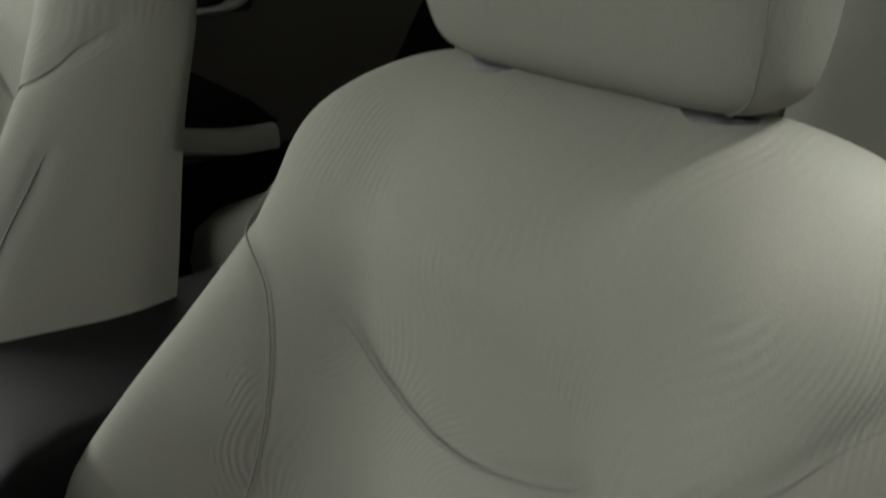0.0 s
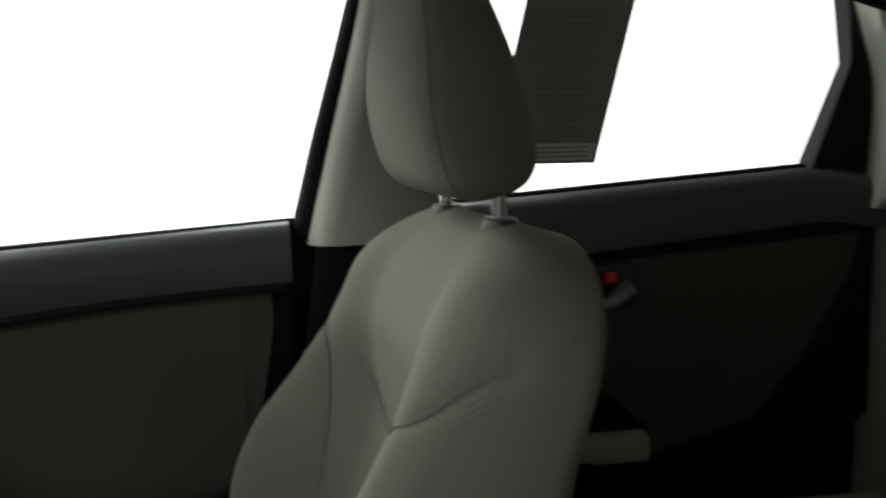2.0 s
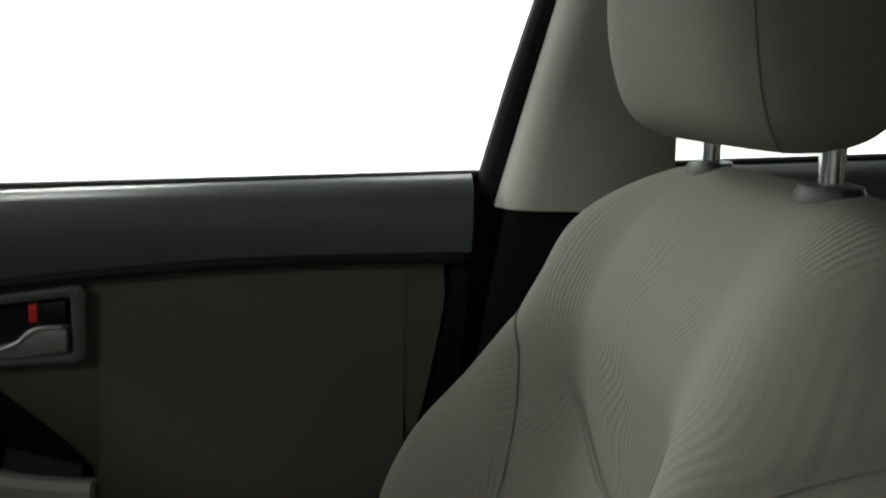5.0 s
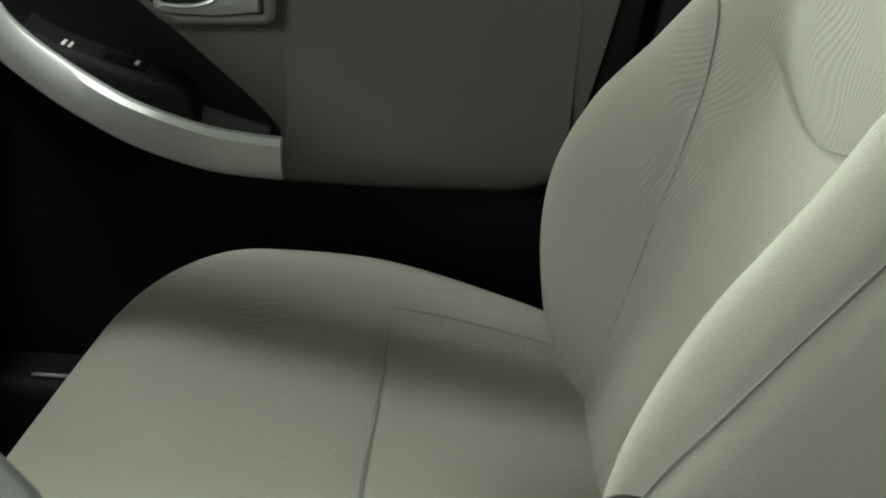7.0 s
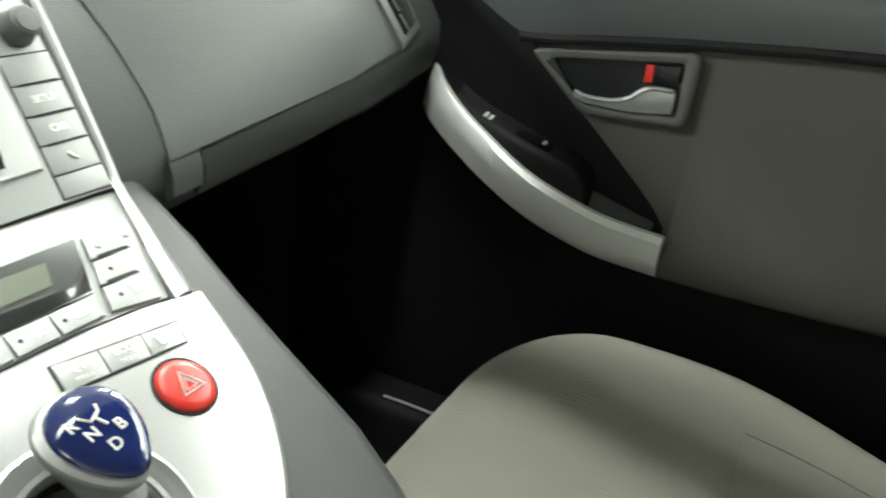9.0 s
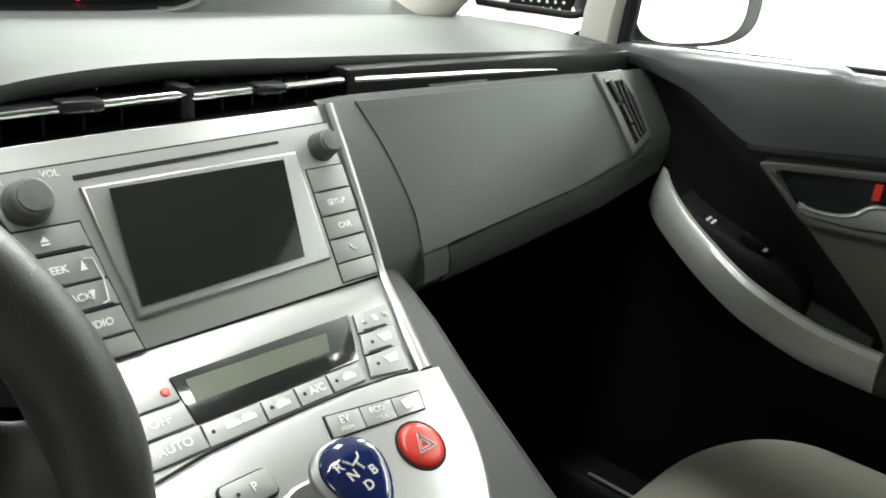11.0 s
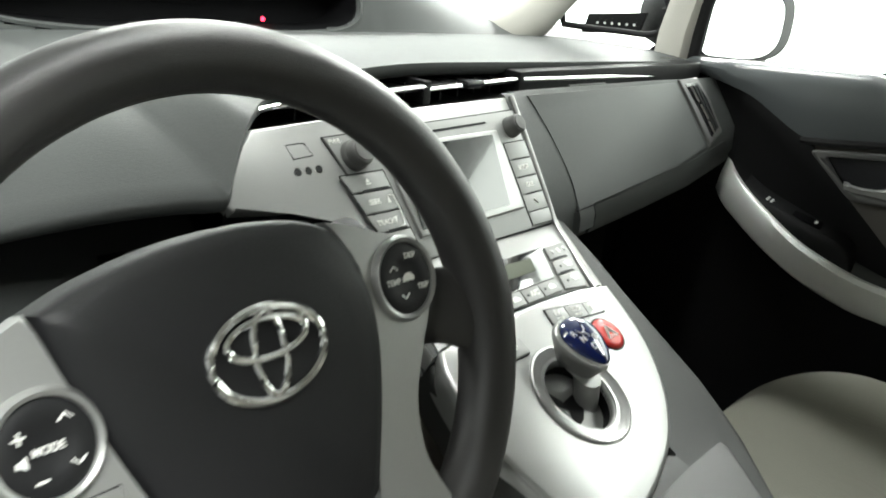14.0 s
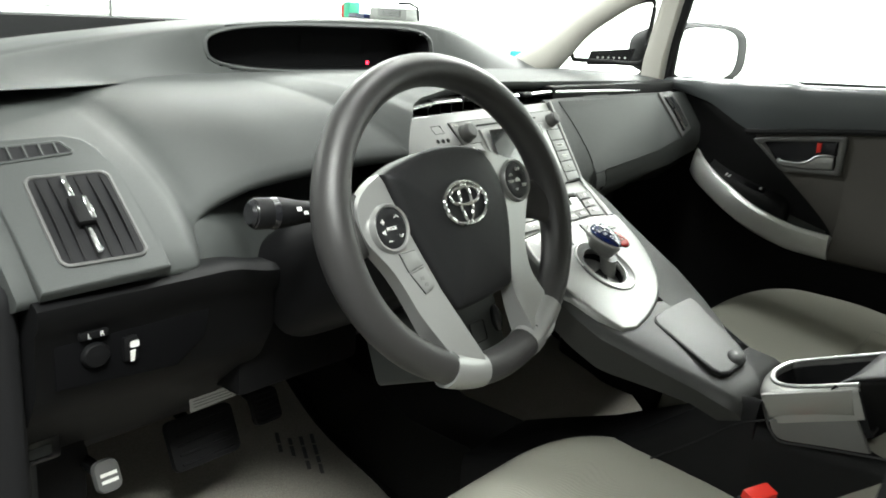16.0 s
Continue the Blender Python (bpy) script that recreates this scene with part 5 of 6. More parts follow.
    if LW[k]:
        text(radio, "lettering", LW[k], 0.0062, up(MA, 0.0038) @ Matrix.Translation(((l0 + r1) / 2 - (0.003 if k < 3 else 0), (LV[k] + LV[k + 1]) / 2, 0)), INK, 0.0001)
for k, s in ((1, 1), (2, -1)):
    vv = (LV[k] + LV[k + 1]) / 2
    part("arrow_mark", prism([(-0.095, vv - 0.003 * s), (-0.091, vv - 0.003 * s), (-0.093, vv + 0.003 * s)], 0.0004, up(MA, 0.0047), 0), INK, radio)
part("eject_mark", prism([(-0.1115, 0.0725), (-0.1065, 0.0725), (-0.109, 0.0760)], 0.0004, up(MA, 0.0047), 0), INK, radio)
part("eject_mark", prism([(-0.1115, 0.0705), (-0.1065, 0.0705), (-0.1065, 0.0715), (-0.1115, 0.0715)], 0.0004, up(MA, 0.0047), 0), INK, radio)
part("bracket_mark", tube([up(MA, 0.0047) @ Vector(p) for p in ((-0.092, 0.0595, 0), (-0.0865, 0.0585, 0), (-0.084, 0.046, 0), (-0.085, 0.0325, 0), (-0.089, 0.0315, 0))], 0.0005, 5), INK, radio)
# flush button outline and three small holes on the driver's lobe
part("button_gap", tube([MA @ Vector((u, v, 0.0)) for u, v in ((-0.1728, 0.1128), (-0.1551, 0.1130), (-0.1501, 0.1020), (-0.1697, 0.1010))], 0.0005, 5, True), RUBBER, stack)
for k in range(3):
    part("hole_ring", lathe([(0.0028, 0), (0.0036, 0), (0.0034, 0.0004), (0.0028, 0.0004)], MA @ Matrix.Translation((-0.1700 + 0.0105 * k, 0.0905, 0.0)), 14), CHROME, stack)
    part("sensor_hole", lathe([(0, 0), (0.0030, 0), (0.0030, 0.0006), (0, 0.0006)], MA @ Matrix.Translation((-0.1700 + 0.0105 * k, 0.0905, 0.0)), 14), RUBBER, stack)

# silver edge strip that runs down beside the radio and the climate controls
rings = []
for m, o, i, v in ((MA, 0.1335, 0.1232, 0.1365), (MA, 0.1325, 0.1228, 0.1), (MA, 0.1312, 0.1215, 0.07), (MA, 0.1280, 0.1190, 0.02), (MA, 0.1265, 0.1175, 0.004), (MB, 0.1235, 0.1140, -0.010), (MB, 0.1195, 0.1080, -0.028), (MB, 0.1130, 0.0985, -0.052), (MB, 0.1050, 0.0895, -0.0825)):
    rings.append([m @ Vector((u, v, w)) for u, w in ((i, -0.012), (i, 0.0022), (i + 0.002, 0.0034), ((i + o) / 2, 0.0036), (o - 0.0015, 0.0012), (o, -0.002), (o + 0.001, -0.018))])
part("edge_strip", loft(rings), SILVER, stack, "bright satin silver edge strip", 50)

# ---- climate controls on the sloping part ----
part("bend", prism([(-0.112, 0.0), (0.122, 0.0), (0.117, -0.024), (-0.118, -0.026)], 0.012, up(MB, -0.012), 0.002), SILVER, stack)
ac = part("climate_panel", prism([(-0.118, -0.024), (0.1105, -0.022), (0.0890, -0.0795), (0.07, -0.0765), (0.03, -0.0735), (-0.03, -0.0730), (-0.075, -0.0745), (-0.13, -0.082)], 0.010, up(MB, -0.0105), 0.001), SILVER_DARK, stack, "darkened silver climate control panel")
part("display", prism([(-0.0695, -0.0240), (0.0690, -0.0230), (0.0525, -0.0575), (-0.0700, -0.0575)], 0.0022, up(MB, -0.0005), 0.0006), SCREEN, ac, "black climate display window")
part("lcd", prism([(-0.062, -0.0290), (0.043, -0.0310), (0.036, -0.0450), (-0.064, -0.0455)], 0.0004, up(MB, 0.0018), 0), LCD, ac, "unlit greenish display")
lm = up(MB, 0.0024)
RB = [(0.0715, 0.1055, -0.0235), (0.0650, 0.0980, -0.0405), (0.0575, 0.0900, -0.0570), (0.0510, 0.0830, -0.0735)]
for k in range(3):
    a, b = RB[k], RB[k + 1]
    button(ac, up(MB, -0.0003), [(a[0] + 0.0008, a[2] - 0.001), (a[1], a[2] - 0.0018), (b[1], b[2] - 0.0042), (b[0] + 0.0008, b[2] + 0.001)], 0.0026, SILVER_DARK)
    if k:
        part("notch", prism([(a[0] + 0.004, a[2] - 0.0002), (a[1] - 0.006, a[2] - 0.0014), (a[1] - 0.008, a[2] + 0.0008), (a[0] + 0.006, a[2] + 0.0018)], 0.0004, up(MB, 0.0024), 0), RUBBER, ac)
        part("lamp_dot", lathe([(0, 0), (0.0013, 0), (0.0013, 0.0003), (0, 0.0003)], lm @ Matrix.Translation((a[0] + 0.006, a[2] - 0.009, 0)), 10), RUBBER, ac)
        part("demist_mark", prism([(a[0] + 0.015, a[2] - 0.0115), (a[0] + 0.023, a[2] - 0.0115), (a[0] + 0.025, a[2] - 0.0055), (a[0] + 0.013, a[2] - 0.0055)], 0.0003, lm, 0), INK, ac)
part("fan_mark", prism(rounded(0.004, 0.005, 0.001, 2, 0.0865, -0.0325), 0.0003, lm, 0), INK, ac)
for u in (0.076, 0.096):
    part("rocker_tip", lathe([(0, 0), (0.0028, 0), (0.0020, 0.0008), (0, 0.001)], lm @ Matrix.Translation((u, -0.0325, 0)), 14), SILVER, ac)
ROWB = [(-0.069, -0.0295), (-0.0285, -0.0045), (-0.0035, 0.0215), (0.0225, 0.0500)]
for k, (u0, u1) in enumerate(ROWB):
    v1 = -0.0727 - 0.0012 * (k == 0)
    button(ac, up(MB, -0.0003), [(u0, -0.0592), (u1, -0.0592), (u1 - 0.003, v1), (u0 - 0.002, v1)], 0.0026, SILVER_DARK)
    part("lamp_dot", lathe([(0, 0), (0.0013, 0), (0.0013, 0.0003), (0, 0.0003)], lm @ Matrix.Translation((u0 + 0.004, -0.066, 0)), 10), RUBBER, ac)
text(ac, "lettering", "A/C", 0.0075, lm @ Matrix.Translation((0.0105, -0.0660, 0)), INK, 0.0001)
for u in (-0.052, -0.041, -0.0165, 0.037):
    part("car_mark", prism([(u - 0.005, -0.068), (u + 0.005, -0.068), (u + 0.005, -0.0655), (u + 0.002, -0.063), (u - 0.002, -0.063), (u - 0.005, -0.0655)], 0.0003, lm, 0), INK, ac)
LB = [-0.0245, -0.0405, -0.0575, -0.0745]
for k, (w, col) in enumerate((("", None), ("OFF", INK), ("AUTO", INK))):
    button(ac, up(MB, -0.0003), [(-0.116 - 0.004 * k, LB[k] - 0.001), (-0.0712, LB[k] - 0.001), (-0.0712, LB[k + 1] + 0.001), (-0.120 - 0.004 * k, LB[k + 1] + 0.001)], 0.0026, SILVER_DARK)
    if w:
        text(ac, "lettering", w, 0.0078, lm @ Matrix.Translation((-0.089, (LB[k] + LB[k + 1]) / 2, 0)), INK, 0.0001)
part("fan_mark", lathe([(0, 0), (0.0026, 0), (0.0026, 0.0003), (0, 0.0003)], lm @ Matrix.Translation((-0.1035, -0.049, 0)), 8), INK, ac)
part("heat_mark", lathe([(0, 0), (0.0030, 0), (0.0026, 0.0008), (0, 0.001)], lm @ Matrix.Translation((-0.077, -0.0325, 0)), 14), RED, ac, "red warmer mark")
part("cool_mark", lathe([(0, 0), (0.0030, 0), (0.0026, 0.0008), (0, 0.001)], lm @ Matrix.Translation((-0.106, -0.0325, 0)), 14), BLUE, ac, "blue cooler mark")


# ---- bridge console ----
con = thing("bridge_console", (0, 0.0, 0.42), "dark grey floating console with silver shifter panel", "console")
SECT = [(0.150, -0.118, 0.150, 0.572), (0.100, -0.134, 0.147, 0.545), (0.062, -0.146, 0.141, 0.523), (0.014, -0.154, 0.136, 0.496), (-0.034, -0.157, 0.131, 0.4695), (-0.070, -0.150, 0.120, 0.4495), (-0.090, -0.143, 0.108, 0.4420), (-0.142, -0.144, 0.055, 0.432), (-0.1935, -0.138, 0.003, 0.420), (-0.228, -0.145, -0.039, 0.415), (-0.244, -0.137, -0.053, 0.407), (-0.249, -0.127, -0.066, 0.392)]


def well(y):
    """The depth of the hollow for the shift lever in the console."""
    return 0.028 if -0.05 < y < 0.03 else 0.0


rings = []
for y, l, r, z in SECT:
    b = 0.014
    d = 0.058 - 0.020 * smoothstep(-0.06, -0.20, y)
    rings.append([(l, y, z - b), (l + 0.005, y, z - 0.005), (l + b, y, z - 0.001), (-0.082, y, z - 0.001), (-0.078, y, z - 0.001 - well(y)), (0.010, y, z - 0.001 - well(y)), (0.014, y, z - 0.001), (r - b, y, z - 0.001), (r - 0.005, y, z - 0.005), (r, y, z - b), (r - 0.004, y + 0.01, z - d), (l + 0.012, y + 0.01, z - d)])
part("body", loft(rings), VINYL_SHADED, con, "dark grey grained console body", 45)
rf = []
for y, l, r, z in SECT[:7]:
    rf.append([(r - 0.01, y, z - 0.02), (r + 0.004, y, z - 0.03), (r + 0.02, y + 0.05, z - 0.20), (r - 0.03, y + 0.05, z - 0.20)])
part("flank", loft(rf), VINYL_DARK, con, "", 45)
sil2 = curve2([(-0.124, -0.258), (-0.140, -0.225), (-0.150, -0.180), (-0.151, -0.137), (-0.143, -0.100), (-0.132, -0.084)], 16)
edge_r = curve2([(0.1085, -0.0845), (0.104, -0.11), (0.095, -0.142), (0.078, -0.174), (0.048, -0.209), (0.008, -0.236), (-0.040, -0.253), (-0.084, -0.262)], 36)
edge_l = curve2([(-0.124, -0.258), (-0.140, -0.225), (-0.150, -0.180), (-0.151, -0.137), (-0.143, -0.100), (-0.134, -0.0835)], 24)
shp = edge_r + [(-0.098, -0.2635)] + edge_l + curve2([(-0.075, -0.0760), (-0.03, -0.0745), (0.03, -0.0750), (0.07, -0.0780)], 6)
# the panel is open round the lever
SC = (-0.036, -0.163)


def reach(a):
    """How far the panel's outline lies from the lever's opening in the direction a."""
    ca, sa = math.cos(a), math.sin(a)
    best = 0.05
    for (x0, y0), (x1, y1) in zip(shp, shp[1:] + shp[:1]):
        ex, ey, px, py = x1 - x0, y1 - y0, x0 - SC[0], y0 - SC[1]
        det = ca * ey - sa * ex
        if abs(det) > 1e-12:
            r, s = (px * ey - py * ex) / det, (px * sa - py * ca) / det
            if r > 0 and -1e-6 <= s <= 1 + 1e-6:
                best = max(best, r)
    return best


turn = sorted({round(math.atan2(v - SC[1], u - SC[0]), 5) for u, v in shp} | {round(-math.pi + 2 * math.pi * (k + 0.5) / 120, 5) for k in range(120)})
far_r = [reach(a) for a in turn]


def panel_ring(d, w, f=1.0):
    return [MB @ Vector((SC[0] + (f * (r - d) + (1 - f) * 0.0335) * math.cos(a), SC[1] + (f * (r - d) + (1 - f) * 0.0335) * math.sin(a), w)) for a, r in zip(turn, far_r)]


sp = part("shift_panel", loft([panel_ring(0.004, -0.009), panel_ring(0, -0.009), panel_ring(0, -0.0025), panel_ring(0.0008, 0.0005), panel_ring(0.0025, 0.0024), panel_ring(0.0055, 0.003), panel_ring(0.0055, 0.003, 0.4), panel_ring(0, 0.003, 0.0), panel_ring(0, -0.012, 0.0)], True, False), SILVER, con, "satin silver shifter panel")
part("side_lip", loft([[MB @ Vector((u, v, 0.0)), MB @ Vector((u - 0.003, v - 0.002, -0.004)), MB @ Vector((u - 0.002, v - 0.002, -0.020)), MB @ Vector((u + 0.01, v, -0.020))] for u, v in [(-0.128, -0.03), (-0.140, -0.085)] + sil2[::-1] + [(-0.098, -0.262)]]), SILVER, con, "", 50)
# drive mode buttons, parking button, hazard switch
part("mode_frame", prism([(0.0005, -0.0845), (0.0765, -0.0952), (0.0715, -0.1092), (-0.0035, -0.1015)], 0.0008, up(MB, 0.0030), 0), RUBBER, sp)
MODE = [((0.0015, -0.0855), (0.0262, -0.0892), (0.0225, -0.1032), (-0.0020, -0.1005)), ((0.0268, -0.0893), (0.0515, -0.0927), (0.0475, -0.1060), (0.0231, -0.1033)), ((0.0521, -0.0928), (0.0755, -0.0960), (0.0707, -0.1083), (0.0481, -0.1061))]
for k, q in enumerate(MODE):
    part("mode_button", prism(list(q), 0.0012, up(MB, 0.0032), 0.0005), SILVER_DARK if k < 2 else SILVER, sp)
mt = up(MB, 0.0047)
text(sp, "lettering", "EV", 0.0070, mt @ Matrix.Translation((0.0120, -0.0925, 0)) @ pose(0, 0, 0, 0, 0, -8), INK, 0.0001)
text(sp, "lettering", "MODE", 0.0035, mt @ Matrix.Translation((0.0110, -0.0985, 0)) @ pose(0, 0, 0, 0, 0, -8), INK)
text(sp, "lettering", "ECO", 0.0060, mt @ Matrix.Translation((0.0375, -0.0955, 0)) @ pose(0, 0, 0, 0, 0, -8), INK, 0.0001)
text(sp, "lettering", "MODE", 0.0035, mt @ Matrix.Translation((0.0365, -0.1015, 0)) @ pose(0, 0, 0, 0, 0, -8), INK)
part("mark", prism(rounded(0.011, 0.007, 0.001, 2, 0.0625, -0.1005), 0.0003, mt, 0), INK, sp)
pk = part("park_button", prism(rounded(0.032, 0.0165, 0.004, 4, -0.0675, -0.1065), 0.0035, up(MB, 0.002), 0.001), SILVER_DARK, sp, "grey parking button")
part("park_gap", prism(rounded(0.0345, 0.019, 0.005, 4, -0.0675, -0.1065), 0.0012, up(MB, 0.002), 0), RUBBER, pk)
text(pk, "lettering", "P", 0.0075, up(MB, 0.0058) @ Matrix.Translation((-0.0640, -0.1065, 0)), INK, 0.0002)
part("lamp_dot", lathe([(0, 0), (0.0012, 0), (0.0012, 0.0003), (0, 0.0003)], up(MB, 0.0056) @ Matrix.Translation((-0.0745, -0.1065, 0)), 10), RUBBER, pk)
hz = part("hazard_button", lathe([(0.0, 0), (0.0165, 0), (0.0162, 0.0018), (0.0150, 0.0032), (0.011, 0.0040), (0.0, 0.0043)], up(MB, 0.002) @ Matrix.Translation((0.0500, -0.1290, 0)), 32), RED, sp, "round red hazard button")
for r, nm in ((0.0082, 0.00095), (0.0042, 0.0006)):
    part("triangle_mark", tube([up(MB, 0.0066) @ Vector((0.0500 + r * math.sin(a), -0.1290 - 0.0012 + r * math.cos(a), 0)) for a in (0, 2.0944, 4.1888)], nm, 5, True), INK, hz)

part("hazard_gap", lathe([(0.0163, 0.0), (0.0178, 0.0), (0.0178, 0.0016), (0.0163, 0.0016)], up(MB, 0.002) @ Matrix.Translation((0.0500, -0.1290, 0)), 36), RUBBER, sp)

# shifter
rg = up(MB, 0.0) @ Matrix.Translation((*SC, 0))
part("ring", loft([[rg @ Vector((r * math.cos(q), r * math.sin(q), h)) for q in (2 * math.pi * j / 56 for j in range(56))] for r, h in [(0.0475, 0.0025), (0.0468, 0.0046), (0.0450, 0.0052), (0.0430, 0.0044), (0.0400, 0.0036), (0.0365, 0.0030), (0.0330, 0.0014), (0.0318, -0.0004), (0.0316, -0.004), (0.0330, -0.005)]], True, False), SILVER, sp, "ribbed silver shifter ring")
part("well_wall", loft([[rg @ Vector((r * math.cos(q), r * math.sin(q), h)) for q in (2 * math.pi * j / 48 for j in range(48))] for r, h in [(0.0317, -0.002), (0.0317, -0.0135), (0.0325, -0.0135), (0.0325, -0.002)]], True, False), VINYL_DARK, sp)
part("cup", lathe([(0.0, -0.0105), (0.012, -0.0108), (0.022, -0.0118), (0.0317, -0.0135), (0.0317, -0.015), (0.0, -0.015)], rg, 40), SILVER_DARK, sp, "silver plate with the shift gate")
part("gate", prism([(-0.022, 0.017), (-0.015, 0.018), (-0.008, 0.004), (0.006, 0.006), (0.018, 0.004), (0.018, -0.006), (0.008, -0.008), (-0.002, -0.016), (-0.010, -0.018), (-0.013, -0.012), (-0.009, -0.004), (-0.018, 0.006)], 0.0006, rg @ Matrix.Translation((0, 0, -0.0108)), 0), RUBBER, sp)
sh = thing("shift_lever", (-0.036, -0.01, 0.487), "stubby silver shift lever with glossy blue cap", "shift lever")
HM = axes((-0.0235, 0.0095, 0.5265), (0.985, 0.0, 0.10), (-0.05, 0.88, 0.46))


def egg(m, rx, ry, rz, lo=-1.0, hi=1.0, n=12, taper=0.0):
    prof = []
    for k in range(n + 1):
        a = math.asin(lo) + (math.asin(hi) - math.asin(lo)) * k / n
        prof.append((max(math.cos(a), 0.002), math.sin(a)))
    return loft([[m @ Vector((rx * r * math.cos(q) * (1 + taper * math.sin(q)), ry * r * math.sin(q), rz * h)) for q in (2 * math.pi * j / 28 for j in range(28))] for r, h in prof])


def head_ring(k, w, du=0.0, dv=0.0):
    """The outline of the lever's head, a drop with its point towards the driver, scaled by k and sunk to w."""
    return [HM @ Vector((du + k * 0.0200 * math.cos(q) * (1 + 0.28 * math.sin(q)), dv + k * 0.0255 * math.sin(q), w)) for q in (2 * math.pi * j / 36 for j in range(36))]


def stem_ring(c, r):
    return [Vector(c) + r * (math.cos(q) * HM.col[0].to_3d() + math.sin(q) * HM.col[1].to_3d()) for q in (2 * math.pi * j / 36 for j in range(36))]


part("head", loft([stem_ring((-0.0195, 0.0010, 0.476), 0.0108), stem_ring((-0.0195, 0.0010, 0.484), 0.0114), stem_ring((-0.0200, 0.0020, 0.494), 0.0122), stem_ring((-0.0207, 0.0025, 0.502), 0.0130), head_ring(0.72, -0.0185, 0.001, -0.0035), head_ring(0.88, -0.0105, 0.0005, -0.0015), head_ring(1.04, -0.0020, -0.0008), head_ring(1.06, 0.0012, -0.0010), head_ring(1.03, 0.0032, -0.001), head_ring(0.96, 0.0036)]), SILVER, sh, "satin silver head and stem", 60)
part("cap", loft([head_ring(0.97, 0.0026, 0.0022), head_ring(0.955, 0.0044, 0.0022), head_ring(0.89, 0.0056, 0.0022), head_ring(0.70, 0.0068, 0.002), head_ring(0.45, 0.0076), head_ring(0.2, 0.0079), head_ring(0.01, 0.0080)]), BLUE, sh, "glossy translucent blue cap", 60)
for w, u, v in (("R", -0.0075, 0.0090), ("N", -0.0035, 0.0010), ("D", 0.0010, -0.0080), ("B", 0.0090, -0.0020)):
    hgt = 0.0083 - 6.0 * (u * u + v * v)
    text(sh, "lettering", w, 0.0080, HM @ Matrix.Translation((u, v, hgt)) @ pose(0, 0, 0, -v * 600, u * 600, 0), INK, 0.0004)
part("gate_mark", tube([HM @ Vector((u, v, 0.0086 - 6 * (u * u + v * v))) for u, v in ((-0.0035, 0.011), (0.0, 0.006), (0.006, 0.0085), (0.0075, 0.012), (0.006, 0.0085), (0.0025, 0.0065), (0.0045, 0.001))], 0.0007, 5), INK, sh)

# lid behind the shifter
ld = [(-0.054, -0.094), (-0.040, -0.085), (0.060, -0.076), (0.074, -0.080), (0.072, -0.090), (-0.008, -0.186), (-0.024, -0.204), (-0.042, -0.212), (-0.094, -0.214), (-0.108, -0.209), (-0.108, -0.198)]
LM = axes((0, 0, 0.4505), (1, 0, 0), (0, 1, 0.155))
lid = part("lid", prism(ld[::-1], 0.006, LM, 0.003, 3), VINYL_SHADED, con, "flat dark grey storage lid")
part("lid_groove", tube([LM @ Vector((x, y, 0.0034)) for x, y in ld], 0.0018, 6, True), RUBBER, lid)
part("lid_catch", egg(LM @ Matrix.Translation((-0.050, -0.203, 0.004)) @ pose(0, 0, 0, 0, 0, 25), 0.020, 0.011, 0.008), VINYL_SHADED, lid)

# ---- armrest console between the seats ----
SATIN = surf("satin_mid_grey", (0.27, 0.27, 0.262), 0.40, 0.55, 900, 0.05, 0.06, 0.04, 7)
arm = thing("armrest_console", (-0.02, -0.45, 0.03), "black centre console with silver cup holder and armrest", "console")
rows = []
for y, zl, z, w in ((0.16, 0.17, 0.17, 0.09), (0.0, 0.235, 0.235, 0.10), (-0.123, 0.322, 0.300, 0.106), (-0.196, 0.383, 0.352, 0.110), (-0.230, 0.406, 0.375, 0.110), (-0.252, 0.413, 0.382, 0.110), (-0.262, 0.412, 0.382, 0.110), (-0.2625, 0.385, 0.382, 0.110), (-0.375, 0.392, 0.390, 0.110), (-0.74, 0.39, 0.39, 0.110)):
    lx = -0.02 - w
    rows.append([(lx, y, 0.04), (lx - 0.002, y, zl - 0.02), (lx + 0.003, y, zl - 0.004), (lx + 0.010, y, zl), (-0.095, y, z), (-0.02 + w - 0.014, y, z), (-0.02 + w - 0.004, y, z - 0.004), (-0.02 + w + 0.002, y, z - 0.02), (-0.02 + w, y, 0.04)])
part("body", loft(rows), VINYL_DARK, arm, "black grained console body", 45)
# a seam line runs along the flank below the upper band
part("band_seam", tube(spline([(-0.1315, -0.02, 0.19), (-0.1325, -0.123, 0.278), (-0.1325, -0.196, 0.338), (-0.1325, -0.240, 0.378), (-0.1325, -0.272, 0.396)], 20), 0.0013, 6), RUBBER, arm)
cm = axes((0, -0.267, 0.427), (1, 0, 0), (0, 1, -0.414))
out = curve2([(-0.1346, -0.098), (-0.1346, -0.04), (-0.1335, -0.004), (-0.112, 0.014), (-0.075, 0.026), (-0.035, 0.0325), (-0.008, 0.0295), (0.006, 0.012), (0.010, -0.03), (0.010, -0.098)], 54)
inn = curve2([(-0.127, -0.098), (-0.1235, -0.048), (-0.117, -0.026), (-0.104, -0.008), (-0.085, 0.006), (-0.062, 0.0155), (-0.038, 0.019), (-0.018, 0.014), (-0.007, 0.0), (-0.004, -0.098)], 54)


def cup_ring(k, w):
    """Between the outer (k = 0) and the inner outline (k = 1), raised by w."""
    return [cm @ Vector((a + k * (c - a), b + k * (d - b), w)) for (a, b), (c, d) in zip(out, inn)]


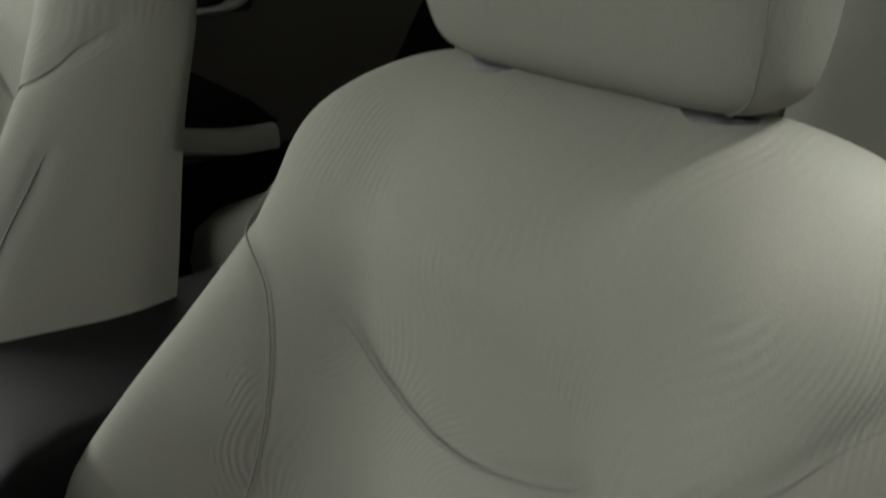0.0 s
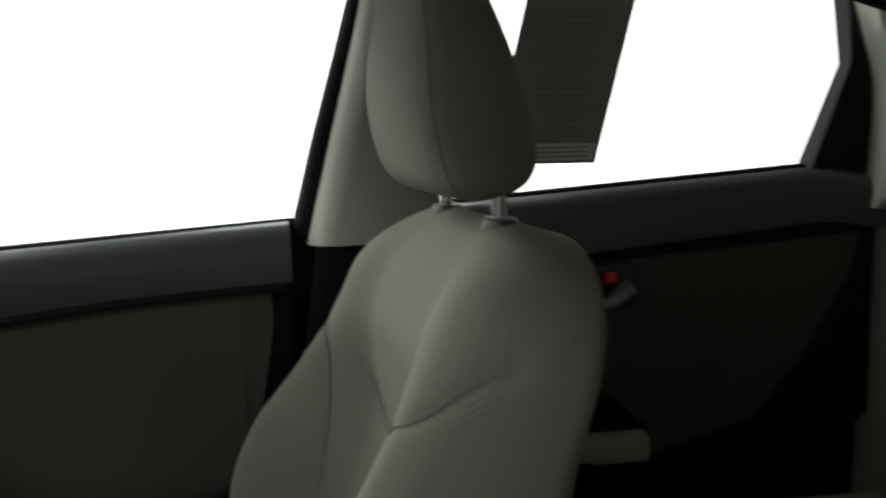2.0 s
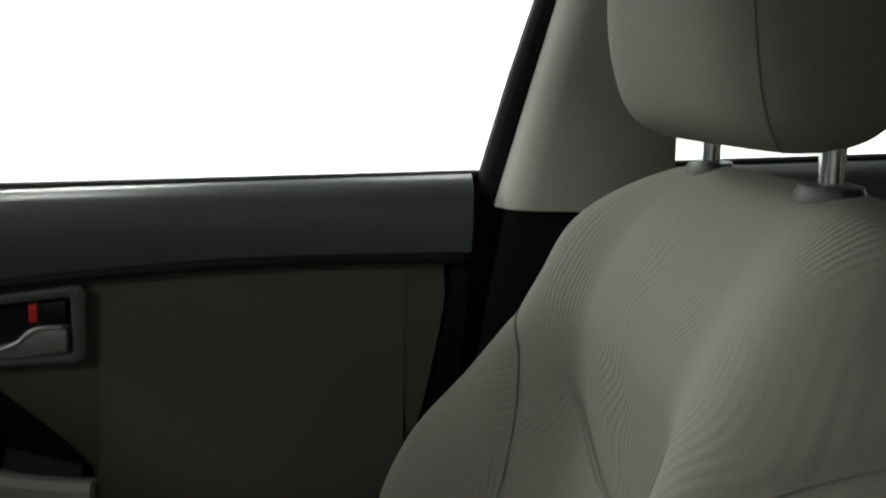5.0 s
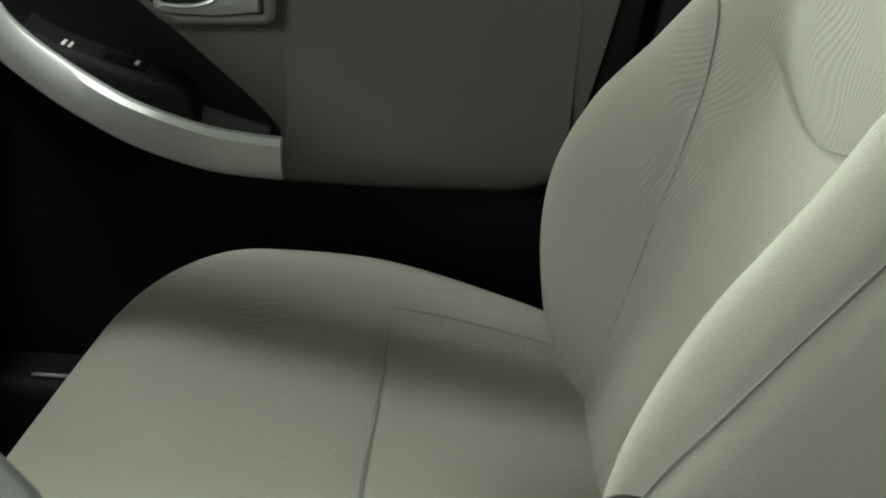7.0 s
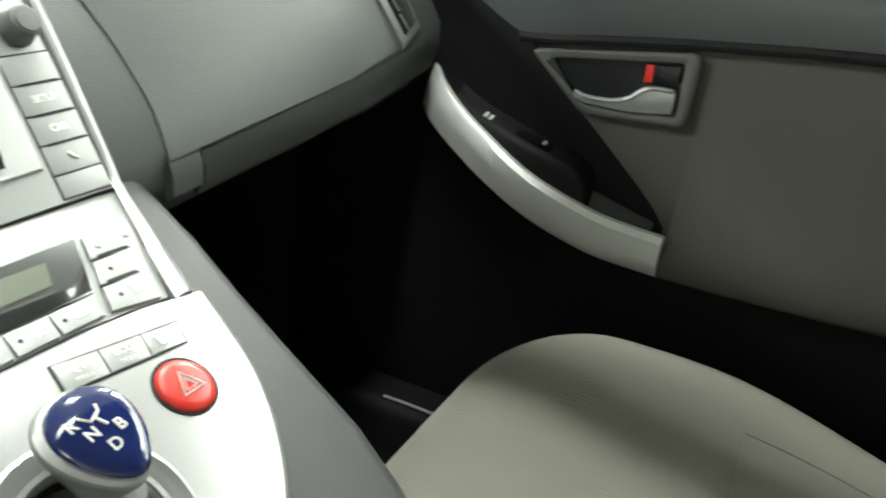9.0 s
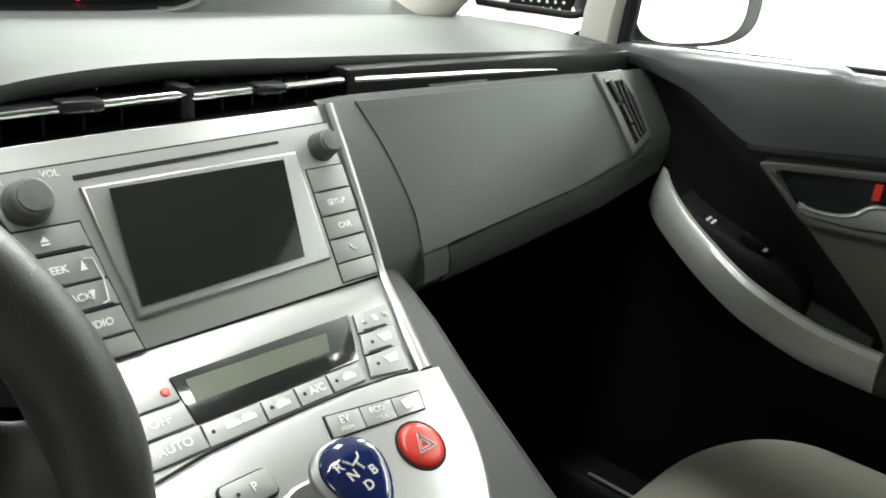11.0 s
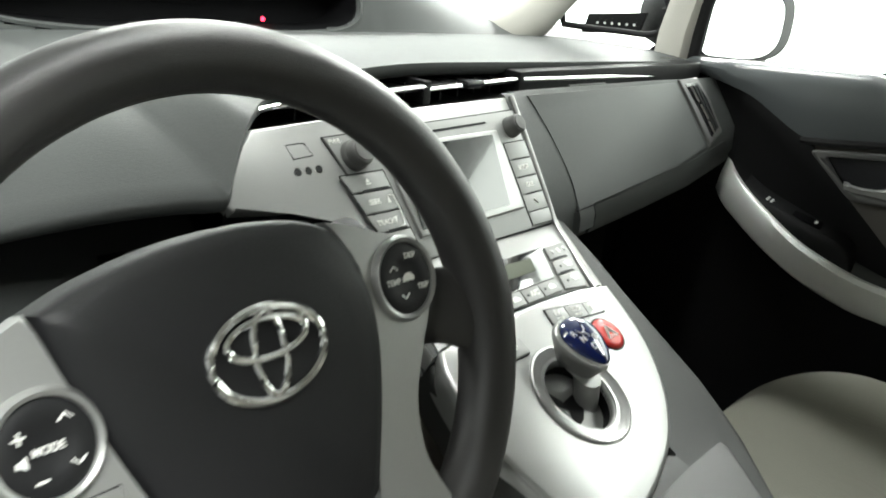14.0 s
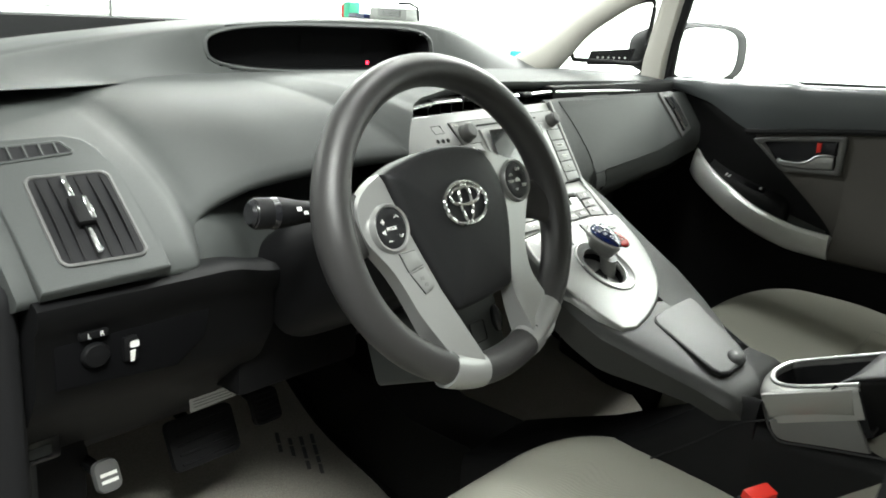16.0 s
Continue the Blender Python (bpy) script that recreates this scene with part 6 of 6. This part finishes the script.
part("cup_surround", loft([cup_ring(0, -0.034), cup_ring(0, -0.006), cup_ring(0.12, -0.0015), cup_ring(0.35, 0.0), cup_ring(0.9, 0.0015), cup_ring(1.0, 0.001), cup_ring(1.0, -0.006)], False), SATIN, arm, "satin grey cup holder surround", 60)
part("cup_rim", tube(cup_ring(0.94, 0.0018), 0.0034, 8, flat=0.7), SILVER, arm, "bright silver rim")
part("cup_lining", loft([cup_ring(1.0, -0.005), cup_ring(1.0, -0.055)], False), RUBBER, arm)
part("cup_well", prism(inn, 0.003, cm @ Matrix.Translation((0, 0, -0.055)), 0), RUBBER, arm)
fas = [(-0.264, 0.4245), (-0.352, 0.4610), (-0.3605, 0.4345), (-0.320, 0.4215), (-0.2766, 0.4010)]
part("cup_fascia", prism(yz(fas), 0.007, side(-0.1285), 0.0025, 3), SATIN, arm, "satin grey side of the cup holder")
skt = curve2([(-0.2775, 0.3990), (-0.281, 0.390), (-0.287, 0.3835), (-0.296, 0.3815), (-0.335, 0.3895), (-0.381, 0.3985)], 20) + [(-0.361, 0.4325), (-0.320, 0.4195)]
part("cup_skirt", prism(yz(skt), 0.006, side(-0.1285), 0.0015, 2), GREY, arm, "", 50)
part("skirt_edge", tube([(-0.1338, y, z - 0.0015) for y, z in curve2([(-0.266, 0.420), (-0.275, 0.398), (-0.280, 0.389), (-0.287, 0.382), (-0.296, 0.380), (-0.335, 0.388), (-0.41, 0.4025)], 40)], 0.0012, 6), PANEL, arm)
lidr = []
for y, z, west in ((-0.343, 0.446, 0.114), (-0.347, 0.462, 0.114), (-0.36, 0.470, 0.106), (-0.39, 0.473, 0.082), (-0.42, 0.474, 0.070), (-0.66, 0.474, 0.070), (-0.70, 0.466, 0.070), (-0.71, 0.45, 0.070)):
    lidr.append([(-0.020 + (0.114 if math.cos(a) > 0 else west) * math.copysign(abs(math.cos(a)) ** 0.30, math.cos(a)), y - 0.014 * math.cos(a), 0.445 + (z - 0.445 if math.sin(a) > 0 else 0.05) * math.copysign(abs(math.sin(a)) ** 0.35, math.sin(a))) for a in (2 * math.pi * k / 28 for k in range(28))])
part("armrest_lid", loft(lidr), VINYL_DARK, arm, "padded black armrest lid", 50)
bk = thing("seat_belt_buckle", (-0.150, -0.270, 0.15), "black seat belt buckle with red release button", "buckle")
bmx = pose(-0.204, -0.300, 0.342, 14, 0, -20)
part("casing", box(-0.022, 0.022, -0.011, 0.011, -0.09, 0.0, 0.004, 2, bmx), VINYL_DARK, bk)
part("release_button", box(-0.018, 0.018, -0.009, 0.009, -0.004, 0.010, 0.003, 2, bmx), RED, bk, "red release button")

# ---- steering wheel ----
W0 = Vector((-0.343, 0.010, 0.603))
WM = axes(W0, (1, 0, 0), (0, 0.375, 0.927))
wh = thing("steering_wheel", W0, "dark grey steering wheel with silver spokes and button pods", "steering wheel")
N = 96
rim = []
for k in range(N):
    a = 2 * math.pi * k / N
    ca, sa = math.cos(a), math.sin(a)
    c = Vector((0.176 * ca, 0.1585 * sa - (0.004 if sa < -0.9 else 0), 0))
    o = Vector((ca, sa, 0)).normalized()
    r = 0.0178 + 0.0018 * max(0, 1 - abs(math.sin(a + 0.0)) * 2.2)
    rim.append([WM @ (c + r * (math.cos(q) * o + 1.04 * math.sin(q) * Vector((0, 0, 1)))) for q in (2 * math.pi * j / 18 for j in range(18))])
rim.append(rim[0])
bmr = loft(rim, True, False)
bmesh.ops.remove_doubles(bmr, verts=bmr.verts, dist=1e-6)
part("rim", bmr, WHEEL, wh, "grained grey rim", 60)
bag = curve2([(-0.101, 0.055), (-0.075, 0.0645), (-0.035, 0.073), (0.005, 0.0755), (0.045, 0.0705), (0.066, 0.058), (0.0795, 0.030), (0.081, 0.0), (0.074, -0.035), (0.062, -0.072), (0.055, -0.086), (0.030, -0.0905), (-0.005, -0.0945), (-0.032, -0.0955), (-0.040, -0.092), (-0.053, -0.071), (-0.068, -0.037), (-0.084, 0.0), (-0.097, 0.038), (-0.101, 0.055)], 76)[:-1]
cx, cy = -0.008, -0.005
lay = [(1.0, -0.02), (1.0, -0.002), (0.988, 0.0025), (0.96, 0.0056), (0.88, 0.0085), (0.72, 0.0108), (0.45, 0.0124), (0.2, 0.0129), (0.01, 0.0130)]
part("airbag_cover", loft([[WM @ Vector((cx + (u - cx) * s, cy + (v - cy) * s, w)) for u, v in bag] for s, w in lay]), PAD, wh, "black grained airbag cover", 50)
SL = curve2([(-0.1035, 0.0555), (-0.122, 0.046), (-0.136, 0.033), (-0.1415, 0.015), (-0.138, -0.006), (-0.128, -0.022), (-0.116, -0.040), (-0.103, -0.066), (-0.089, -0.103), (-0.076, -0.135), (-0.064, -0.158), (-0.046, -0.1635), (-0.029, -0.160), (-0.037, -0.130), (-0.047, -0.096), (-0.060, -0.060), (-0.076, -0.022), (-0.092, 0.020), (-0.1035, 0.0555)], 72)[:-1]
SR = curve2([(0.060, 0.0675), (0.080, 0.0615), (0.100, 0.0545), (0.120, 0.0480), (0.131, 0.036), (0.133, 0.020), (0.126, 0.004), (0.113, -0.018), (0.101, -0.045), (0.099, -0.075), (0.107, -0.104), (0.111, -0.126), (0.100, -0.145), (0.082, -0.155), (0.064, -0.157), (0.058, -0.130), (0.0565, -0.095), (0.066, -0.055), (0.077, -0.020), (0.080, 0.010), (0.076, 0.040), (0.060, 0.0675)], 84)[:-1]


def shell(outl, name, label, w0=-0.014, w1=0.002):
    c = Vector((sum(p[0] for p in outl) / len(outl), sum(p[1] for p in outl) / len(outl)))
    bm = prism(outl, w1 - w0, Matrix.Translation((0, 0, w0)), 0.0045, 4)
    for v in bm.verts:
        # the trim rises to the rim and falls away towards its outer edge
        if v.co.z > w0 + 0.001:
            v.co.z += 0.015 * smoothstep(-0.075, -0.150, v.co.y) - 0.004 * smoothstep(0.115, 0.145, abs(v.co.x))
    bm.transform(WM)
    return part(name, bm, SILVER, wh, label)


sl, sr = shell(SL, "spoke_trim", "satin silver spoke trim"), shell(SR, "spoke_trim", "satin silver spoke trim")
for sg, ends in ((-1, [(-0.120, 0.012), (-0.150, 0.0), (-0.172, -0.004)]), (1, [(0.115, 0.012), (0.145, 0.002), (0.172, -0.006)])):
    pts = [WM @ Vector((u, v, -0.014 + 0.012 * smoothstep(0.135, 0.17, abs(u)))) for u, v in curve2(ends, 12)]
    part("spoke", tube(pts, [0.034 - 0.010 * math.sin(math.pi * i / 12) for i in range(13)], 16, flat=0.38, up=WM.to_3x3() @ Vector((0, 0, 1))), WHEEL, wh, "grey side spoke")
for a0, a1, tr in ((245, 261, sl), (289, 310, sr)):
    rings = []
    for k in range(13):
        a = radians(a0 + (a1 - a0) * k / 12)
        o = Vector((math.cos(a), math.sin(a), 0))
        c = Vector((0.176 * o.x, 0.1585 * o.y - (0.004 if o.y < -0.9 else 0), 0))
        rings.append([WM @ (c + 0.0187 * (math.cos(q) * o + 1.04 * math.sin(q) * Vector((0, 0, 1)))) for q in (2 * math.pi * j / 18 for j in range(18))])
    part("spoke_clasp", loft(rings), SILVER, tr, "silver clasp over the rim", 60)


def pod(u, v, r, parent, marks):
    m = WM @ Matrix.Translation((u, v, -0.0065))
    part("pod_ring", lathe([(r * 1.00, 0.004), (r * 1.22, 0.004), (r * 1.22, 0.009), (r * 1.12, 0.0125), (r * 1.02, 0.0115), (r * 1.00, 0.009)], m, 40), SILVER, parent, "bright silver ring")
    p = part("button_pod", lathe([(0, 0.006), (r * 1.02, 0.006), (r * 1.0, 0.0098), (r * 0.9, 0.0106), (r * 0.55, 0.0110), (r * 0.5, 0.0104), (0.0, 0.0104)], m, 40), PAD, parent, "round black button pod")
    for kind, du, dv in marks:
        mm = m @ Matrix.Translation((du, dv, 0.0111))
        if kind in ("^", "v"):
            s = 1 if kind == "^" else -1
            part("mark", tube([mm @ Vector(q) for q in ((-0.003, -0.0013 * s, 0), (0, 0.0013 * s, 0), (0.003, -0.0013 * s, 0))], 0.00055, 5), INK, p)
        elif kind in ("plus", "minus"):
            part("mark", box(-0.0026, 0.0026, -0.0005, 0.0005, 0, 0.0005, 0, 1, mm), INK, p)
            if kind == "plus":
                part("mark", box(-0.0005, 0.0005, -0.0026, 0.0026, 0, 0.0006, 0, 1, mm), INK, p)
        elif kind == "car":
            part("mark", prism([(-0.005, -0.002), (0.005, -0.002), (0.0045, 0.0005), (0.0018, 0.0028), (-0.002, 0.0028), (-0.0045, 0.0005)], 0.0003, mm, 0), INK, p)
        elif kind == "vol":
            part("mark", prism([(-0.002, -0.0012), (0, -0.0012), (0.0022, -0.0028), (0.0022, 0.0028), (0, 0.0012), (-0.002, 0.0012)], 0.0003, mm, 0), INK, p)
        else:
            text(p, "lettering", kind, 0.0048, mm, INK, 0.0001)
    return p


pod(-0.1070, 0.0018, 0.0205, sl, (("plus", -0.0105, 0.007), ("^", 0.009, 0.0105), ("MODE", 0.0, -0.0005), ("vol", -0.0115, -0.003), ("minus", -0.005, -0.0125), ("v", 0.011, -0.009)))
pod(0.1085, 0.026, 0.0210, sr, (("^", -0.009, 0.007), ("DISP", 0.006, 0.0125), ("car", 0.0015, 0.0), ("TEMP", -0.0105, -0.001), ("TRIP", 0.0125, -0.007), ("v", -0.003, -0.0105)))
for q in ([(-0.1035, -0.0250), (-0.0815, -0.0245), (-0.0755, -0.0400), (-0.0965, -0.0440)], [(-0.0950, -0.0465), (-0.0740, -0.0430), (-0.0660, -0.0620), (-0.0700, -0.0660), (-0.0800, -0.0690)]):
    part("cruise_button", prism(q, 0.0025, WM @ Matrix.Translation((0, 0, 0.0015)), 0.001), SILVER, sl)
    part("button_gap", tube([WM @ Vector((u, v, 0.0024)) for u, v in q], 0.0007, 5, True), RUBBER, sl)
for u, v in ((-0.081, -0.053), (-0.077, -0.060)):
    part("mark", prism(rounded(0.005, 0.004, 0.001, 2, u, v), 0.0003, WM @ Matrix.Translation((0, 0, 0.0041)), 0), SILVER_DARK, sl)
em = WM @ Matrix.Translation((-0.0014, 0.0115, 0.0142))
emb = part("emblem_ring", tube([em @ Vector((0.0335 * math.cos(a), 0.0225 * math.sin(a), 0)) for a in (2 * math.pi * k / 48 for k in range(48))], 0.0026, 8, True), CHROME, wh, "chromed oval emblem")
part("emblem_oval", tube([em @ Vector((0.0235 * math.cos(a), 0.0075 + 0.0095 * math.sin(a), 0.0004)) for a in (2 * math.pi * k / 40 for k in range(40))], 0.0021, 8, True), CHROME, emb)
part("emblem_oval", tube([em @ Vector((0.0090 * math.cos(a), 0.0205 * math.sin(a), 0.0004)) for a in (2 * math.pi * k / 40 for k in range(40))], 0.0021, 8, True), CHROME, emb)
part("airbag_mark", prism(rounded(0.020, 0.006, 0.002, 3, 0.018, -0.068), 0.0006, WM @ Matrix.Translation((0, 0, 0.0088)), 0), VINYL, wh)

# column and stalks
col = thing("steering_column", (-0.345, 0.15, 0.50), "black steering column shroud with two stalks", "steering column")
cr = []
for w, rx, ry, dv in ((-0.030, 0.046, 0.044, -0.004), (-0.045, 0.066, 0.058, -0.010), (-0.10, 0.078, 0.066, -0.016), (-0.17, 0.084, 0.070, -0.022), (-0.25, 0.086, 0.070, -0.03)):
    cr.append([WM @ Vector((rx * math.copysign(abs(math.cos(a)) ** 0.6, math.cos(a)), dv + ry * math.copysign(abs(math.sin(a)) ** 0.6, math.sin(a)), w)) for a in (2 * math.pi * k / 32 for k in range(32))])
part("shroud", loft(cr), VINYL_DARK, col, "black column shroud", 50)
low = part("lower_shroud", loft([[WM @ Vector((u, v, w)) for u, v in rounded(0.125, 0.085, r, 4, 0.072, -0.138)] for w, r in ((-0.092, 0.016), (-0.090, 0.014), (-0.105, 0.012), (-0.20, 0.010))][1:]), VINYL, col, "dark grey lower cover beside the column", 40)
part("slot_lid", tube([WM @ Vector((u, v, -0.0895)) for u, v in rounded(0.027, 0.025, 0.003, 3, 0.090, -0.140)], 0.0008, 5, True), RUBBER, low)
part("key_lever", egg(WM @ Matrix.Translation((0.124, -0.131, -0.086)), 0.006, 0.017, 0.008), BLACK, low, "black lever")


def stalk(tip, root, name, label):
    a, b = Vector(tip), Vector(root)
    d = (b - a).normalized()
    s = part(name, tube([a, a + d * 0.004, a + d * 0.03, a + d * 0.06, b], [0.0135, 0.0160, 0.0160, 0.0115, 0.010], 20), VINYL_DARK, col, label)
    part("end_cap", tube([a - d * 0.003, a + d * 0.002, a + d * 0.026], [0.0105, 0.0150, 0.0164], 20), BLACK, s)
    return s, a, d


s1, a, d = stalk((-0.524, 0.128, 0.607), (-0.40, 0.105, 0.598), "lamp_stalk", "black indicator stalk")
for k in range(3):
    part("mark", box(-0.0025, 0.0025, -0.002, 0.002, 0, 0.0006, 0, 1, axes(a + d * (0.045 + 0.008 * k) + Vector((0, -0.0125, 0.006 - 0.004 * k)), d, (0, 0.6, 0.8))), INK, s1)
s2, a, d = stalk((-0.178, 0.118, 0.615), (-0.30, 0.105, 0.598), "wiper_stalk", "black wiper stalk")
for w, t, h in (("INT", 0.062, -0.002), ("ON", 0.040, 0.006), ("INT", 0.040, -0.003), ("OFF", 0.040, -0.011)):
    text(s2, "lettering", w, 0.0085, axes(a + d * t + Vector((0, -0.0152 if t < 0.05 else -0.0132, h)), -d, (0, 0.35, 1)), INK, 0.0002)
part("collar", tube([a + d * 0.075, a + d * 0.079], 0.0142, 20), INK, s2)

# ---- pedals, levers, mats ----
def pedal(name, x0, x1, y, z0, z1, label, ribs):
    p = thing(name, ((x0 + x1) / 2, y + 0.05, 0.09), label, "pedal")
    m = axes(((x0 + x1) / 2, y, (z0 + z1) / 2), (1, 0, 0), (0, 0.45, 1))
    w, h = x1 - x0, (z1 - z0) * 1.1
    part("pad", prism(rounded(w, h, 0.010, 4), 0.010, m, 0.004, 2), RUBBER if ribs else GREY, p, "ribbed black rubber pad" if ribs else "flat grey pad")
    for k in range(ribs):
        part("rib", box(-w * 0.40, w * 0.40, -h / 2 + h * (k + 0.7) / (ribs + 0.4) - 0.002, -h / 2 + h * (k + 0.7) / (ribs + 0.4) + 0.002, 0.0085, 0.0125, 0.001, 1, m), RUBBER, p)
    part("arm", tube([m @ Vector((0, 0, 0)), m @ Vector((0, h * 0.6, -0.05)), Vector(((x0 + x1) / 2, y + 0.14, z1 + 0.16))], 0.009, 8), VINYL_DARK, p)
    return p


pedal("brake_pedal", -0.468, -0.362, 0.385, 0.192, 0.256, "wide ribbed black brake pedal", 5)
pedal("accelerator_pedal", -0.306, -0.256, 0.42, 0.190, 0.238, "narrow black accelerator pedal", 6)
pp = pedal("parking_pedal", -0.615, -0.585, 0.30, 0.258, 0.292, "small grey foot parking brake pedal with white print", 0)
for k in range(2):
    part("print_bar", box(-0.010, 0.010, -0.008 + 0.008 * k, -0.004 + 0.008 * k, 0.0102, 0.0108, 0, 1, axes((-0.60, 0.30, 0.275), (1, 0, 0), (0, 0.45, 1))), INK, pp)
hl = thing("bonnet_lever", (-0.675, 0.30, 0.32), "black bonnet release lever under the dashboard", "lever")
part("lever", box(-0.698, -0.652, 0.290, 0.312, 0.324, 0.352, 0.004), BLACK, hl)
part("symbol", prism(rounded(0.024, 0.012, 0.002, 3, -0.675, 0.338), 0.0004, axes((0, 0.2895, 0), (1, 0, 0), (0, 0, 1)), 0), VINYL, hl)


def mat(x0, x1, name, label):
    pts = [(-0.02, 0.026), (0.25, 0.026), (0.34, 0.048), (0.48, 0.096), (0.60, 0.180)]
    prof = spline([(0, y, z) for y, z in pts], 16)
    rr = []
    for p in prof:
        rr.append([(x0, p.y, p.z), (x0 + 0.004, p.y, p.z + 0.007), (x1 - 0.004, p.y, p.z + 0.007), (x1, p.y, p.z)])
    t = thing(name, ((x0 + x1) / 2, 0.2, 0.03), label, "floor mat")
    part("carpet_sheet", loft(rr), MAT, t)
    part("binding", tube([Vector((x0, p.y, p.z + 0.004)) for p in prof] + [Vector((x1, p.y, p.z + 0.004)) for p in prof[::-1]], 0.005, 6, True), CARPET, t)
    return t


dm_ = mat(-0.60, -0.115, "floor_mat", "grey-brown carpet mat with dark printed block")
mm = axes((-0.185, 0.440, 0.0915), (0.45, 0.84, 0.30), (-0.85, 0.45, 0.15))
for k, row in enumerate((((-0.050, -0.030), (-0.026, -0.012), (-0.008, 0.014), (0.018, 0.040)), ((-0.040, -0.022), (-0.016, 0.010), (0.014, 0.034)), ((-0.010, 0.012), (0.016, 0.030)), ((0.0, 0.016), (0.020, 0.044)))):
    for u0, u1 in row:
        part("print_bar", box(u0, u1, 0.020 * k - 0.028, 0.020 * k - 0.0215, 0.0, 0.0008, 0, 1, mm), INK_DARK, dm_)
mat(0.13, 0.60, "floor_mat", "grey-brown carpet mat in the passenger footwell")

sill = thing("sill_plate", (0.62, -0.1, 0.10), "black door sill trim with thin bright edge", "sill", "", "structure")
part("trim", box(0.56, 0.66, -0.45, 0.42, 0.02, 0.16, 0.02, 3), VINYL_DARK, sill)
part("bright_edge", tube([(0.575, 0.175, 0.1635), (0.575, -0.06, 0.1635)], 0.0022, 6), SILVER_DARK, sill)

# ---- outside: door mirror, quarter window vent, things in the room ----
mir = thing("door_mirror", (0.74, 0.34, 0.70), "black door mirror with pale reflecting glass", "door mirror")
mo = [(math.copysign(abs(math.cos(a)) ** 0.62, math.cos(a)), math.copysign(abs(math.sin(a)) ** 0.66, math.sin(a))) for a in (2 * math.pi * k / 48 for k in range(48))]


def oval(y, wx, wz, dx=0.0):
    return [(0.898 + dx + wx * u, y - 0.012 * u, 0.753 + wz * v) for u, v in mo]


part("housing", loft([oval(0.322, 0.130, 0.055), oval(0.308, 0.141, 0.0585), oval(0.304, 0.154, 0.061), oval(0.310, 0.164, 0.0645, 0.010), oval(0.316, 0.198, 0.0685, 0.044), oval(0.345, 0.214, 0.070, 0.060), oval(0.38, 0.205, 0.066, 0.052), oval(0.43, 0.14, 0.050, 0.025), oval(0.46, 0.06, 0.02, 0.02)]), RUBBER, mir, "black mirror housing", 50)
MIRROR = surf("mirror_glass", (0.92, 0.94, 0.93), 0.03, 1.0, 50, 0.0, 0, 0.0, 5)
part("mirror_glass", loft([oval(0.314, 0.150, 0.0585), oval(0.303, 0.150, 0.0585)]), MIRROR, mir, "clear mirror glass")
part("foot", tube([(0.66, 0.33, 0.70), (0.74, 0.35, 0.712), (0.80, 0.36, 0.73)], 0.022, 12, flat=0.6), BLACK, mir)
cvn = thing("cowl_vent", (0.72, 0.45, 0.71), "dark perforated wedge seen through the quarter window", "vent")
part("plate", prism(yz([(0.52, 0.712), (0.51, 0.745), (0.40, 0.758), (0.41, 0.722)]), 0.006, side(0.735), 0.002), VINYL_DARK, cvn)
# white discs on the plate; light through the holes is put into their colour
for k in range(6):
    for j in range(2):
        part("hole", lathe([(0, 0), (0.0022, 0), (0.0022, 0.0006), (0, 0.0006)], side(0.7288) @ Matrix.Translation((-0.495 + 0.014 * k + 0.006 * j, 0.722 + 0.010 * j + 0.0008 * k, 0)), 8), INK, cvn)
TEAL = surf("teal_plastic", (0.05, 0.55, 0.62), 0.5, 0, 60, 0.05, 0)
GREEN = surf("green_plastic", (0.05, 0.5, 0.3), 0.5, 0, 60, 0.05, 0)
lone("storage_bin", box(3.92, 4.10, 2.86, 3.07, 0.497, 0.59, 0.02), TEAL, "bright teal plastic bin on a white cabinet", "bin")
lone("storage_cabinet", box(3.85, 4.17, 2.55, 3.22, GZ, 0.495, 0.01), WHITE, "low white cabinet standing by the wall", "cabinet")
bench = thing("workbench", (3.96, 4.4, GZ), "white workbench in the corner of the room", "workbench")
part("top", box(3.75, 4.17, 3.80, 5.00, 0.70, 0.735, 0.006), WHITE, bench)
for lx in (3.79, 4.13):
    for ly in (3.84, 4.96):
        part("leg", box(lx - 0.02, lx + 0.02, ly - 0.02, ly + 0.02, GZ, 0.70, 0.004), WHITE, bench)
lone("canister", lathe([(0.0, 0.0), (0.030, 0.0), (0.032, 0.01), (0.032, 0.085), (0.018, 0.11), (0.0, 0.112)], pose(4.0, 4.83, 0.736), 20), RED, "small red canister on the workbench", "canister")
lone("tool_box", box(3.93, 4.05, 4.70, 4.77, 0.736, 0.86, 0.01), GREEN, "green plastic tool box on the workbench", "tool box")
lone("parts_tray", box(3.90, 4.06, 4.50, 4.68, 0.736, 0.775, 0.008), BLUE, "blue parts tray on the workbench", "tray")
mach = thing("bench_machine", (4.0, 4.3, 0.736), "grey bench machine with dark screen", "machine")
part("housing", box(3.92, 4.08, 4.06, 4.46, 0.736, 0.83, 0.015), SILVER_DARK, mach)
part("screen", box(3.912, 3.921, 4.12, 4.36, 0.765, 0.815, 0.003), SCREEN, mach)
part("arm", tube([(4.0, 4.0, 0.74), (4.0, 4.02, 0.84), (4.0, 4.10, 0.87), (4.0, 4.22, 0.868)], 0.010, 10), RUBBER, mach)
